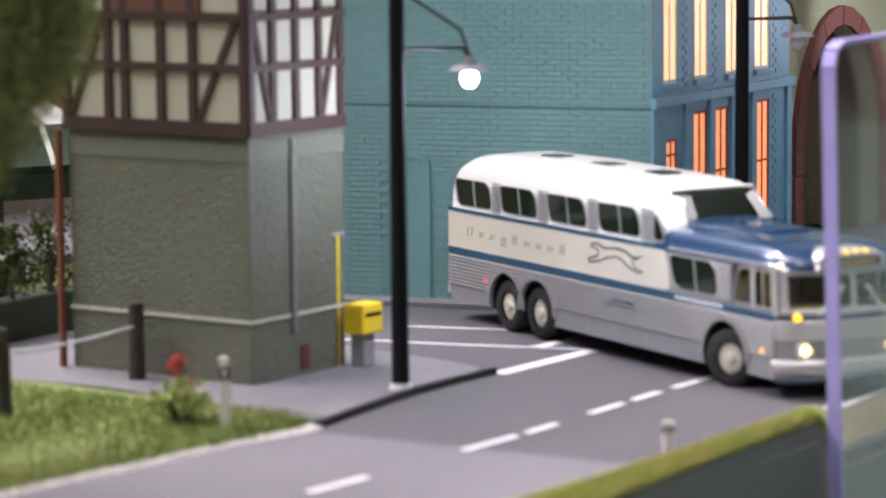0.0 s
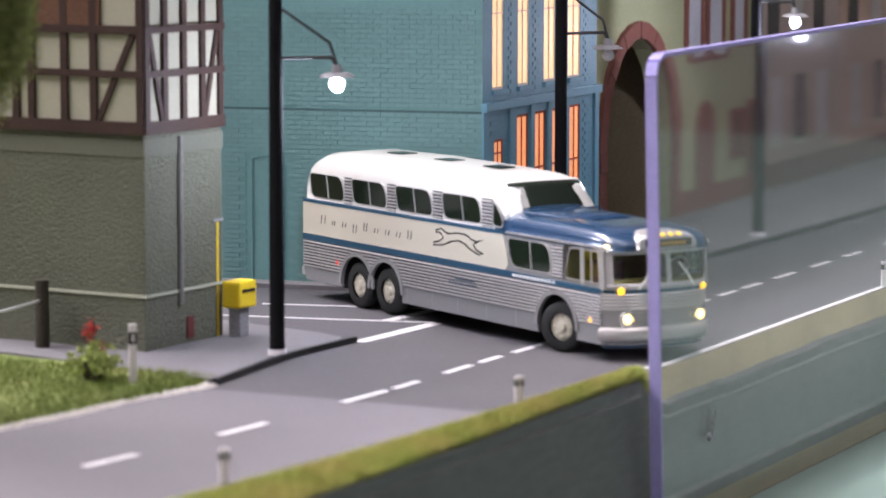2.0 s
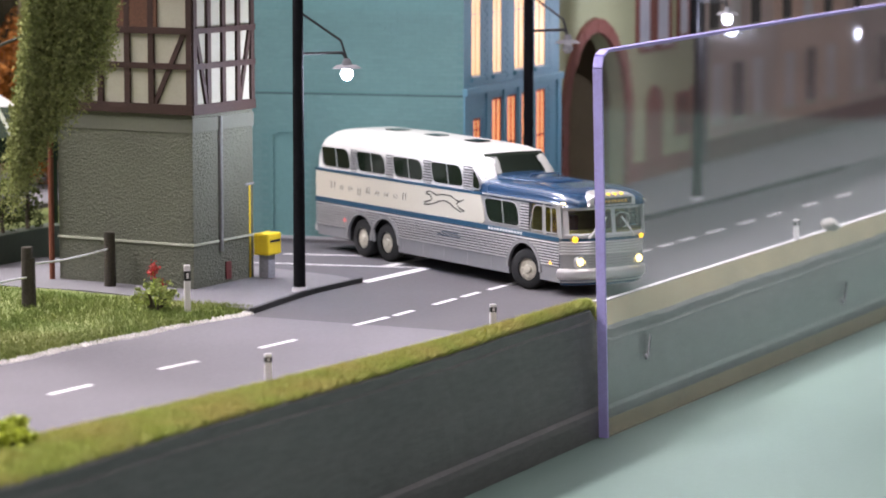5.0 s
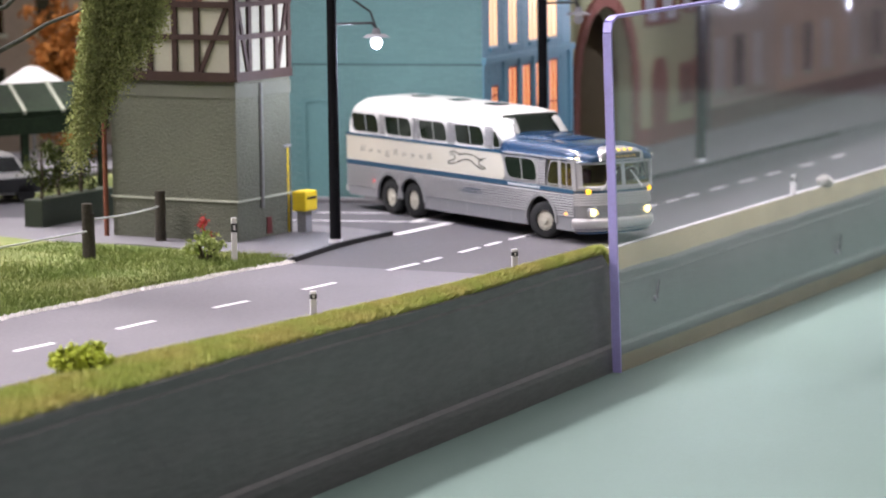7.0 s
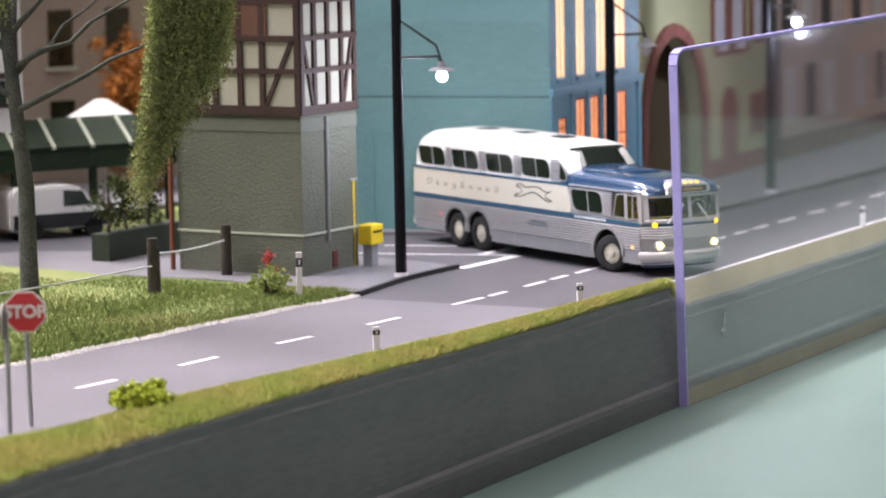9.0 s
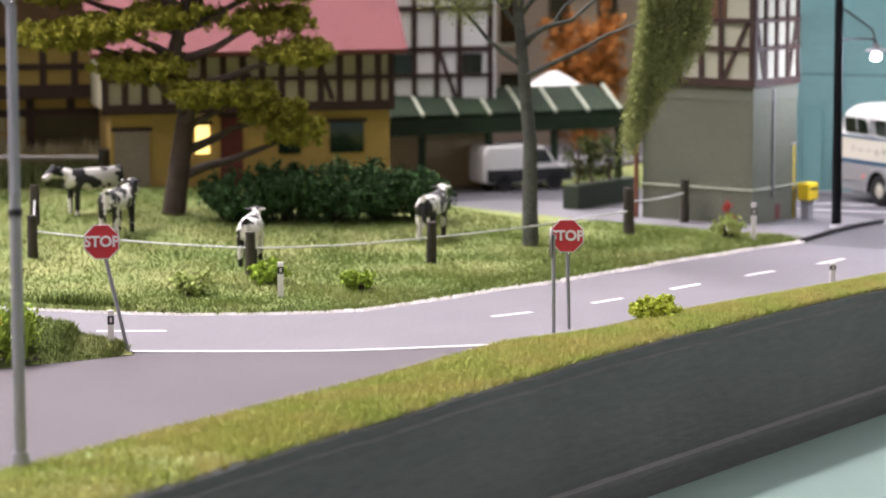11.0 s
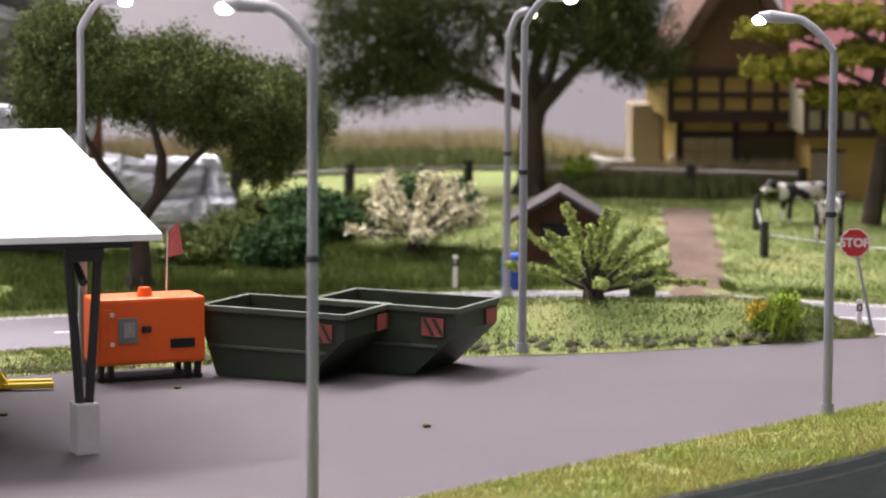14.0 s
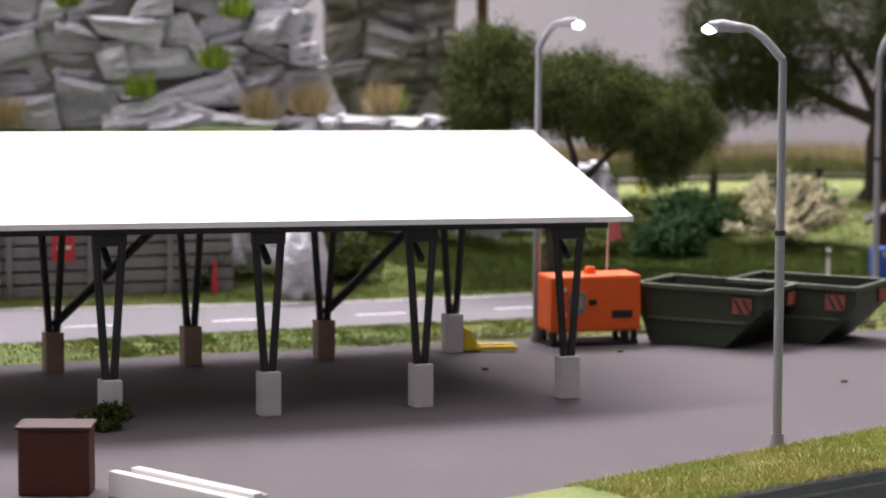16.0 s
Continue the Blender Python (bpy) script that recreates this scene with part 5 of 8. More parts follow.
# blue lower roof, with the low ridge before the upper windscreen
part("cab_roof", loft(new_bm(), [hood(7.9, 1.21, 2.24, 2.72, 0.46), hood(8.6, 1.22, 2.24, 2.73, 0.46), hood(10.0, 1.22, 2.24, 2.71, 0.46), hood(11.2, 1.22, 2.24, 2.67, 0.46), hood(11.65, 1.2, 2.24, 2.62, 0.5), hood(11.9, 1.14, 2.24, 2.55, 0.52), hood(12.05, 1.04, 2.24, 2.45, 0.55), hood(12.12, 0.9, 2.24, 2.36, 0.6)]), NAVY, bus, "glossy blue lower roof")
part("roof_ridge", loft(new_bm(), [hood(8.3, 0.86, 2.68, 2.82, 0.8), hood(8.9, 0.8, 2.68, 2.8, 0.8), hood(9.7, 0.7, 2.68, 2.76, 0.8), hood(10.4, 0.55, 2.68, 2.715, 0.8)]), NAVY, bus, "low blue roof ridge")
part("roof_rail", pipe(new_bm(), [(9.35, -0.45, 2.76), (9.4, -0.44, 2.84), (9.4, 0.44, 2.84), (9.35, 0.45, 2.76)], 0.018, 6), NAVY, bus)


# rounded silver front
def front_point(a, z, grow=0.0):
    lean = 0.10 * max(0.0, z - 1.5)
    return (11.72 + (0.42 + grow) * (1 - abs(a) ** 4.2) - lean, a * (W + grow), z)


def front_band(a0, a1, profile, n=16, bm=None):
    """A band round the front between two places across it; profile gives height and how far it stands out."""
    bm = bm or new_bm()
    rings = [[bm.verts.new(front_point(a0 + (a1 - a0) * k / n, z, g)) for k in range(n + 1)] for z, g in profile]
    for p, q in zip(rings, rings[1:]):
        for k in range(n):
            bm.faces.new((p[k], p[k + 1], q[k + 1], q[k])).smooth = True
    bmesh.ops.recalc_face_normals(bm, faces=bm.faces[:])
    return bm


part("front_panel", front_band(-1, 1, [(z, 0.0) for z in (0.34, 0.6, 1.0, 1.46, 1.52)], 20), SILVER, bus, "rounded silver front")
for z in (1.04, 1.11, 1.18, 1.25, 1.32):
    part("front_moulding", front_band(-1, 1, [(z, 0.0), (z + 0.024, 0.03), (z + 0.036, 0.026), (z + 0.06, 0.0)], 20), BRIGHT, bus)
for a0, a1 in ((-0.5, 0.5),):
    for z in (0.8, 0.87, 0.94):
        part("grille_bar", front_band(a0, a1, [(z, 0.0), (z + 0.02, 0.02), (z + 0.05, 0.0)], 12), SILVER, bus)
part("bumper", front_band(-1, 1, [(0.4, 0.0), (0.43, 0.07), (0.52, 0.1), (0.62, 0.1), (0.69, 0.06), (0.7, 0.0)], 20), BRIGHT, bus, "bright wrap-round bumper")
part("front_apron", front_band(-1, 1, [(0.27, -0.04), (0.42, 0.012)], 20), NAVY, bus, "dark blue lower apron")
part("front_stripe", front_band(-1, 1, [(1.39, 0.006), (1.455, 0.008)], 20), STRIPE, bus)
for s in (-1, 1):
    ob = part("windscreen", front_band(s * 0.045, s * 0.87, [(1.57, 0.0), (1.9, 0.0), (2.18, 0.0)], 10), CAB_GLASS, bus, "clear windscreen pane")
    ob.visible_shadow = False
    part("screen_pillar", front_band(s * 0.86, s * 1.0, [(1.5, 0.012), (2.25, 0.012)], 4), BRIGHT, bus, "bright corner pillar")
part("screen_post", front_band(-0.05, 0.05, [(1.5, 0.014), (2.25, 0.014)], 2), BRIGHT, bus)
part("screen_sill", front_band(-1, 1, [(1.46, 0.0), (1.48, 0.026), (1.56, 0.026), (1.585, 0.0)], 20), BRIGHT, bus, "bright windscreen sill")
part("screen_header", front_band(-1, 1, [(2.16, 0.0), (2.18, 0.024), (2.26, 0.03), (2.32, -0.04)], 20), BRIGHT, bus, "bright windscreen header")
part("destination_box", loft(new_bm(), [hood(11.6, 0.55, 2.3, 2.62, 0.5), hood(12.0, 0.66, 2.26, 2.6, 0.5), hood(12.16, 0.66, 2.26, 2.56, 0.5), hood(12.2, 0.62, 2.28, 2.52, 0.5)]), BRIGHT, bus, "bright destination box")
part("destination_panel", box(new_bm(), 12.17, 12.215, -0.5, 0.5, 2.31, 2.47, 0.01), BLACK, bus, "black destination panel")
bm = new_bm()
for k in range(7):
    box(bm, 12.215, 12.222, -0.36 + 0.105 * k, -0.29 + 0.105 * k, 2.35, 2.42)
part("destination_bars", bm, mat("amber_print", (0.5, 0.3, 0.05), 0.6), bus, "small amber bars in place of writing")
for k in (-1, 0, 1):
    part("roof_light", box(new_bm(), 12.1, 12.2, 0.2 * k - 0.045, 0.2 * k + 0.045, 2.52, 2.59, 0.02), glow("amber_roof_light", (1.0, 0.6, 0.05), 2.0), bus, "small amber roof light")
for sgn in (1, -1):
    part("corner_light", box(new_bm(), 11.7, 11.86, sgn * 1.12 - 0.06, sgn * 1.12 + 0.06, 2.3, 2.37, 0.02), glow("warm_marker", (1.0, 0.8, 0.4), 4.0), bus, "warm white corner light")
    x = front_point(0.7, 0.86)[0]
    part("headlight_pod", tube(new_bm(), (x - 0.06, sgn * 0.78, 0.86), (x + 0.045, sgn * 0.78, 0.86), 0.2, 0.175, 20), BRIGHT, bus, "bright headlight surround")
    lamp = part("headlight", tube(new_bm(), (x, sgn * 0.84, 0.87), (x + 0.07, sgn * 0.84, 0.87), 0.115, 0.09, 16), glow("headlight_glow", (1.0, 0.72, 0.26), 7.0), bus, "glowing warm headlight")
    part("inner_headlight", tube(new_bm(), (x, sgn * 0.66, 0.85), (x + 0.055, sgn * 0.66, 0.85), 0.075, 0.06, 12), glow("dim_headlight", (1.0, 0.75, 0.3), 1.2), bus, "dimmer inner headlight")
    x = front_point(0.78, 1.44)[0]
    part("indicator", tube(new_bm(), (x, sgn * 0.95, 1.44), (x + 0.07, sgn * 0.95, 1.44), 0.075, 0.055, 12), glow("amber_indicator", (1.0, 0.55, 0.02), 3.0), bus, "amber indicator")
    part("wiper", pipe(new_bm(), [(12.15, sgn * 0.62, 1.46), (12.2, sgn * 0.5, 1.62), (12.14, sgn * 0.24, 1.98)], 0.026), PLASTER, bus, "pale wiper")
bm = new_bm()
rows = [[bm.verts.new((x, y, z)) for y in (-1.2, -0.9, 0, 0.9, 1.2)] for x, z in ((0.12, 0.42), (0.0, 0.8), (0.0, 1.46), (-0.02, 2.0), (0.02, 2.3))]
for p, q in zip(rows, rows[1:]):
    for k in range(4):
        bm.faces.new((p[k], p[k + 1], q[k + 1], q[k]))
part("rear_panel", bm, SILVER, bus, "silver rear panel")
part("rear_bumper", box(new_bm(), -0.12, 0.1, -1.2, 1.2, 0.5, 0.72, 0.05), BRIGHT, bus)

# ---------------------------------------------------------------- parking lot: shelter, skips, generator
BEIGE = mat("beige_concrete", (0.36, 0.27, 0.22), 0.85, var=0.1, scale=3)
shelter = thing("shelter", "long open shelter with a white pitched roof on dark steel legs", "shelter", at=(-55.7, 11.6, 0), turn=159.5)
# local x runs along the shelter away from its open end, local y towards the viewer
EAVE, RIDGE, DEEP, LONG, RISE = 4.55, 6.4, 5.85, 34.0, 0.018


def sloped(y0, z0, y1, z1, t=0.14):
    bm = new_bm()
    a = [bm.verts.new(p) for p in ((0, y0, z0), (LONG, y0, z0 + RISE * LONG), (LONG, y1, z1 + RISE * LONG), (0, y1, z1))]
    b = [bm.verts.new(v.co + Vector((0, 0, -t))) for v in a]
    bm.faces.new(a)
    bm.faces.new(b[::-1])
    for k in range(4):
        bm.faces.new((a[k], b[k], b[(k + 1) % 4], a[(k + 1) % 4]))
    bmesh.ops.recalc_face_normals(bm, faces=bm.faces[:])
    return bm


part("roof_slope", sloped(0.75, EAVE + 0.09, -DEEP, RIDGE), WHITE_ROOF, shelter, "white roof sheet")
part("roof_slope", sloped(-2 * DEEP, EAVE, -DEEP - 0.01, RIDGE), WHITE_ROOF, shelter, "white roof sheet")
TILT = Matrix.Rotation(-math.atan(RISE), 4, "Y")
for y in (0.25, -8.5):
    part("beam", box(new_bm(), 0.6, LONG, y - 0.1, y + 0.1, 4.32, 4.5, m=TILT), STEEL_DARK, shelter)
part("ridge_beam", box(new_bm(), 0.3, LONG, -DEEP - 0.12, -DEEP + 0.12, 5.9, 6.15, m=TILT), STEEL_DARK, shelter)
for i in range(9):
    up = RISE * (1.3 + 4.03 * i)
    for y, m_ in ((0.25, CONCRETE), (-8.5, BEIGE if i else CONCRETE)):
        x = 1.58 + 3.99 * i if y > -5 else 1.28 + 3.84 * i
        part("footing", box(new_bm(), x - 0.25, x + 0.25, y - 0.25, y + 0.25, 0, 1.08, 0.025), m_, shelter, "pale concrete footing" if m_ is CONCRETE else "beige concrete footing")
        for sx in (-1, 1):
            part("leg", tube(new_bm(), (x + sx * 0.1, y, 1.05), (x + sx * 0.34, y, 4.34 + up), 0.105, 0.105, 8), STEEL_DARK, shelter, "dark steel leg")
        bm = new_bm()
        box(bm, x - 0.42, x + 0.42, y - 0.12, y + 0.12, 4.05 + up, 4.33 + up, 0.03)
        part("bracket", bm, STEEL_DARK, shelter)
        part("strut", tube(new_bm(), (x, y, 3.6 + up), (x, y + (-1.3 if y > -5 else 1.3), 4.4 + up), 0.1, 0.1, 8), STEEL_DARK, shelter)
    part("truss", box(new_bm(), x - 0.12, x + 0.12, -8.5, 0.25, 4.36 + up, 4.56 + up), STEEL_DARK, shelter)
for i in (1, 3, 5, 7):
    x = 1.28 + 3.84 * i
    part("brace", tube(new_bm(), (x, -8.5, 1.25), (x - 3.3, -8.5, 4.2), 0.125, 0.125, 8), STEEL_DARK, shelter, "slanted dark brace")

generator = thing("generator", "bright orange generator cabinet on short black legs", "generator", at=(-48.78, 17.6, 0.0), turn=156)
# local x along the front to its left end, local y towards the viewer
part("cabinet", box(new_bm(), 0, 2.75, -1.25, 0, 0.42, 2.04, 0.09), ORANGE, generator, "bright orange cabinet")
part("control_panel", box(new_bm(), 1.72, 2.22, -0.02, 0.03, 0.95, 1.58, 0.02), mat("grey_panel", (0.20, 0.19, 0.19), 0.5), generator, "grey control panel")
part("handle", box(new_bm(), 1.38, 1.62, -0.02, 0.05, 1.2, 1.36, 0.03), BLACK, generator)
part("grille", box(new_bm(), 0.28, 0.9, -0.02, 0.03, 0.8, 1.02, 0.01), BLACK, generator)
part("side_door", box(new_bm(), 2.38, 2.66, -0.02, 0.02, 0.8, 1.8, 0.02), ORANGE, generator)
part("screen", box(new_bm(), 1.8, 2.08, 0.03, 0.045, 1.1, 1.46, 0.005), mat("grey_screen", (0.34, 0.33, 0.32), 0.4), generator, "pale grey dial field")
for z in (0.9, 1.62):
    part("hinge", box(new_bm(), 2.32, 2.42, 0.0, 0.05, z, z + 0.1, 0.01), PLASTER, generator, "pale hinge")
part("skid", box(new_bm(), 0.05, 2.7, -1.15, -0.1, 0.02, 0.12, 0.02), BLACK, generator, "dark skid frame under the cabinet")
part("exhaust", tube(new_bm(), (1.4, -0.5, 2.05), (1.4, -0.5, 2.25), 0.2, 0.14, 12), ORANGE, generator)
for x in (0.15, 0.4, 2.35, 2.6):
    for y in (-1.05, -0.2):
        part("leg", box(new_bm(), x - 0.06, x + 0.06, y - 0.1, y + 0.1, 0, 0.45), BLACK, generator)
pennant = thing("pennant", "small pink pennant on a thin rod", "pennant", at=(-49.0, 18.8, 2.05))
part("rod", tube(new_bm(), (0, 0, 0), (0.1, 0.05, 1.6), 0.025, 0.02, 6), PLASTER, pennant)
part("flag", slab(new_bm(), [(0.05, 0.85), (0.42, 0.95), (0.3, 1.75), (0.1, 1.55)], Matrix.Rotation(radians(-40), 4, "Z"), 0.02), mat("pink_cloth", (0.55, 0.18, 0.18), 0.8, var=0.3), pennant)


def skip(x, y, turn):
    """A dark green container with sloped ends and warning plates; local x along its length."""
    ob = thing("skip", "dark green waste skip with striped red warning plates", "skip", at=(x, y, 0.03), turn=turn, group="skips")
    L, Wd, Hh = 4.7, 2.4, 1.7
    X0 = -1.65
    bm = new_bm()
    o = [(X0, Hh), (X0, 1.3), (X0 + 0.45, 0.0), (L / 2 - 1.15, 0.0), (L / 2, 1.1), (L / 2, Hh)]
    i = [(X0 + 0.08, Hh), (X0 + 0.08, 1.32), (X0 + 0.5, 0.08), (L / 2 - 1.2, 0.08), (L / 2 - 0.08, 1.12), (L / 2 - 0.08, Hh)]
    v = {}
    for name, pts, ys in (("o", o, (-Wd / 2, Wd / 2)), ("i", i, (-Wd / 2 + 0.08, Wd / 2 - 0.08))):
        for s, yy in enumerate(ys):
            v[name, s] = [bm.verts.new((px_, yy, pz)) for px_, pz in pts]
    for s in (0, 1):
        bm.faces.new(v["o", s])
        bm.faces.new(v["i", s])
        bm.faces.new((v["o", s][0], v["i", s][0], v["i", s][5], v["o", s][5]))
    for k in range(5):
        bm.faces.new((v["o", 0][k], v["o", 0][k + 1], v["o", 1][k + 1], v["o", 1][k]))
        bm.faces.new((v["i", 0][k], v["i", 0][k + 1], v["i", 1][k + 1], v["i", 1][k]))
    for k in (0, 5):
        bm.faces.new((v["o", 0][k], v["i", 0][k], v["i", 1][k], v["o", 1][k]))
    bmesh.ops.recalc_face_normals(bm, faces=bm.faces[:])
    part("tub", bm, SKIP_GREEN, ob, "dark green steel tub")
    bm = new_bm()
    for yy in (-Wd / 2, Wd / 2):
        box(bm, X0 - 0.05, L / 2 + 0.05, yy - 0.07, yy + 0.07, Hh - 0.12, Hh + 0.02, 0.02)
        box(bm, X0 + 0.2, L / 2 - 0.5, yy - 0.05, yy + 0.05, 0.7, 0.77, 0.01)
    for xx in (X0, L / 2):
        box(bm, xx - 0.07, xx + 0.07, -Wd / 2, Wd / 2, Hh - 0.12, Hh + 0.015, 0.02)
    part("rim", bm, SKIP_RIM, ob, "paler green worn rim")
    for xx, yy in ((L / 2 - 0.62, -1), (L / 2 - 0.62, 1)):
        plate = part("warning_plate", box(new_bm(), xx - 0.3, xx + 0.3, yy * (Wd / 2 + 0.03) - 0.02, yy * (Wd / 2 + 0.03) + 0.02, 1.0, 1.45), mat("warning_red", (0.30, 0.075, 0.06), 0.6), ob, "striped red warning plate")
        bm = new_bm()
        for k in range(2):
            slab(bm, [(xx - 0.28 + 0.26 * k, 1.43), (xx - 0.18 + 0.26 * k, 1.43), (xx + 0.06 + 0.26 * k, 1.02), (xx - 0.04 + 0.26 * k, 1.02)], Matrix.Translation((0, yy * (Wd / 2 + 0.055) + 0.005, 0)), 0.01)
        part("stripes", bm, mat("warning_dark", (0.035, 0.04, 0.03), 0.6), plate)
    for xx, yy in ((L / 2 + 0.04, 0.75), (X0 - 0.04, -0.75)):
        part("end_plate", box(new_bm(), xx - 0.02, xx + 0.02, yy - 0.3, yy + 0.3, 1.12, 1.5), bpy.data.materials["warning_red"], ob, "red warning plate")


skip(-46.85, 16.9, -72)
skip(-44.14, 15.77, -72)

truck = thing("pallet_truck", "yellow hand pallet truck with its forks on the ground", "pallet truck", at=(-53.35, 19.75, 0.0), turn=-35)
for y in (-0.28, 0.28):
    part("fork", box(new_bm(), 0, 1.2, y - 0.1, y + 0.1, 0.05, 0.18, 0.03), YELLOW, truck)
part("head", slab(new_bm(), [(-0.3, 0.06), (0.22, 0.06), (0.0, 0.34), (-0.14, 0.62), (-0.3, 0.7)], Matrix.Translation((0, 0.31, 0)), 0.62), YELLOW, truck)
part("drawbar", pipe(new_bm(), [(-0.2, 0, 0.5), (-0.6, 0, 1.2), (-0.62, 0.2, 1.35)], 0.06), YELLOW, truck)

# things at the near left end of the parking lot
crate = thing("crate", "rusty brown upright box on the parking lot", "box", at=(-74.4, 9.7, 0), turn=-42)
part("body", box(new_bm(), -0.75, 0.75, -0.5, 0.5, 0, 1.4, 0.05), mat("rust_brown", (0.08, 0.022, 0.014), 0.7, var=0.3), crate)
part("lid", box(new_bm(), -0.8, 0.8, -0.55, 0.55, 1.4, 1.48, 0.03), mat("dark_lid", (0.06, 0.03, 0.025), 0.6), crate)
beams = thing("pallet_stack", "stack of white boards lying on the asphalt", "boards", at=(-73.3, 6.4, 0), turn=-88)
for k in range(4):
    part("board", box(new_bm(), -2.2, 2.2 - 0.2 * k, -0.5 + 0.3 * k, -0.25 + 0.3 * k, 0.0, 0.55 - 0.1 * (k % 2), 0.03), PLASTER, beams)

# ---------------------------------------------------------------- plants
BARK = mat("grey_brown_bark", (0.075, 0.055, 0.042), 0.9, var=0.35, scale=5, fine=20, bump=0.7)
BIRCH_BARK = mat("birch_bark", (0.10, 0.105, 0.09), 0.85, var=0.6, scale=9, fine=16, bump=0.4, other=(0.03, 0.03, 0.025), mix=0.8)
LEAF_DARK = mat("dark_green_flock", (0.095, 0.118, 0.034), 0.9, var=0.3, scale=2, fine=6, bump=0.0, island=0.5, spec=0.15)
LEAF_DEEP = mat("deep_green_flock", (0.042, 0.085, 0.030), 0.9, var=0.3, scale=2, fine=6, bump=0.0, island=0.5, spec=0.15)
LEAF_OLIVE = mat("olive_flock", (0.056, 0.070, 0.020), 0.9, var=0.3, scale=2, fine=6, bump=0.0, island=0.45, spec=0.15)
LEAF_YEW = mat("yellow_green_flock", (0.22, 0.21, 0.026), 0.9, var=0.25, scale=2, fine=6, bump=0.0, island=0.22, spec=0.15)
LEAF_BIRCH = mat("pale_birch_flock", (0.25, 0.275, 0.10), 0.9, var=0.25, scale=2, fine=6, bump=0.0, island=0.25, spec=0.15)
LEAF_FERN = mat("fresh_fern_green", (0.36, 0.42, 0.14), 0.85, var=0.2, scale=3, fine=9, bump=0.0, island=0.3, spec=0.2)
LEAF_BRIGHT = mat("bright_green_flock", (0.26, 0.36, 0.05), 0.9, var=0.25, scale=3, fine=6, bump=0.0, island=0.4, spec=0.15)
LEAF_ORANGE = mat("rust_orange_flock", (0.33, 0.13, 0.03), 0.9, var=0.3, scale=2, fine=6, bump=0.0, island=0.4, spec=0.15)
BLOSSOM = mat("cream_blossom", (0.66, 0.62, 0.43), 0.85, var=0.15, scale=3, fine=9, bump=0.0, island=0.25)
PETAL_YELLOW = mat("yellow_petals", (0.62, 0.42, 0.03), 0.8, var=0.2, bump=0.0, island=0.3)
PETAL_RED = mat("red_petals", (0.42, 0.04, 0.035), 0.8, var=0.2, bump=0.0, island=0.3)
GRASS = mat("static_grass", (0.36, 0.41, 0.11), 0.9, var=0.2, scale=2.2, fine=5, bump=0.0, island=0.15, other=(0.40, 0.34, 0.13), mix=0.75, spec=0.04)
GRASS_MEADOW = mat("meadow_grass", (0.16, 0.215, 0.06), 0.9, var=0.25, scale=1.6, fine=5, bump=0.0, island=0.13, other=(0.215, 0.22, 0.085), mix=0.5, spec=0.04)
REED_TAN = mat("tan_reed", (0.40, 0.34, 0.20), 0.9, var=0.2, scale=2, fine=5, bump=0.0, island=0.35, spec=0.1)
REED_GREEN = mat("olive_reed", (0.15, 0.17, 0.07), 0.9, var=0.25, scale=2, fine=5, bump=0.0, island=0.4, spec=0.1)


def cloud_mesh(name, verts, per, material):
    """One mesh of many loose little faces with `per` corners each."""
    me = bpy.data.meshes.new(name)
    n = len(verts)
    me.vertices.add(n)
    me.vertices.foreach_set("co", (np.asarray(verts, dtype=np.float32) * U).ravel())
    me.loops.add(n)
    me.loops.foreach_set("vertex_index", np.arange(n, dtype=np.int32))
    me.polygons.add(n // per)
    me.polygons.foreach_set("loop_start", np.arange(0, n, per, dtype=np.int32))
    me.update(calc_edges=True)
    me.materials.append(material)
    return me


def scatter_leaves(centres, size, rng, out=None, flat=0.0):
    """Little four-cornered leaves about the centres, turned at random; flat makes them lie level."""
    n = len(centres)
    a = rng.normal(size=(n, 3))
    b = rng.normal(size=(n, 3))
    a[:, 2] *= 1 - flat
    b[:, 2] *= 1 - flat
    a /= np.linalg.norm(a, axis=1)[:, None]
    b -= a * np.sum(a * b, axis=1)[:, None]
    b /= np.linalg.norm(b, axis=1)[:, None] + 1e-6
    s = size * rng.uniform(0.6, 1.4, size=(n, 1))
    a, b = a * s, b * s * 0.6
    return np.stack([centres - a, centres - b, centres + a, centres + b], axis=1).reshape(-1, 3)


def blob_points(blobs, n, rng, shell=0.55, clump=0.3):
    """Points in the outer part of several uneven ellipsoids (x, y, z, rx, ry, rz), drawn into small clumps."""
    vol = np.array([b[3] * b[4] + b[3] * b[5] + b[4] * b[5] for b in blobs])
    out = []
    for b, k in zip(blobs, (vol / vol.sum() * n).astype(int)):
        m = max(8, k // 30)
        d = rng.normal(size=(m, 3))
        d /= np.linalg.norm(d, axis=1)[:, None]
        r = shell + (1.02 - shell) * rng.uniform(0, 1, size=(m, 1)) ** 0.6
        r *= 1 + 0.16 * np.sin(d[:, :1] * 7 + b[0]) * np.cos(d[:, 1:2] * 6 + d[:, 2:3] * 5)
        c = d * r
        pick = rng.integers(0, m, size=k)
        p = c[pick] * np.array(b[3:6]) + np.array(b[:3]) + rng.normal(size=(k, 3)) * clump
        out.append(p)
    return np.concatenate(out)


def limb(bm, pts, r0, r1, n=8):
    k = len(pts) - 1
    return sweep(bm, pts, [r0 + (r1 - r0) * i / k for i in range(k + 1)], n)


def wavy(p, q, rng, k=4, sag=0.12):
    p, q = Vector(p), Vector(q)
    return [p.lerp(q, i / k) + (Vector(rng.normal(size=3)) * sag * (q - p).length / 4 if 0 < i < k else Vector()) for i in range(k + 1)]


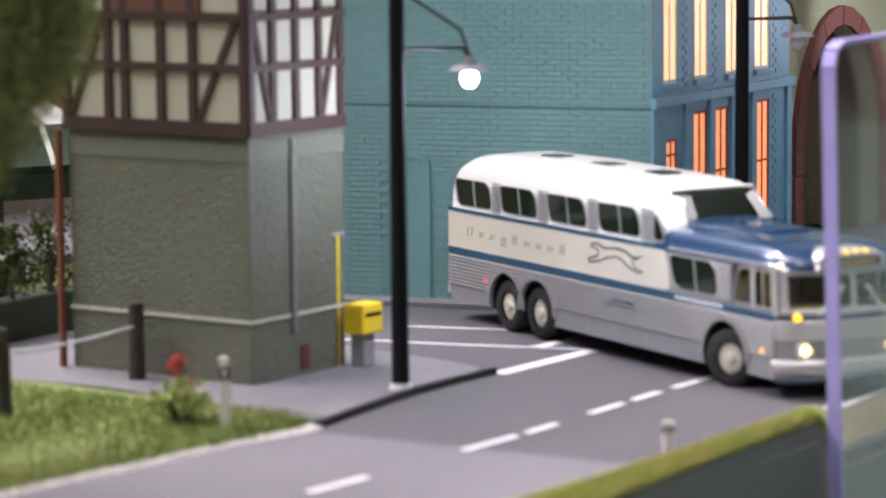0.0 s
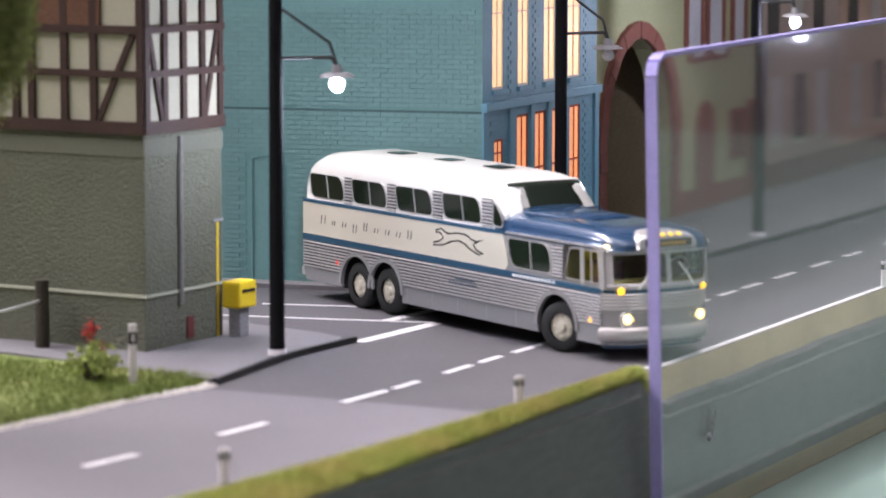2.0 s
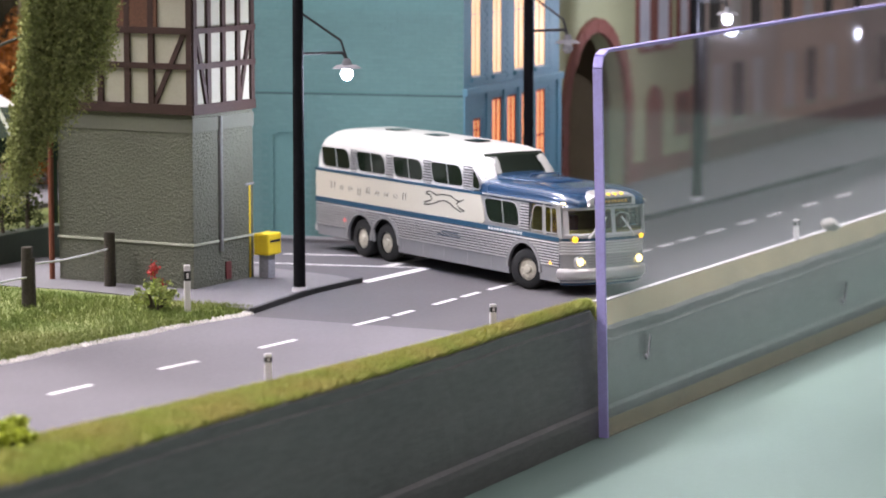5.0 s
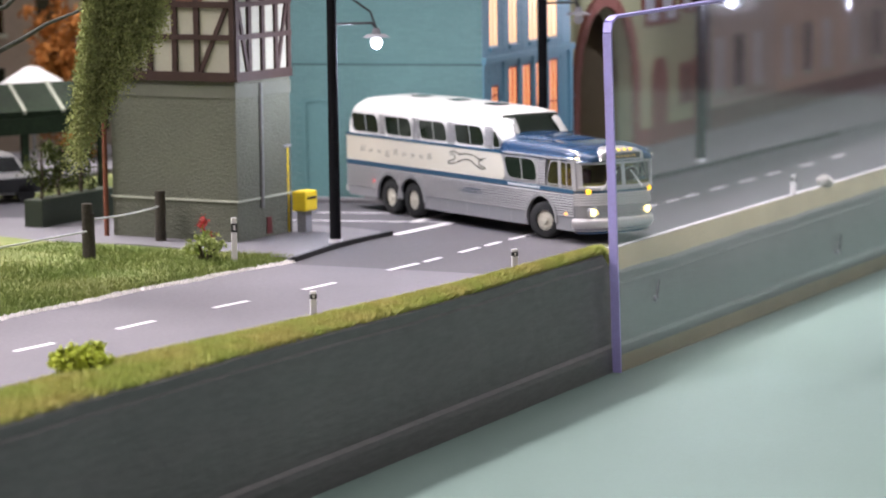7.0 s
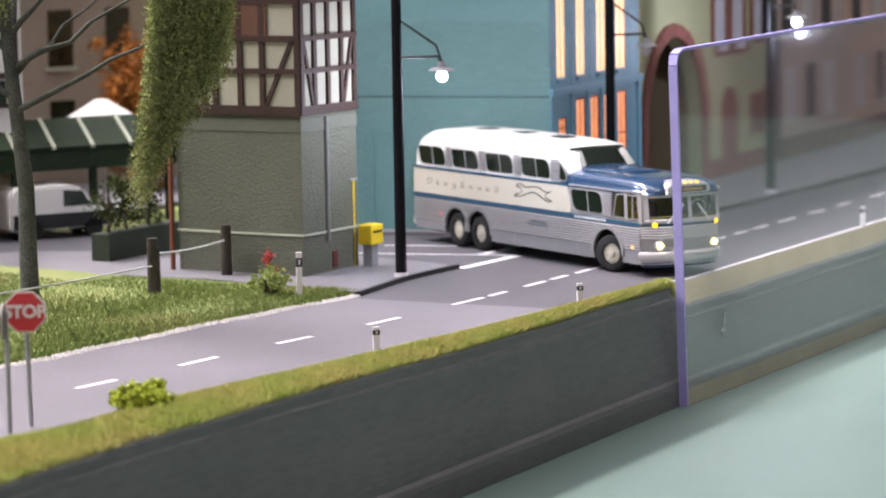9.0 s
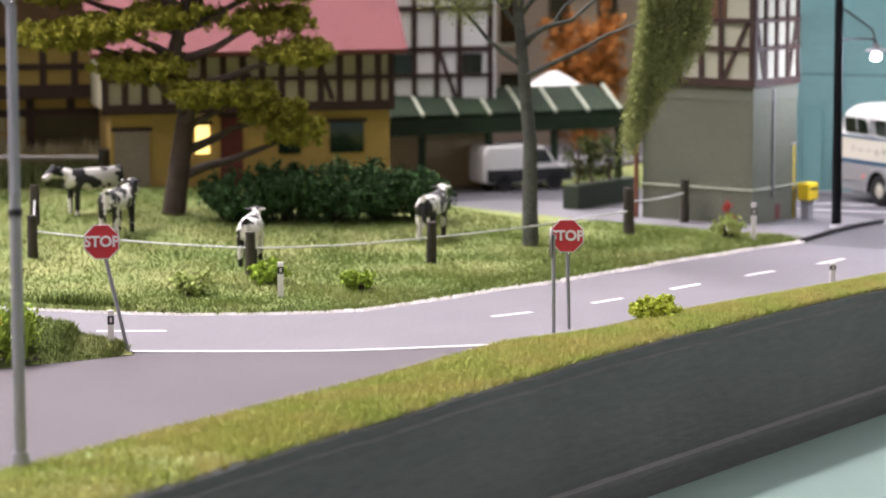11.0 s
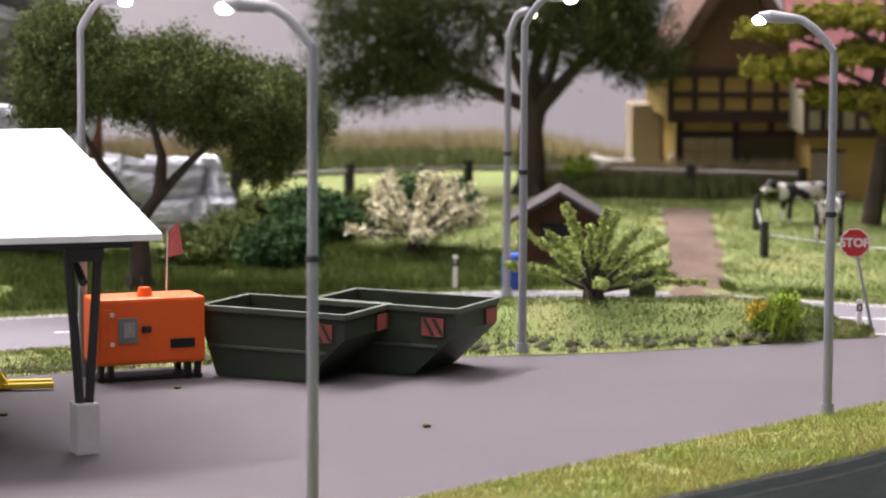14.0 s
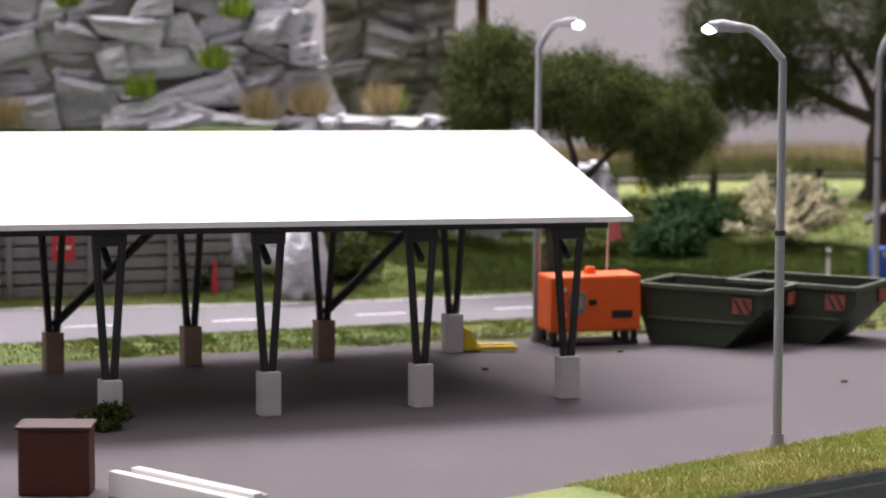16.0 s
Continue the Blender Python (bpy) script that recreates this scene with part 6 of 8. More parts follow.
def leaves(name, parent, pts, size, material, rng, label="", flat=0.0):
    ob = new(name, cloud_mesh(name, scatter_leaves(pts, size, rng, flat=flat), 4, material))
    ob.parent = parent
    return tagged(ob, label)


def tree(name, label, category, at, turn, trunk, limbs, blobs, n, size, leaf, seed, bark=None, r=0.35, shell=0.55, clump=0.3, twigs=18):
    """Trunk points, limbs that start on it, and a crown of small leaves in clumps."""
    rng = np.random.default_rng(seed)
    bark = bark or BARK
    ob = thing(name, label, category, at=at, turn=turn)
    bm = limb(new_bm(), trunk, r, r * 0.72, 10)
    for k in range(6):
        a = k * 1.05 + seed
        tube(bm, (math.cos(a) * r * 1.5, math.sin(a) * r * 1.5, -0.12), (math.cos(a) * r * 0.5, math.sin(a) * r * 0.5, 0.55), r * 0.22, r * 0.3, 6)
    part("trunk", bm, bark, ob, "bark-brown trunk" if bark is BARK else "dark speckled trunk")
    for p in limbs:
        part("limb", limb(new_bm(), [Vector(q) for q in p], r * 0.6, r * 0.16, 8), bark, ob)
    bm = new_bm()
    ends = [Vector(p[-1]) for p in limbs] + [Vector(trunk[-1])]
    for k in range(twigs):
        b = blobs[int(rng.integers(len(blobs)))]
        d = Vector(rng.normal(size=3)).normalized()
        tip = Vector(b[:3]) + Vector((d.x * b[3], d.y * b[4], d.z * b[5])) * 0.85
        root = min(ends, key=lambda e: (e - tip).length)
        limb(bm, wavy(root, tip, rng), r * 0.16, 0.02, 5)
    if twigs:
        tagged(part("twig_work", bm, bark, ob), kind="stuff")
    leaves("crown", ob, blob_points(blobs, n, rng, shell, clump), size, leaf, rng, "crown of fine flocked leaves")
    return ob


# spreading dark tree in the middle of the meadow
tree("broadleaf_tree", "large spreading tree with a dark green flocked crown", "tree", (-17, 35.5, land_z(-17, 35.5)), -48.5,
     [(0, 0, -0.1), (0.05, 0, 1.2), (0.0, 0.05, 2.4), (0.2, 0, 3.3)],
     [[(0.2, 0, 3.1), (-1.2, 0.3, 3.7), (-3.2, 0.2, 4.6), (-5.4, 0, 5.6)], [(0.2, 0, 3.2), (0.1, 0.3, 4.6), (0.6, 0.4, 6.4), (0.4, 0.6, 8.4)], [(0.2, 0, 3.1), (1.2, -0.2, 4.2), (2.4, -0.1, 5.6), (3.6, 0, 7.0)],
      [(0.2, 0, 3.2), (-0.6, -0.5, 4.8), (-1.8, -1.2, 6.8)], [(0.2, 0, 3.2), (0.8, 1.4, 4.8), (1.2, 2.6, 6.6)]],
     [(-0.8, 0.5, 7.6, 5.6, 4.2, 2.7), (-5.6, 0, 5.2, 2.9, 2.4, 2.0), (-5.3, -0.3, 7.4, 3.1, 2.6, 1.9), (3.2, 0.2, 6.0, 2.1, 2.2, 1.5), (2.2, 0.2, 8.2, 3.1, 2.8, 1.8), (-2.9, -1.0, 4.6, 1.7, 1.6, 1.1), (1.6, -1.4, 6.2, 2.4, 1.8, 1.5), (-6.8, 0, 3.8, 1.1, 1.2, 0.8), (-4.6, 0, 4.5, 2.0, 1.8, 0.9), (4.0, 0, 4.9, 1.5, 1.5, 0.9)],
     140000, 0.056, LEAF_OLIVE, 3, r=0.54, shell=0.35, clump=0.2, twigs=40)
tree("broadleaf_tree", "two-stemmed tree with a broad green flocked crown", "tree", (-39.8, 30.6, land_z(-39.8, 30.6)), -42,
     [(0, 0, -0.1), (0.05, 0, 0.8), (0.0, 0, 1.6), (-0.05, 0, 2.2)],
     [[(-0.05, 0, 2.0), (-0.5, 0.1, 2.9), (-1.2, 0.1, 3.9), (-1.8, 0, 5.0)], [(-0.05, 0, 2.0), (0.6, 0.1, 2.8), (1.5, 0, 3.8), (2.6, 0, 4.8)], [(0.6, 0.1, 2.8), (0.7, -0.5, 4.0), (0.3, -0.8, 5.4)]],
     [(-1.9, 0, 6.4, 1.9, 2.0, 1.25), (0.9, 0, 6.4, 2.5, 2.2, 1.2), (3.5, 0, 5.6, 1.9, 1.9, 1.2), (-2.1, 0.2, 7.6, 1.4, 1.5, 0.9), (4.6, 0.3, 4.9, 1.2, 1.3, 0.9), (2.2, 0.2, 4.9, 1.2, 1.2, 0.6), (3.7, 0.6, 3.9, 0.9, 1.1, 0.9), (-2.6, 0.1, 5.3, 1.1, 1.2, 0.7), (1.2, 0.3, 5.7, 2.6, 1.8, 1.1)],
     170000, 0.046, LEAF_DARK, 5, r=0.36, shell=0.4, clump=0.16, twigs=26)

# yellow-green layered conifer before the farm
rng = np.random.default_rng(8)
zl = land_z(-13.8, 22.5)
PADS = [(-3.3, 0.2, 6.1, 1.3), (-1.9, -0.3, 6.4, 1.2), (-0.3, 0.3, 6.7, 1.2), (-1.2, -0.2, 5.2, 1.2), (2.5, 0.1, 6.5, 1.2), (3.4, -0.4, 5.6, 0.95), (1.7, 0.2, 4.3, 1.0), (2.7, 0.4, 3.8, 0.95), (3.4, 0.2, 3.2, 0.75), (2.6, 0, 7.4, 1.1), (0.9, 0.4, 7.7, 1.4), (-1.6, 0.4, 7.9, 1.5), (0.6, -0.9, 4.4, 0.8), (-3.6, 0.6, 7.4, 1.1)]
conifer = thing("conifer", "yellow-green conifer with layered flat foliage pads", "tree", at=(-13.8, 22.5, zl), turn=-53)
part("trunk", limb(new_bm(), [(-0.2, 0, -0.1), (0, 0, 1.4), (0.25, 0.05, 3.2), (-0.1, 0, 4.8), (0.3, 0, 6.4), (0.2, 0, 7.8)], 0.36, 0.12, 10), BARK, conifer, "dark gnarled trunk")
for x, y, z, s in [(*p[:3], p[3] * 1.3) for p in PADS]:
    part("limb", limb(new_bm(), wavy((0.1, 0, z - zl - 0.9 - 0.1 * abs(x)), (x, y, z - zl - 0.1), rng, 5, 0.08), 0.16, 0.04, 7), BARK, conifer)
    pts = blob_points([(x + 0.35 * s * math.cos(a), y + 0.3 * s * math.sin(a), z - zl + 0.1 * math.sin(3 * a), s * 0.72, s * 0.6, 0.2 + 0.1 * s) for a in (0.4, 2.2, 4.1, 5.5)], int(5200 * s), rng, 0.1, 0.07)
    leaves("foliage_pad", conifer, pts, 0.065, LEAF_YEW, rng)

# birch at the meadow's corner, its twigs hang far down
rng = np.random.default_rng(12)
zl = land_z(-10.4, 12.5)
birch = thing("birch", "birch with a dark speckled trunk and hanging pale green twigs", "tree", at=(-10.45, 12.5, zl), turn=-59)
part("trunk", limb(new_bm(), [(0.05, 0, -0.1), (0.02, 0, 1.5), (0.03, 0.02, 3.0), (-0.12, 0, 4.6), (-0.3, 0, 6.6), (-0.35, 0, 9.0)], 0.24, 0.13, 10), BIRCH_BARK, birch, "dark speckled trunk")
for tip in ((3.2, -1.2, 7.8), (3.8, -1.5, 6.8), (1.4, -0.4, 8.6), (-2.0, 0.4, 8.2), (-2.7, -0.2, 7.2), (0.2, 1.6, 8.8), (2.0, 0.6, 7.6)):
    part("limb", limb(new_bm(), wavy((-0.25, 0, tip[2] - 2.0), tip, rng, 5, 0.1), 0.09, 0.02, 6), BIRCH_BARK, birch)
part_pts, hang_pts = [], []
for k in range(1500):
    v = rng.uniform(-1, 1)
    x = 5.1 - 1.9 * rng.uniform(0, 1) ** 0.8
    top = 8.7 - 0.4 * abs(x - 4) + rng.uniform(-0.5, 0.4)
    low = np.interp(x, [3.0, 3.4, 3.9, 4.4, 5.0], [2.3, 2.9, 4.0, 4.7, 5.7]) + abs(rng.normal()) * 0.9
    swing = 0.1 * (top - low)
    if k > 1150:
        x = rng.uniform(-3.2, -0.2)
        low, top, swing = 6.3 + rng.uniform(0, 1.2) + 0.5 * abs(x + 1.8), 9.4, 0.0
    m = int(max(3, (top - low) / 0.04))
    t = np.linspace(0, 1, m)[:, None]
    y0 = -1.9 * (x > 1.1) + 0.75 * v
    line = np.concatenate([x + 0.16 * np.sin(t * 2.5 + k) * t - swing * t ** 1.6, y0 * (1 - 0.25 * t) + 0.2 * np.cos(t * 2 + k) * t, top + (low - top) * t], axis=1)
    hang_pts.append(line + rng.normal(size=line.shape) * 0.06)
hang = np.concatenate(hang_pts)
leaves("hanging_foliage", birch, hang - np.array((0, 0, zl)), 0.034, LEAF_BIRCH, rng, "curtain of pale green leaves")


def bush(label, at, r, h, n, size, leaf, seed, category="bush", stems=7, turn=0.0, lumps=6):
    """A low shrub of several lumps on short stems."""
    rng = np.random.default_rng(seed)
    ob = thing("bush", label, category, at=(*at, land_z(*at) if len(at) == 2 else at[2]), turn=turn) if len(at) == 2 else thing("bush", label, category, at=at, turn=turn)
    blobs = [(0, 0, h * 0.5, r * 0.75, r * 0.7, h * 0.48)]
    for k in range(lumps):
        a = 2 * math.pi * k / lumps + rng.uniform(-0.3, 0.3)
        s = rng.uniform(0.32, 0.5)
        blobs.append((r * 0.6 * math.cos(a), r * 0.6 * math.sin(a), h * rng.uniform(0.3, 0.72), r * s, r * s, h * s * 0.7))
    bm = new_bm()
    for k in range(stems):
        b = blobs[1 + k % lumps]
        limb(bm, wavy((0, 0, -0.05), b[:3], rng, 3), 0.07, 0.02, 5)
    part("stem", bm, BARK, ob)
    leaves("foliage", ob, blob_points(blobs, n, rng, 0.4, 0.07 * r), size, leaf, rng)
    return ob


# hedge of round dark bushes beside the conifer
for k, (x, y, r, h) in enumerate(((-13.4, 20.6, 1.1, 1.5), (-12.2, 19.8, 1.2, 1.7), (-11.0, 18.9, 1.25, 1.8), (-9.8, 18.2, 1.2, 1.8), (-8.7, 17.3, 1.0, 1.6))):
    bush("round dark green bush in a hedge row", (x, y), r, h, 6500, 0.065, LEAF_DEEP, 20 + k)
bush("dark green bush at the meadow's rise", (-25.6, 31.9), 1.6, 1.7, 7000, 0.07, LEAF_DEEP, 31)
bush("dark green bush behind the blossoming shrub", (-29.7, 33.5), 1.6, 1.7, 9000, 0.07, LEAF_DEEP, 32)
bush("dark green bush beside the road", (-33.6, 31.2), 1.5, 1.6, 11000, 0.065, LEAF_DEEP, 33)
for k, (x, y, r, h) in enumerate(((-31.6, 35.2, 1.5, 1.0), (-27.4, 33.4, 1.6, 1.2), (-33.9, 34.2, 1.3, 0.9), (-25.0, 34.6, 1.4, 0.9), (-29.6, 37.2, 1.6, 1.0), (-35.6, 33.0, 1.2, 0.9))):
    bush("low dark green scrub on the rough pasture", (x, y), r, h, 6000, 0.06, LEAF_DARK, 60 + k)
bush("bright green bush at the foot of the large tree", (-15.4, 34.6), 0.9, 1.5, 4500, 0.06, LEAF_BRIGHT, 34)
bush("olive bush by the boarded wall", (-51.4, 35.3), 1.3, 1.9, 6000, 0.065, LEAF_OLIVE, 35)
bush("yellow-green bush on the grassy verge", (-20.95, 2.5, 0.08), 0.6, 0.62, 5200, 0.045, mat("lime_flock", (0.42, 0.48, 0.07), 0.9, var=0.2, scale=3, fine=6, bump=0.0, island=0.2, spec=0.1), 36)
bush("small green tuft by the road", (-20.7, 11.3), 0.5, 0.65, 2200, 0.045, LEAF_BRIGHT, 37)
bush("small green tuft by the road", (-20.9, 14.0), 0.55, 0.7, 2600, 0.045, LEAF_BRIGHT, 38)
bush("low green shrub near the road's bend", (-23.6, 14.4), 0.55, 0.6, 2600, 0.045, LEAF_FERN, 39)
bush("grass tuft beside the parking lot", (-69, 15.6, 0.0), 0.7, 0.6, 2600, 0.05, LEAF_OLIVE, 40)
bush("leafy shrub behind the shelter", (-47.0, 33.5), 1.5, 2.3, 7000, 0.07, LEAF_DARK, 41)
orange = bush("rust-orange autumn tree behind the pergola", (17.8, 27.4, 0.0), 1.7, 5.6, 9000, 0.09, LEAF_ORANGE, 42, category="tree", lumps=8)
red_bush = bush("green flowering plant with red blossoms by the tower", (-5.4, 8.75), 0.55, 0.7, 1100, 0.045, LEAF_FERN, 43)
rng = np.random.default_rng(44)
leaves("red_blossom", red_bush, np.array([(rng.normal() * 0.06, rng.normal() * 0.06, 0.95 + rng.normal() * 0.07) for _ in range(160)]) + np.array((-0.12, 0, 0)), 0.035, PETAL_RED, rng, "red blossom")
leaves("red_blossom", red_bush, np.array([(0.25 + rng.normal() * 0.05, rng.normal() * 0.06, 0.62 + rng.normal() * 0.05) for _ in range(70)]), 0.03, PETAL_RED, rng, "red blossom")
part("stalk", tube(new_bm(), (0, 0, 0), (-0.12, 0, 0.95), 0.02, 0.015, 5), LEAF_BRIGHT, red_bush)

# shrub of cream blossom: stubby branches, each thick with blossom
rng = np.random.default_rng(50)
white = thing("blossom_shrub", "low shrub covered in cream-white blossom", "bush", at=(-28.9, 29.7, land_z(-28.9, 29.7)), turn=-46)
white.scale = (1.22, 1.22, 1.15)
part("stem", limb(new_bm(), [(-0.1, 0, -0.1), (0, 0, 0.3), (0.02, 0, 0.55)], 0.3, 0.22, 8), BARK, white, "dark gnarled stem")
for k in range(30):
    a = 2 * math.pi * k / 30 * 3.3
    rise = rng.uniform(0.55, 2.3)
    out_r = 2.0 * math.sqrt(max(0.05, 1 - (rise / 2.6) ** 2)) * rng.uniform(0.7, 1.1)
    tip = Vector((out_r * math.cos(a), out_r * math.sin(a), rise))
    path = wavy((0, 0, 0.45), tip, rng, 4, 0.1)
    part("branch", limb(new_bm(), path, 0.09, 0.03, 5), BARK, white)
    pts = []
    for i in range(230):
        t = 1 - rng.uniform(0, 0.75) ** 1.3
        j = min(int(t * 4), 3)
        pts.append(np.array(path[j].lerp(path[j + 1], t * 4 - j)) + rng.normal(size=3) * 0.09)
    leaves("blossom", white, np.array(pts), 0.06, BLOSSOM, rng)

# fern-like shrub on the island: fat feathery fronds
rng = np.random.default_rng(51)
fern = thing("fern_shrub", "fresh green shrub with thick feathery fronds on a dark stem", "bush", at=(-36.15, 16.0, 0.8), turn=-48)
fern.scale = (1.15, 1.15, 1.08)
part("stem", limb(new_bm(), [(0, 0, -0.2), (0.02, 0, 0.2), (-0.02, 0, 0.55)], 0.32, 0.2, 8), BARK, fern, "dark stubby stem")
for k in range(19):
    a = 2 * math.pi * k * 0.381966
    e = radians(4 + 80 * (k / 19) ** 1.1)
    L = rng.uniform(2.0, 2.7) * (1 - 0.12 * k / 19)
    end = Vector((L * math.cos(e) * math.cos(a), L * math.cos(e) * math.sin(a), 0.4 + L * 0.92 * math.sin(e)))
    mid = end * 0.55 + Vector((0, 0, 0.3))
    P0 = Vector((0, 0, 0.3))
    path = [P0.lerp(mid, t * 2) if t < 0.5 else mid.lerp(end, t * 2 - 1) for t in np.linspace(0, 1, 7)]
    part("frond_stem", limb(new_bm(), path, 0.07, 0.02, 5), BARK, fern)
    pts = []
    for i in range(1700):
        t = rng.uniform(0.25, 1.0) ** 0.85
        j = min(int(t * 6), 5)
        c = np.array(path[j].lerp(path[j + 1], t * 6 - j))
        d = rng.normal(size=3)
        lobe = 0.75 + 0.25 * math.sin(t * 26 + k)
        pts.append(c + d / np.linalg.norm(d) * rng.uniform(0.05, 0.21) * lobe * (1.05 - 0.35 * t))
    leaves("frond", fern, np.array(pts), 0.032, LEAF_FERN, rng)

# yellow flowers at the island's tip
rng = np.random.default_rng(52)
zt = 0.12
flowers = thing("flower_tuft", "tuft of tall green leaves with yellow blossoms", "flowers", at=(-33.85, 11.75, zt), turn=-45)
bm = new_bm()
for k in range(90):
    a, h = rng.uniform(0, 6.28), rng.uniform(0.7, 1.35)
    b0 = Vector((rng.normal() * 0.22, rng.normal() * 0.22, -0.05))
    tip = b0 + Vector((math.cos(a) * 0.3 + 0.25, math.sin(a) * 0.3, h))
    w = Vector((-math.sin(a), math.cos(a), 0)) * 0.035
    m = b0.lerp(tip, 0.6) + Vector((0, 0, 0.08))
    v = [bm.verts.new(p) for p in (b0 - w, b0 + w, m + w, tip, m - w)]
    bm.faces.new(v)
part("leaf_tuft", bm, LEAF_BRIGHT, flowers, "upright fresh green blades")
leaves("foliage", flowers, blob_points([(0, 0, 0.4, 0.42, 0.4, 0.4), (0.45, 0.1, 0.6, 0.4, 0.36, 0.5)], 3800, rng, 0.3, 0.1), 0.045, LEAF_BRIGHT, rng)
for k in range(9):
    c = np.array((-0.35 + rng.normal() * 0.2, rng.normal() * 0.2, rng.uniform(0.55, 0.95)))
    leaves("blossom", flowers, c + rng.normal(size=(50, 3)) * 0.05, 0.04, PETAL_YELLOW, rng, "yellow blossom")

# sapling and planter in the yard
rng = np.random.default_rng(53)
planter = thing("planter", "dark green planter box with leafy sapling stems", "planter", at=(-0.9, 16.8, 0.0), turn=-1)
part("box", box(new_bm(), 0, 3.8, -0.3, 0.3, 0.0, 0.85, 0.03), SKIP_GREEN, planter, "dark green box")
for x in (0.4, 1.3, 2.4):
    part("stem", limb(new_bm(), wavy((x, 0, 0.8), (x + 0.1, 0, 2.2), rng, 4), 0.06, 0.03, 6), BARK, planter)
    leaves("foliage", planter, blob_points([(x, 0, 1.9, 0.5, 0.4, 0.5), (x + 0.2, 0, 1.3, 0.45, 0.4, 0.4)], 700, rng, 0.2, 0.1), 0.055, LEAF_OLIVE, rng)


# ---------------------------------------------------------------- grass and reeds
FX = np.array(sorted(FAR_S))
NX = np.array(sorted(p for p in NEAR_S if p[0] > -25.4))


def blades(name, label, xyz, height, width, material, seed, lean=0.35):
    """Thin upright blades, each bent a little to one side."""
    rng = np.random.default_rng(seed)
    n = len(xyz)
    a = rng.uniform(0, 2 * math.pi, n)
    h = height * rng.uniform(0.55, 1.25, n)
    s = np.stack([np.cos(a), np.sin(a), np.zeros(n)], axis=1) * width
    tip = xyz + np.stack([rng.normal(size=n) * lean * h, rng.normal(size=n) * lean * h, h], axis=1)
    foot = xyz - np.array((0, 0, 0.03))
    verts = np.stack([foot - s, foot + s, tip], axis=1).reshape(-1, 3)
    return tagged(new(name, cloud_mesh(name, verts, 3, material)), label, "grass", "", "stuff")


def land_np(x, y):
    d = y - np.interp(x, FX[:, 0], FX[:, 1])
    es = lambda v: np.clip(v, 0, 1) ** 2 * (3 - 2 * np.clip(v, 0, 1))
    up = 0.12 * es(d / 0.8) + 0.85 * es((d - 3) / 16) + 0.3 * es((d - 14) / 25)
    return es((-1 - x) / 6) * up * (1 + 1.2 * es((-36 - x) / 8) * es(d / 6)) + 0.02


def far_end(x):
    return np.interp(x, [-95, -45, -14, -4], [75, 62, 53, 46])


rng = np.random.default_rng(60)
x = rng.uniform(-62, -3.8, 330000)
d = 0.18 + 26 * rng.uniform(0, 1, len(x)) ** 1.5
y = np.interp(x, FX[:, 0], FX[:, 1]) + d


def off_track_of(x, y):
    return np.abs((x + 28.6) * -0.652 + (y - 18.3) * 0.758) + 0.25 * np.sin(x * 3) > 0.9


off_track = off_track_of(x, y)
keep = (y < far_end(x)) & ~((x > -6) & (y > 14)) & (off_track | (x > -16.5))
x, y = x[keep], y[keep]
blades("meadow_grass", "short green meadow grass", np.stack([x, y, land_np(x, y)], axis=1), 0.11, 0.015, GRASS_MEADOW, 61, 0.6)
x = rng.uniform(-47, -24.5, 70000)
y = np.interp(x, FX[:, 0], FX[:, 1]) + 0.6 + 9.5 * rng.uniform(0, 1, len(x))
patch = np.array([noise.noise((a * 0.35, b * 0.35, 9)) for a, b in zip(x, y)])
rim = np.minimum((x + 47) / 4, (-24.5 - x) / 3.0)
keep = (patch + np.clip(rim, 0, 1) > 0.55) & (off_track_of(x, y))
x, y = x[keep], y[keep]
blades("undergrowth", "rough dark green undergrowth on the slope", np.stack([x, y, land_np(x, y)], axis=1), 0.27, 0.028, mat("dark_undergrowth", (0.115, 0.150, 0.042), 0.9, var=0.35, scale=2, fine=5, bump=0.0, island=0.35, spec=0.05), 66, 0.4)
x = np.concatenate([rng.uniform(-66, 0.2, 110000), rng.uniform(-40, 0.2, 90000)])
inner = np.where(x > -25.4, np.interp(x, NX[:, 0], NX[:, 1]) - 0.08, np.interp(x, [p[0] for p in VERGE_IN], [p[1] for p in VERGE_IN]))
t = rng.uniform(0, 1, len(x)) ** 1.25
y = 0.2 + (np.maximum(inner, 0.45) - 0.2) * t
lip = np.interp(x, [p[0] for p in FASCIA_TOP[::-1]], [p[1] for p in FASCIA_TOP[::-1]])
z = lip * (1 - t) + 0.10 * np.sin(math.pi * t) + 0.02
blades("verge_grass", "short yellowish verge grass", np.stack([x, y, z], axis=1), 0.12, 0.015, GRASS, 62, 0.6)
pts = []
for k in range(90000):
    i = int(rng.integers(1, len(ISLAND_A) - 1))
    if ISLAND_A[i].x < -64:
        continue
    u = rng.uniform(0.01, 0.99)
    w = rng.uniform(0, 1)
    p = ISLAND_A[i].lerp(ISLAND_B[i], u).lerp(ISLAND_A[i + 1].lerp(ISLAND_B[i + 1], u), w)
    pts.append((p.x, p.y, island_z(i, u) * (1 - w) + island_z(i + 1, u) * w))
blades("island_grass", "short green grass on the raised island", np.array(pts), 0.11, 0.015, GRASS_MEADOW, 63, 0.6)
x = rng.uniform(-50, 2, 36000)
far = far_end(x)
y = far - 9.5 * rng.uniform(0, 1, len(x))
keep = ~((x > -9) & (y < 46))
x, y = x[keep], y[keep]
p, q = rng.uniform(-6.0, 3.2, 5000), rng.uniform(0.2, 1.8, 5000)
x, y = np.concatenate([x, -13.0 + 0.723 * p + 0.691 * q]), np.concatenate([y, 30.0 - 0.691 * p + 0.723 * q])
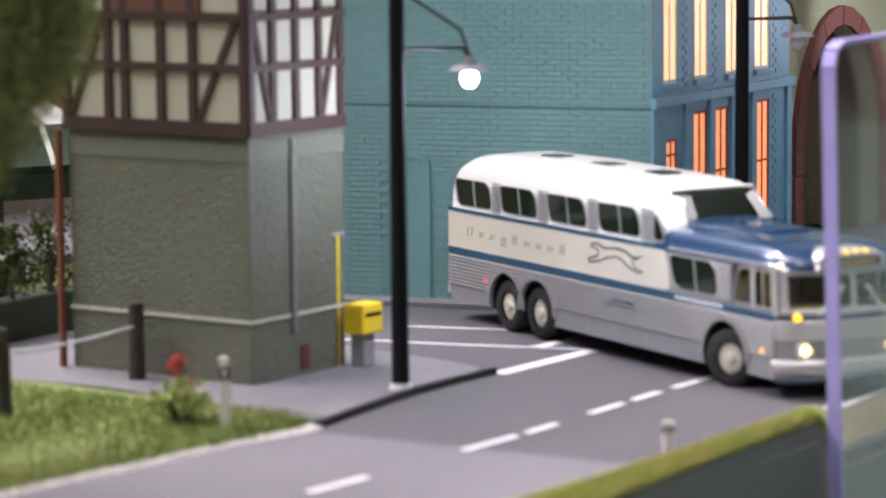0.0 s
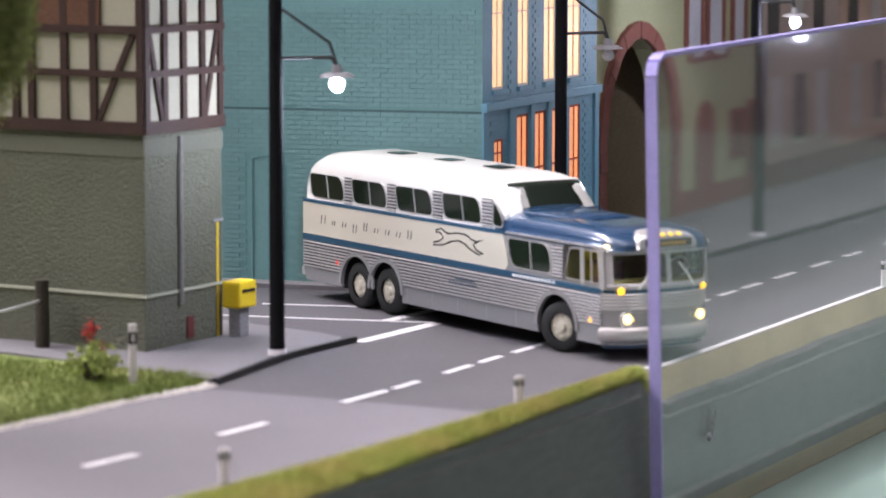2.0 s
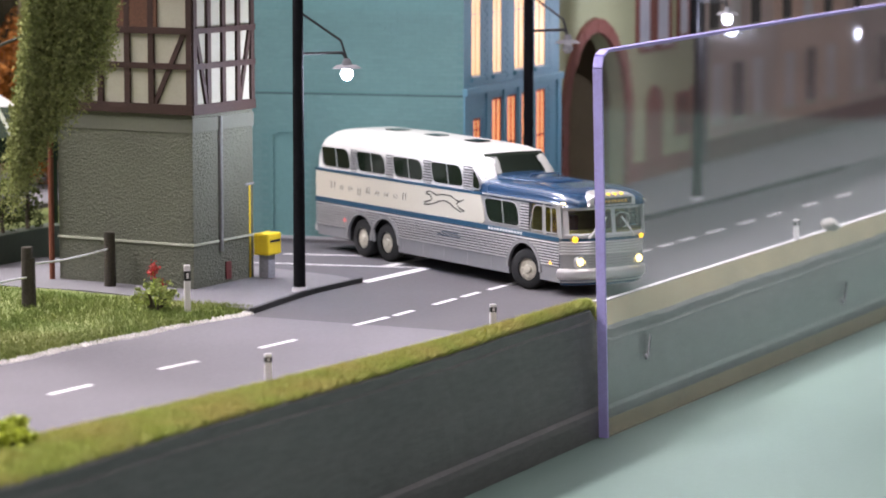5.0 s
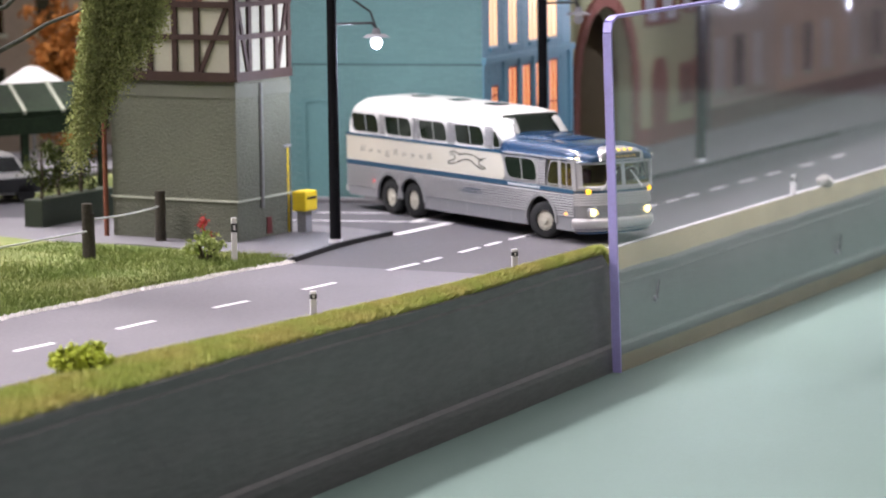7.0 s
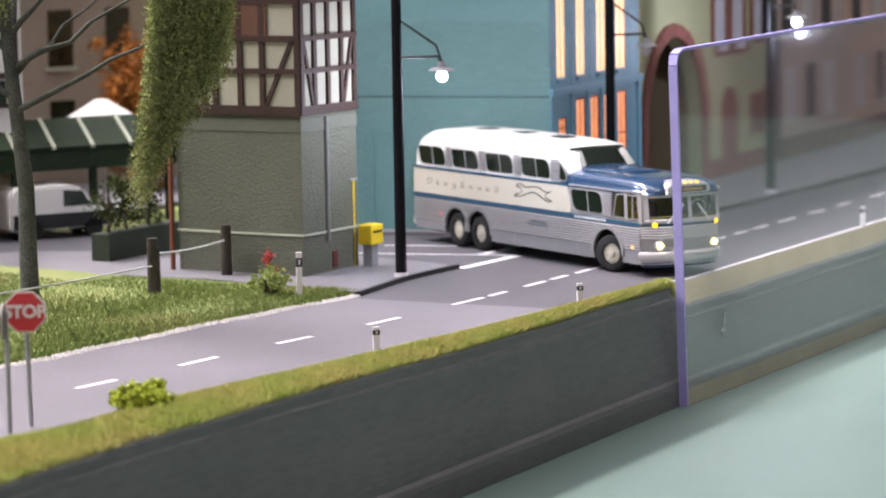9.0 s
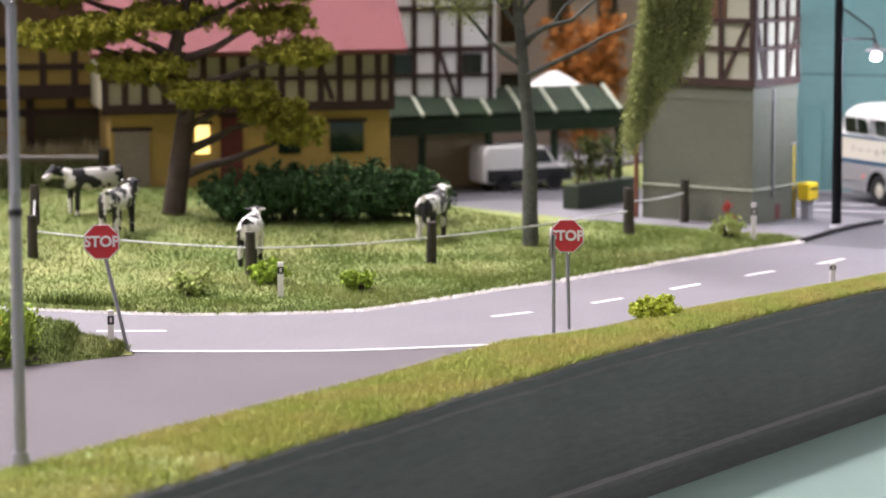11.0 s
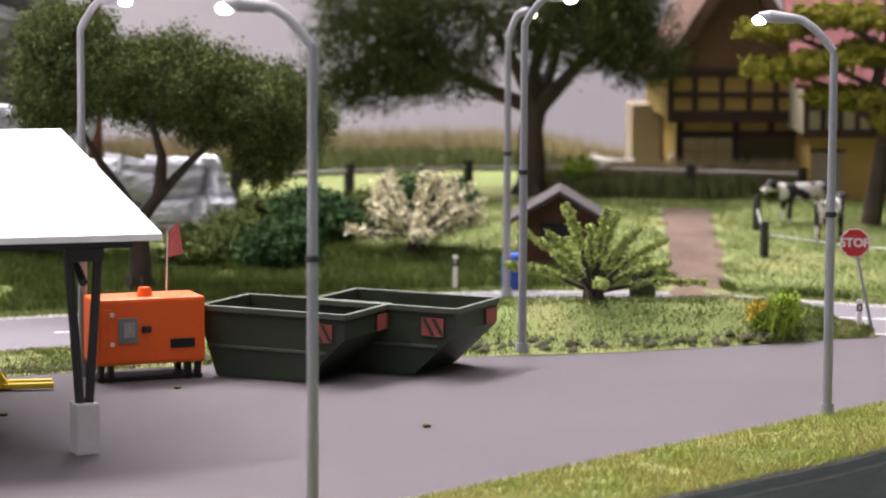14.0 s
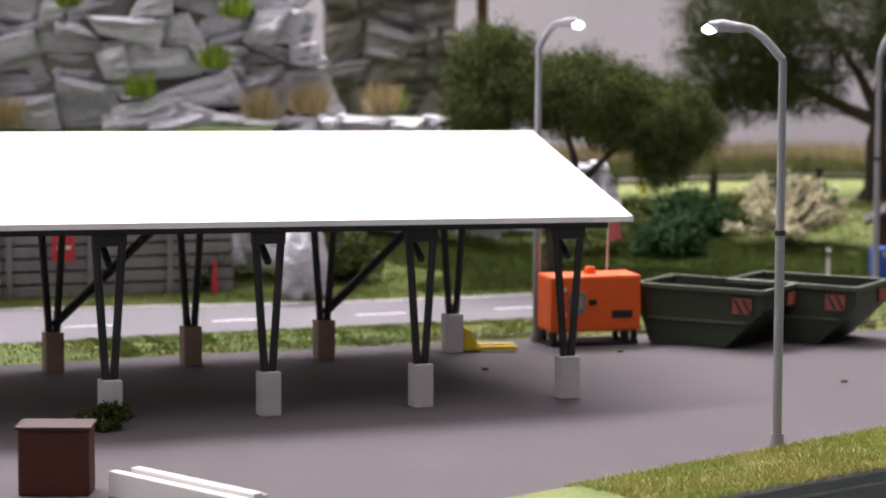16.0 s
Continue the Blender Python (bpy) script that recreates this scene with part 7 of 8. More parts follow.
blades("green_reeds", "band of olive green reeds behind the pasture", np.stack([x, y, land_np(x, y)], axis=1), 0.75, 0.045, REED_GREEN, 64, 0.2)
x = rng.uniform(-52, 4, 26000)
y = far_end(x) - 4.5 * rng.uniform(0, 1, len(x))
# the reeds go on before the barn
p, q = rng.uniform(-6.0, 3.2, 5000), rng.uniform(1.5, 2.8, 5000)
x, y = np.concatenate([x, -13.0 + 0.723 * p + 0.691 * q]), np.concatenate([y, 30.0 - 0.691 * p + 0.723 * q])
blades("dry_reeds", "tan dry reeds along the far edge", np.stack([x, y, land_np(x, y)], axis=1), 1.15, 0.04, REED_TAN, 65, 0.16)

# ---------------------------------------------------------------- signs, posts and fences
SIGN_RED = mat("sign_red", (0.52, 0.035, 0.045), 0.4, var=0.05, bump=0.0)
SIGN_WHITE = mat("sign_white", (0.75, 0.72, 0.72), 0.4, var=0.04, bump=0.0)
WEATHERED = mat("weathered_wood", (0.045, 0.038, 0.028), 0.9, var=0.35, scale=4, fine=18, bump=0.5)
WIRE = mat("pale_wire", (0.55, 0.56, 0.56), 0.5, var=0.1, bump=0.0)


def stop_sign(base, top, turn, radius=0.42):
    """A red octagon with its word, on a thin steel post that may lean."""
    ob = thing("stop_sign", "red octagonal stop sign on a thin leaning steel post", "road sign", at=base, group="stop signs")
    tip = Vector(top) - Vector(base)
    part("post", tube(new_bm(), (0, 0, 0), tip + (tip.normalized() * 0.1), 0.045, 0.045, 8), POLE_GREY, ob)
    m = Matrix.Translation(tip) @ Matrix.Rotation(radians(turn), 4, "Z") @ Matrix.Translation((0, -0.05, 0))
    octo = lambda r: [(r * math.cos(radians(22.5 + 45 * k)), r * math.sin(radians(22.5 + 45 * k))) for k in range(8)]
    plate = part("plate", slab(new_bm(), octo(radius), m, 0.03), SIGN_WHITE, ob, "white rimmed plate")
    part("face", slab(new_bm(), octo(radius * 0.93), m @ Matrix.Translation((0, -0.03, 0)), 0.01), SIGN_RED, ob, "red face")
    cu = bpy.data.curves.new("word", "FONT")
    cu.body, cu.size, cu.align_x, cu.align_y, cu.extrude = "STOP", radius * 0.78 * U, "CENTER", "CENTER", 0.006 * U
    cu.offset = 0.012 * U
    tmp = bpy.data.objects.new("word", cu)
    me = bpy.data.meshes.new_from_object(tmp)
    bpy.data.objects.remove(tmp)
    me.materials.clear()
    me.materials.append(SIGN_WHITE)
    word = new("lettering", me)
    word.parent = ob
    mm = m @ Matrix.Translation((0, -0.048, 0)) @ Matrix.Rotation(radians(90), 4, "X")
    word.matrix_basis = Matrix.Translation(mm.translation * U) @ mm.to_3x3().to_4x4()
    tagged(word, "white lettering")
    return ob


stop_sign((-22.9, 3.75, 0.05), (-22.9, 3.8, 2.25), -62)
stop_sign((-31.05, 10.35, 0.0), (-31.5, 10.7, 2.55), -50)
back_sign = thing("road_sign", "round grey back of a road sign on a thin post", "road sign", at=(-23.6, 3.75, 0.05))
part("post", tube(new_bm(), (0, 0, 0), (0, 0, 2.3), 0.05, 0.045, 8), POLE_GREY, back_sign)
part("plate", tube(new_bm(), (0.02, 0.05, 2.1), (0.0, 0.09, 2.1), 0.34, 0.34, 20), mat("dull_sign_back", (0.28, 0.26, 0.25), 0.6, var=0.2), back_sign, "dull grey plate")


def delineator(x, y, z=0.0, h=1.0):
    ob = thing("delineator", "white roadside marker post with a black band", "marker post", at=(x, y, z), group="marker posts", turn=-50)
    part("post", box(new_bm(), -0.07, 0.07, -0.05, 0.05, 0, h, 0.015), SIGN_WHITE, ob)
    part("band", box(new_bm(), -0.074, 0.074, -0.054, 0.054, h * 0.68, h * 0.88, 0.01), BLACK, ob, "black band")
    part("reflector", box(new_bm(), -0.025, 0.025, -0.06, -0.05, h * 0.73, h * 0.84), SIGN_WHITE, ob)


delineator(-12.1, 2.15, 0.0, 0.55)
delineator(-3.95, 0.95, 0.0, 0.55)
delineator(-5.35, 7.95, 0.05, 1.15)
delineator(-22.8, 12.2, 0.15, 0.9)
delineator(-32.5, 24.6, 0.1, 1.0)
delineator(-31.35, 10.6, 0.0, 1.0)
delineator(14.3, 0.2, 0.0, 0.6)
delineator(-50.2, 31.6, 0.0, 0.9)
rock = new_bm()
bmesh.ops.create_icosphere(rock, subdivisions=2, radius=0.28)
for v in rock.verts:
    v.co *= 1 + 0.3 * noise.noise(v.co * 4)
    v.co.z *= 0.7
single("rock", rock, mat("grey_rock", (0.35, 0.33, 0.31), 0.9, var=0.25, bump=0.5), "small grey rock on the dry verge", "rock", at=(17.0, 0.1, 0.16))


def fence(label, posts, h, wires, r=0.15, sag=0.06, rail=False):
    """Round posts joined by wires, or by square rails."""
    x0, y0 = posts[0]
    z0 = land_z(x0, y0)
    ob = thing("fence", label, "fence", at=(x0, y0, z0))
    tops = []
    for k, (x, y) in enumerate(posts):
        z = land_z(x, y) - z0
        lean = 0.05 * math.sin(k * 2.3 + x)
        part("post", tube(new_bm(), (x - x0, y - y0, z - 0.1), (x - x0 + lean, y - y0 + lean, z + h), r, r * 0.9, 9), WEATHERED, ob, "weathered dark wooden post")
        tops.append(Vector((x - x0, y - y0, z)))
    for a, b in zip(tops, tops[1:]):
        for w in wires:
            p, q = a + Vector((0, -0.0, w)), b + Vector((0, 0, w))
            mid = p.lerp(q, 0.5) - Vector((0, 0, sag))
            if rail:
                part("rail", tube(new_bm(), p, q, 0.065, 0.065, 6), mat("grey_rail", (0.50, 0.47, 0.45), 0.8, var=0.2), ob, "pale grey rail")
            else:
                part("wire", pipe(new_bm(), [p, p.lerp(mid, 0.6) - Vector((0, 0, sag * 0.2)), mid, mid.lerp(q, 0.4) - Vector((0, 0, sag * 0.2)), q], 0.025, 5), WIRE, ob, "thin pale wire")
    return ob


fence("pasture fence of short dark posts and one pale wire", [(-18.5, 24.0), (-22.4, 20.7), (-20.06, 15.2), (-15.2, 12.7), (-6.4, 11.5)], 1.15, (0.72,))
fence("short fence of dark posts and wire by the tower", [(-6.4, 11.56), (-2.3, 11.9)], 1.4, (1.0,))
fence("pale rail fence across the far pasture", [(-31.5, 43.5), (-26.5, 41.0), (-22.4, 39.4), (-18.3, 37.4), (-15.1, 34.4), (-12.8, 31.4), (-10.4, 28.2)], 1.2, (0.95,), r=0.2, rail=True)


# ---------------------------------------------------------------- farm animals of the toy set, as plain painted shapes
COAT_WHITE = mat("toy_white", (0.62, 0.60, 0.56), 0.6, var=0.05, bump=0.0)
PIEBALD = mat("toy_black_white", (0.012, 0.012, 0.013), 0.6, var=0.05, scale=7, bump=0.0, other=(0.62, 0.60, 0.56), mix=1.0, soft_edge=0.012)


def toy_cow(x, y, turn, material, label, s=1.0):
    bm = new_bm()
    loft(bm, [[(px_, yy * w, zz) for yy, zz in ((0, 0.72 + dz), (0.26, 0.8), (0.32, 1.05), (0.2, 1.3), (0, 1.36 + dz * 0.3), (-0.2, 1.3), (-0.32, 1.05), (-0.26, 0.8))] for px_, w, dz in ((-0.95, 0.5, 0.2), (-0.8, 0.95, 0.02), (0.0, 1.1, -0.04), (0.7, 1.0, 0.0), (0.95, 0.55, 0.15))])
    for lx in (-0.72, 0.62):
        for ly in (-0.2, 0.2):
            tube(bm, (lx, ly, 0.9), (lx + 0.02, ly, 0.0), 0.11, 0.065, 7)
    tube(bm, (0.8, 0, 1.15), (1.3, 0, 1.28), 0.2, 0.15, 8)
    tube(bm, (1.22, 0, 1.4), (1.6, 0, 1.08), 0.17, 0.1, 8)
    tube(bm, (-0.95, 0, 1.25), (-1.05, 0, 0.5), 0.04, 0.03, 5)
    for e in (-1, 1):
        tube(bm, (1.2, e * 0.1, 1.42), (1.16, e * 0.3, 1.45), 0.06, 0.02, 5)
    for v in bm.verts:
        v.co *= s
    return single("toy_cow", bm, material, label, "toy cow", at=(x, y, land_z(x, y)), turn=turn, group="toy cows")


toy_cow(-18.6, 16.3, 30, PIEBALD, "black and white toy cow behind a fence post", 0.95)
toy_cow(-18.0, 21.4, 20, PIEBALD, "black and white toy cow on the pasture")
toy_cow(-15.6, 24.3, 160, PIEBALD, "black and white toy cow near the fence")
toy_cow(-11.4, 15.2, 20, PIEBALD, "black and white toy cow beside the hedge")
toy_cow(-9.6, 33.0, 140, COAT_WHITE, "white toy cow at the rail fence")
toy_cow(-12.3, 35.4, 100, COAT_WHITE, "pale toy calf at the rail fence", 0.8)

# ---------------------------------------------------------------- shed, barrels, mound and small pieces of the meadow
zs = land_z(-27, 25)
shed = thing("shed", "small brown timber shed with a dark pitched roof", "shed", at=(-27.1, 25.2, zs - 0.1), turn=-49)
E0, A0 = 1.55, 2.32
part("wall", slab(new_bm(), [(-1.3, 0), (1.3, 0), (1.3, E0), (0, A0 - 0.1), (-1.3, E0)], Matrix.Translation((0, 1.9, 0)), 1.9), BROWN, shed, "dark brown boarded wall")
for k in range(9):
    part("board", box(new_bm(), -1.28 + 0.285 * k, -1.03 + 0.285 * k, -0.05, 0, 0.0, E0 - 0.05 + 0.6 * max(0, 1 - abs(-1.15 + 0.285 * k) / 1.3)), BROWN, shed)
for s in (-1, 1):
    part("roof_slope", slab(new_bm(), [(s * 1.75, E0 - 0.28), (0, A0), (0, A0 + 0.14), (s * 1.8, E0 - 0.16)], Matrix.Translation((0, 2.3, 0)), 2.9), mat("dark_roof_felt", (0.06, 0.05, 0.05), 0.85, var=0.25), shed, "dark roof felt")
# Solid black plate on the boards paints the doorway's unlit inside.
part("doorway_plate", slab(new_bm(), [(-0.6, 0.6), (0.6, 0.6), (0.6, 1.4), (-0.6, 1.4)], Matrix.Translation((0, -0.05, 0)), 0.02), BLACK, shed, "black plate for the unlit inside of the doorway")


def barrel(x, y, z, material, label, h=1.0, r=0.36):
    ob = thing("barrel", label, "barrel", at=(x, y, z))
    bm = new_bm()
    prof = ((r * 0.9, 0), (r, h * 0.15), (r * 1.02, h * 0.5), (r, h * 0.85), (r * 0.9, h))
    rings = [[bm.verts.new((rr * math.cos(2 * math.pi * k / 16), rr * math.sin(2 * math.pi * k / 16), zz)) for k in range(16)] for rr, zz in prof]
    for p, q in zip(rings, rings[1:]):
        for k in range(16):
            bm.faces.new((p[k], p[(k + 1) % 16], q[(k + 1) % 16], q[k])).smooth = True
    bm.faces.new(rings[-1])
    part("drum", bm, material, ob)
    for zz in (0.3, 0.68):
        part("hoop", tube(new_bm(), (0, 0, h * zz), (0, 0, h * zz + 0.05), r * 1.05, r * 1.05, 16), material, ob)


barrel(-31.1, 23.5, 0.05, mat("blue_plastic", (0.02, 0.07, 0.32), 0.4, var=0.1), "blue plastic barrel by the roadside", 1.1)
barrel(-34.4, 15.7, 0.7, SKIP_GREEN, "dark green barrel on the island", 1.0)
fig = new_bm()
loft(fig, [[(r_ * math.cos(a) * 1.2, r_ * math.sin(a) * 0.8, z_) for a in np.linspace(0, 2 * math.pi, 9)[:-1]] for r_, z_ in ((0.16, 0), (0.17, 0.8), (0.24, 0.95), (0.27, 1.4), (0.1, 1.5), (0.13, 1.6), (0.11, 1.78), (0.02, 1.82))])
single("toy_figurine", fig, mat("toy_yellow", (0.62, 0.62, 0.03), 0.5, var=0.1, bump=0.0), "small yellow painted toy figurine on the slope", "figurine", at=(-22.7, 43.0, land_z(-22.7, 43.0)))
rng = np.random.default_rng(70)
for x, y in ((-49.9, 9.0), (-55.66, 16.75), (-50.37, 16.85)):
    bm = new_bm()
    bmesh.ops.create_icosphere(bm, subdivisions=1, radius=0.11)
    for v in bm.verts:
        v.co *= 1 + 0.4 * noise.noise(v.co * 9 + Vector((x, y, 0)))
        v.co.z *= 0.45
    single("crumb", bm, LEAF_OLIVE, "green crumb of scatter lying on the asphalt", "crumb", at=(x, y, 0.04), group="crumbs on the asphalt")
van = thing("van", "white delivery van parked behind the tower", "van", at=(3.2, 23.0, 0.0), turn=-33)
van.scale = (0.8, 0.8, 0.8)
bm = new_bm()
slab(bm, [(0, 0.35), (4.2, 0.35), (4.25, 0.9), (3.4, 1.15), (2.9, 1.85), (2.4, 2.0), (0.1, 1.95), (0, 1.7)], Matrix.Translation((0, 0.9, 0)), 1.8)
bmesh.ops.bevel(bm, geom=bm.edges[:], offset=0.1, segments=2, affect="EDGES")
part("body", bm, PLASTER, van, "white bodywork")
part("lower_body", slab(new_bm(), [(0.1, 0.4), (4.1, 0.4), (4.1, 0.95), (0.1, 0.95)], Matrix.Translation((0, -0.9, 0)), 0.02), BLACK, van, "dark lower body")
part("windscreen", slab(new_bm(), [(2.1, 1.2), (3.2, 1.2), (2.85, 1.75), (2.1, 1.8)], Matrix.Translation((0, -0.9, 0)), 0.02), WINDOW_DARK, van)
for x in (0.9, 3.3):
    for y in (-0.8, 0.8):
        part("wheel", tube(new_bm(), (x, y - 0.12, 0.36), (x, y + 0.12, 0.36), 0.36, 0.36, 16), RUBBER, van)

# ---------------------------------------------------------------- boarded wall and rock cliff behind the road's far end
BOARD = mat("grey_board", (0.20, 0.195, 0.19), 0.85, var=0.3, scale=3, fine=14, bump=0.4)
for k, ((xa, ya), (xb, yb)) in enumerate((((-72.0, 42.2), (-66, 40.0)), ((-66, 40.0), (-57.8, 37.0)), ((-57.8, 37.0), (-50.9, 34.0)))):
    d = Vector((xb - xa, yb - ya))
    L = d.length
    wall = thing("boarded_wall", "retaining wall of dark grey horizontal boards", "retaining wall", at=(xa, ya, 0.0), turn=math.degrees(math.atan2(d.y, d.x)), group="boarded walls")
    part("backing", box(new_bm(), 0, L - 0.02, 0.05, 0.4, -0.3, 3.2), BLACK, wall)
    for j in range(8):
        part("board", box(new_bm(), 0.0, L - 0.03, -0.06 + 0.015 * (j % 2), 0.045, -0.2 + 0.42 * j, 0.14 + 0.42 * j, 0.02), BOARD, wall, "dark grey board")
    for x in np.arange(0.2, L, 2.6):
        part("post", box(new_bm(), x - 0.09, x + 0.09, -0.16, -0.06, -0.3, 3.25, 0.02), BOARD, wall)
plaque = thing("plaque", "small red notice board with white bars", "sign", at=(-56.12, 36.06, 1.35), turn=-23.5)
part("plate", box(new_bm(), -0.36, 0.36, -0.06, 0, 0, 0.85, 0.02), SIGN_RED, plaque)
part("bar", box(new_bm(), -0.22, 0.24, -0.08, -0.06, 0.4, 0.5), SIGN_WHITE, plaque, "white bar in place of writing")
stake = thing("marker_stake", "small red stake by the boarded wall", "stake", at=(-51.7, 33.95, 0.05))
part("stem", tube(new_bm(), (0, 0, 0), (0, 0, 1.2), 0.12, 0.05, 8), SIGN_RED, stake)

ROCK_PALE = mat("pale_rock", (0.82, 0.82, 0.88), 0.85, var=0.25, scale=2.5, fine=3.0, bump=1.0, strata=6.0, other=(0.60, 0.60, 0.66), mix=0.6)
ROCK_GREY = mat("grey_rock_face", (0.24, 0.24, 0.25), 0.9, var=0.3, scale=2.5, fine=10, bump=0.9, other=(0.20, 0.18, 0.14), mix=0.7)
TUFT_TAN = mat("tan_tuft", (0.45, 0.36, 0.20), 0.9, var=0.2, bump=0.0, island=0.3)


def stone(bm, corners, depth, seed, layers=7):
    """A squared rock: its front face is built of a small grid, broken into level ledges."""
    rng = np.random.default_rng(seed)
    a, b, c, d = (Vector(p) for p in corners)
    n, m = 5, layers
    grid = []
    ledge = rng.uniform(-0.14, 0.10, m + 1)
    for j in range(m + 1):
        row = []
        for i in range(n + 1):
            u, v = i / n, j / m
            p = a.lerp(b, u).lerp(d.lerp(c, u), v)
            rim = i in (0, n) or j in (0, m)
            y = 0.13 if rim else ledge[j] + rng.uniform(-0.06, 0.06)
            jit = Vector((rng.uniform(-0.07, 0.07), 0, rng.uniform(-0.05, 0.05))) if not rim else Vector((rng.uniform(-0.03, 0.03), 0, rng.uniform(-0.03, 0.03)))
            row.append(bm.verts.new(p + jit + Vector((0, y, 0))))
        grid.append(row)
    for j in range(m):
        for i in range(n):
            bm.faces.new((grid[j][i], grid[j][i + 1], grid[j + 1][i + 1], grid[j + 1][i]))
    ring = [grid[0][i] for i in range(n + 1)] + [grid[j][n] for j in range(1, m + 1)] + [grid[m][i] for i in range(n - 1, -1, -1)] + [grid[j][0] for j in range(m - 1, 0, -1)]
    back = [bm.verts.new(v.co + Vector((0, depth, 0))) for v in ring]
    for k in range(len(ring)):
        bm.faces.new((ring[k], back[k], back[(k + 1) % len(ring)], ring[(k + 1) % len(ring)]))
    return bm


def cliff(label, a, b, z0, z1, course, width, material, seed, slope=0.0, lean=0.12, first=0.0, dark=None):
    """A face of uneven rocks in rough courses from a to b; it leans back as it climbs."""
    rng = np.random.default_rng(seed)
    d = Vector((b[0] - a[0], b[1] - a[1]))
    L = d.length
    ob = thing("rock_cliff", label, "cliff", at=(*a, z0), turn=math.degrees(math.atan2(d.y, d.x)))
    zs = [0.0]
    while zs[-1] < z1 - z0:
        zs.append(zs[-1] + course * rng.uniform(0.55, 1.7))
    wave = lambda x, j: zs[j] + (0.3 * math.sin(x * 0.45 + j * 2.4) + 0.14 * math.sin(x * 1.7 + j * 5) if 0 < j < len(zs) - 1 else 0.0) * course
    k = 0
    for j in range(len(zs) - 1):
        x = first
        end = L - slope * zs[j]
        while x < end - 0.3:
            w = min(width * rng.uniform(0.5, 2.1), end - x)
            g = 0.02
            t1, t0 = rng.uniform(-0.6, 0.6), (t1 if x > first else 0.0)
            sw, sh = rng.uniform(-0.35, 0.35), rng.uniform(-0.3, 0.1)
            step = rng.uniform(-0.6, 0.6) + lean * zs[j]
            co = [(x + g, 0, wave(x, j) + g), (x + w - g, 0, wave(x + w, j) + g), (x + w - g + t1, lean, wave(x + w, j + 1) - g), (x + g + t0, lean, wave(x, j + 1) - g)]
            tw, cx, cz = rng.uniform(-0.24, 0.24), x + w / 2, (zs[j] + zs[j + 1]) / 2
            co = [(cx + 1.03 * (p[0] - cx) - tw * (p[2] - cz), p[1], cz + 1.03 * (p[2] - cz) + tw * (p[0] - cx)) for p in co]
            bm = stone(new_bm(), [(p[0], p[1] + step + sw * (i in (1, 2)) + sh * (i > 1), p[2]) for i, p in enumerate(co)], 0.9, seed * 1000 + k)
            part("stone", bm, material, ob)
            x += w
            k += 1
    bm = new_bm()
    h = zs[-1]
    v = [bm.verts.new(p) for p in ((first, 0.55, 0), (L - 0.2, 0.55, 0), (L - 0.2 - slope * h, 0.55 + lean * h, h - 0.2), (first, 0.55 + lean * h, h - 0.2))]
    bm.faces.new(v)
    bm.faces.new([bm.verts.new(p.co + Vector((0, 1.5, 0))) for p in v][::-1])
    part("core", bm, dark or ROCK_GREY, ob, "dark rock behind the joints")
    return ob


def tufts(name, label, spots, size, height, material, seed, category="tuft"):
    for k, (x, y, z) in enumerate(spots):
        rng = np.random.default_rng(seed + k)
        n = 260
        ob = thing(name, label, category, at=(x, y, z))
        base = rng.normal(size=(n, 3)) * np.array((size * 0.4, size * 0.4, 0.02))
        h = height * rng.uniform(0.5, 1.2, n)
        tip = base * 1.7 + np.stack([np.zeros(n), np.zeros(n), h], axis=1)
        side = rng.normal(size=(n, 3)) * 0.03
        blade = new("tussock", cloud_mesh("blades", np.stack([base - side, base + side, tip], axis=1).reshape(-1, 3), 3, material))
        blade.parent = ob


CA, CB = Vector((-66.0, 57.2)), Vector((-40.3, 39.4))
cliff("tall cliff of pale grey layered rocks with green tufts", CA, CB, 3.2, 12.0, 0.85, 1.4, ROCK_PALE, 5, slope=0.45, lean=0.1)
cliff("low wall of upright grey rocks above the road", (-49.0, 44.1), (-38.2, 34.8), 1.2, 5.0, 1.1, 1.2, ROCK_PALE, 9, slope=0.0, lean=0.03)
cliff("dark grey cliff behind a green slope", (-30.0, 54.7), (-25.1, 50.8), 0.9, 12.0, 0.9, 1.2, ROCK_GREY, 13, slope=0.1, lean=0.08)
cliff("rock outcrop of pale stones beside the boarded wall", (-51.0, 35.8), (-46.5, 32.6), 0.8, 3.6, 1.2, 1.4, ROCK_PALE, 17, slope=0.7, lean=0.25)
cliff("low outcrop of pale rocks on the slope behind the tree", (-37.5, 37.4), (-30.2, 36.6), 0.8, 2.6, 0.9, 1.0, ROCK_PALE, 21, slope=0.3, lean=0.3)
boulder = new_bm()
bmesh.ops.create_icosphere(boulder, subdivisions=4, radius=1.0)
for v in boulder.verts:
    k = 1 + 0.22 * noise.noise(v.co * 1.6) + 0.12 * noise.noise(v.co * 4 + Vector((3, 1, 2)))
    v.co = Vector((0.85 * v.co.x * k, 0.8 * v.co.y * k, 1.35 * v.co.z * k + 0.06 * math.floor(3 * v.co.z)))
single("boulder", boulder, ROCK_PALE, "large pale boulder beside the boarded wall", "rock", at=(-49.7, 31.9, land_z(-49.7, 31.9) + 0.95))
bm = new_bm()
rows = []
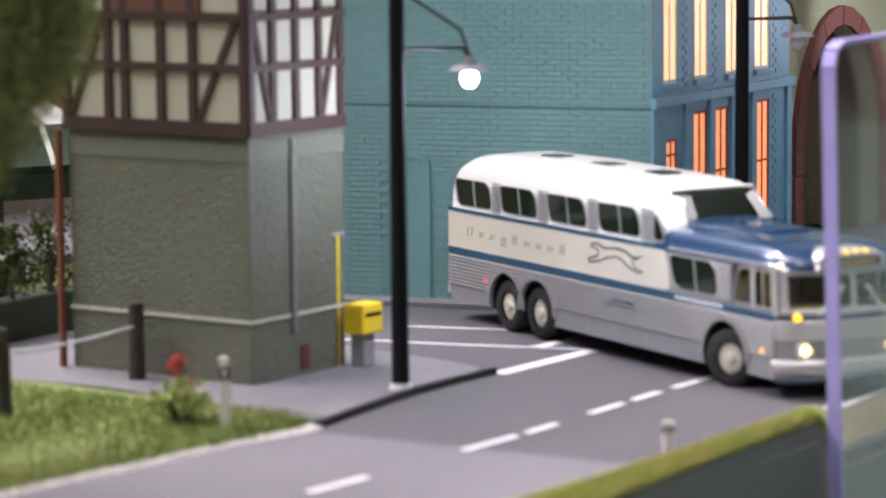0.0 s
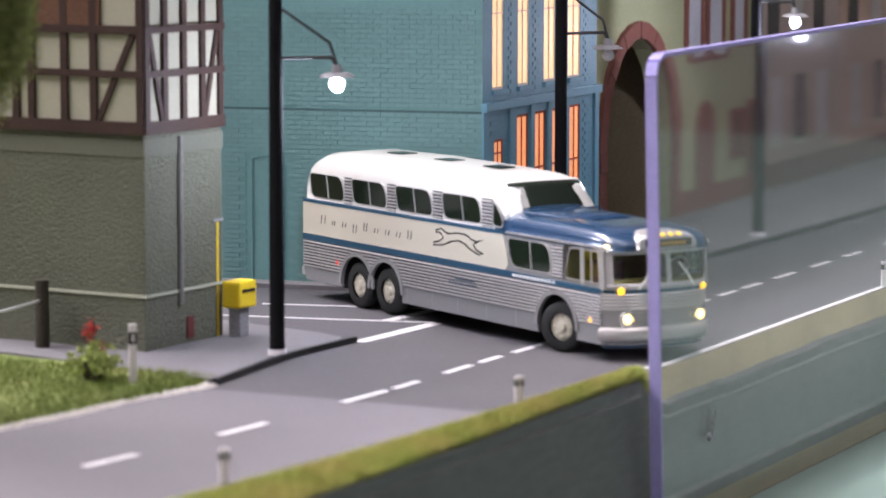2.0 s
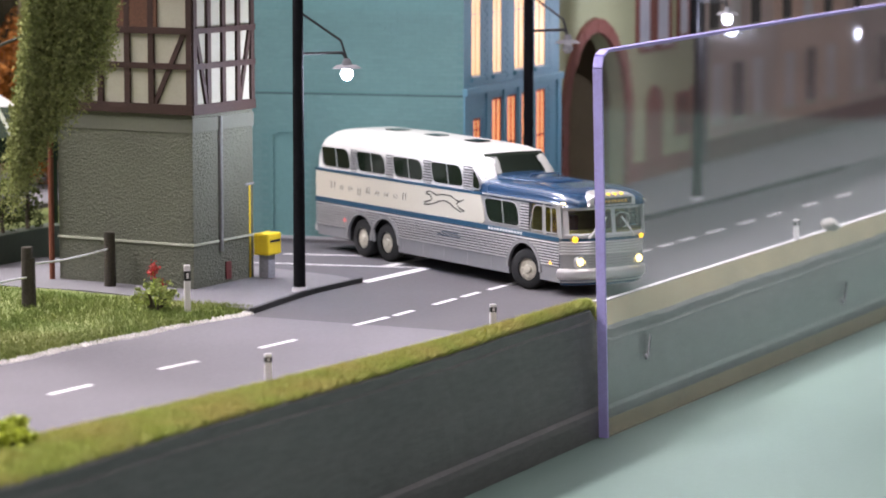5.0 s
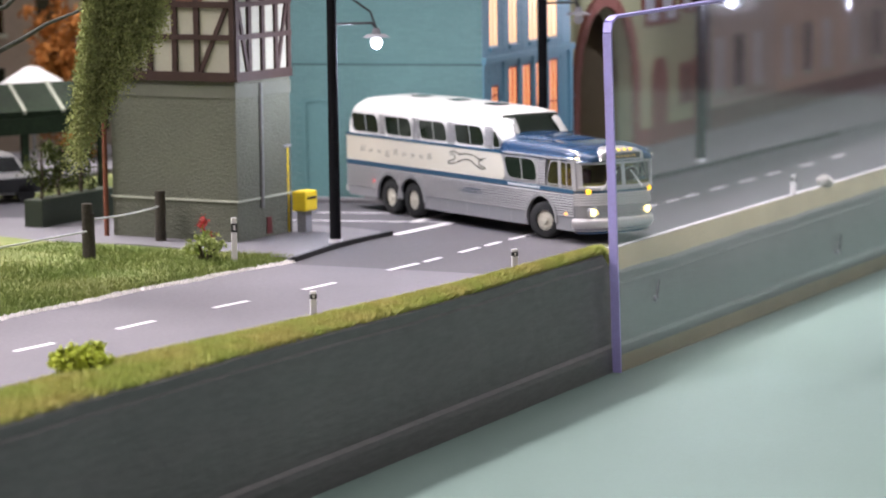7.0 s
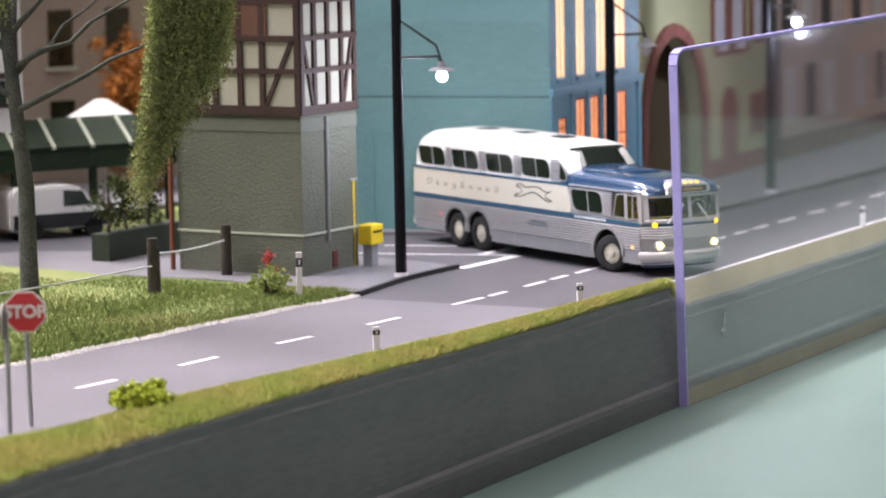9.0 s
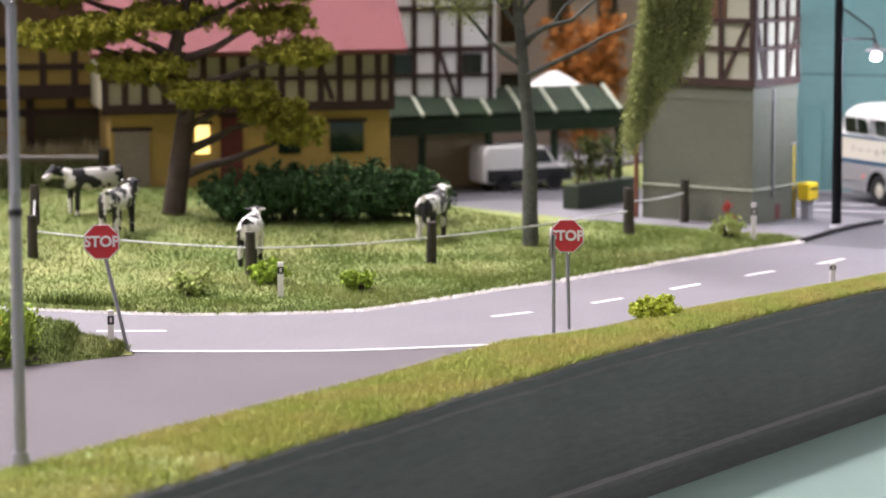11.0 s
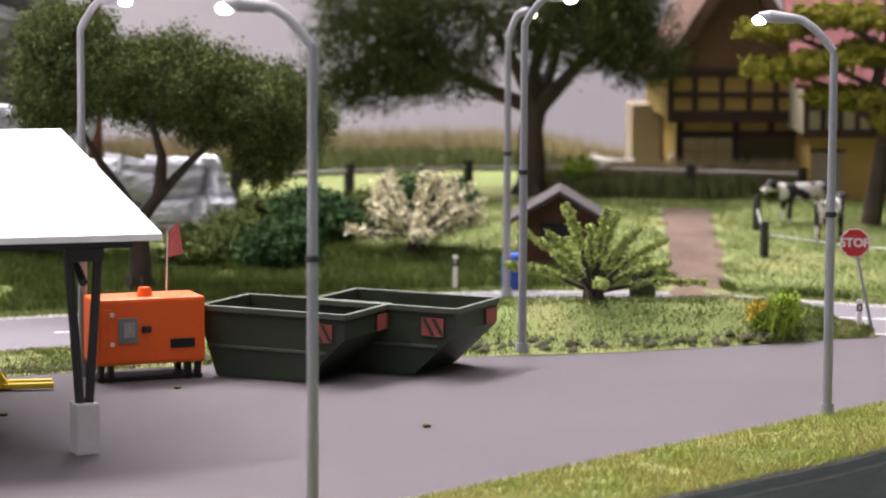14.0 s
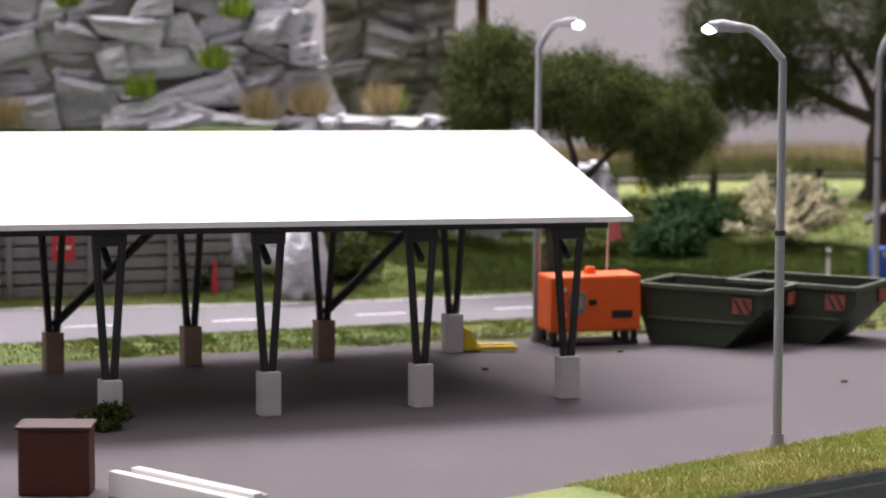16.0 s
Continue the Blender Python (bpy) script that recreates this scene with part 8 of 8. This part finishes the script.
for i, x in enumerate(np.linspace(-72, -37, 30)):
    yw = np.interp(x, [-72, -66, -57.8, -50.7, -44, -38.3, -33, -20], [43.0, 40.8, 38.0, 35.1, 40.2, 35.6, 41.0, 45.0])
    yc = np.interp(x, [-72, -66, -41, -31.5, -20], [61, 57.4, 41.5, 56.0, 49.0]) + 0.6
    zw = np.interp(x, [-72, -51, -47, -38.3, -33, -20], [3.15, 3.1, 4.9, 5.2, 2.6, 2.4])
    zc = np.interp(x, [-72, -41, -36, -20], [4.9, 5.0, 4.9, 4.2])
    rows.append([bm.verts.new((x, yw + (yc - yw) * t, zw + (zc - zw) * t + 0.2 * noise.noise((x * 0.6, t * 4, 2)))) for t in np.linspace(0, 1, 10)])
for r, s in zip(rows, rows[1:]):
    for k in range(9):
        bm.faces.new((r[k], s[k], s[k + 1], r[k + 1])).smooth = True
setting("terrace", bm, mat("moss_ground", (0.075, 0.11, 0.03), 0.95, var=0.4, scale=2, fine=9, bump=0.8), "grassy terrace above the boarded wall", "terrace")
tufts("grass_tuft", "tan dry grass tuft on the rocks", [(-51.6, 46.0, 5.0), (-44.2, 41.0, 5.2), (-42.8, 40.0, 5.4), (-40.6, 38.6, 5.4), (-55.5, 48.4, 4.6), (-53.0, 46.4, 4.8)], 0.6, 1.1, TUFT_TAN, 80)
tufts("grass_tuft", "green grass tuft on the rocks", [(-45.2, 42.5, 7.0), (-44.6, 41.9, 8.8), (-49.5, 45.3, 9.2), (-42.3, 40.6, 5.5), (-47.5, 43.7, 6.0), (-39.4, 39.6, 5.4), (-56.3, 49.2, 4.6), (-58.1, 50.4, 4.6)], 0.45, 0.8, LEAF_BRIGHT, 95)
pole = thing("brown_pole", "tall brown wooden pole before the dark cliff", "pole", at=(-25.5, 49.8, 1.0))
part("shaft", tube(new_bm(), (0, 0, 0), (0, 0, 9.4), 0.26, 0.24, 10), BROWN, pole)
part("cross_beam", box(new_bm(), -4.5, 0.6, -0.25, 0.25, 8.1, 8.6, 0.03), BROWN, pole)
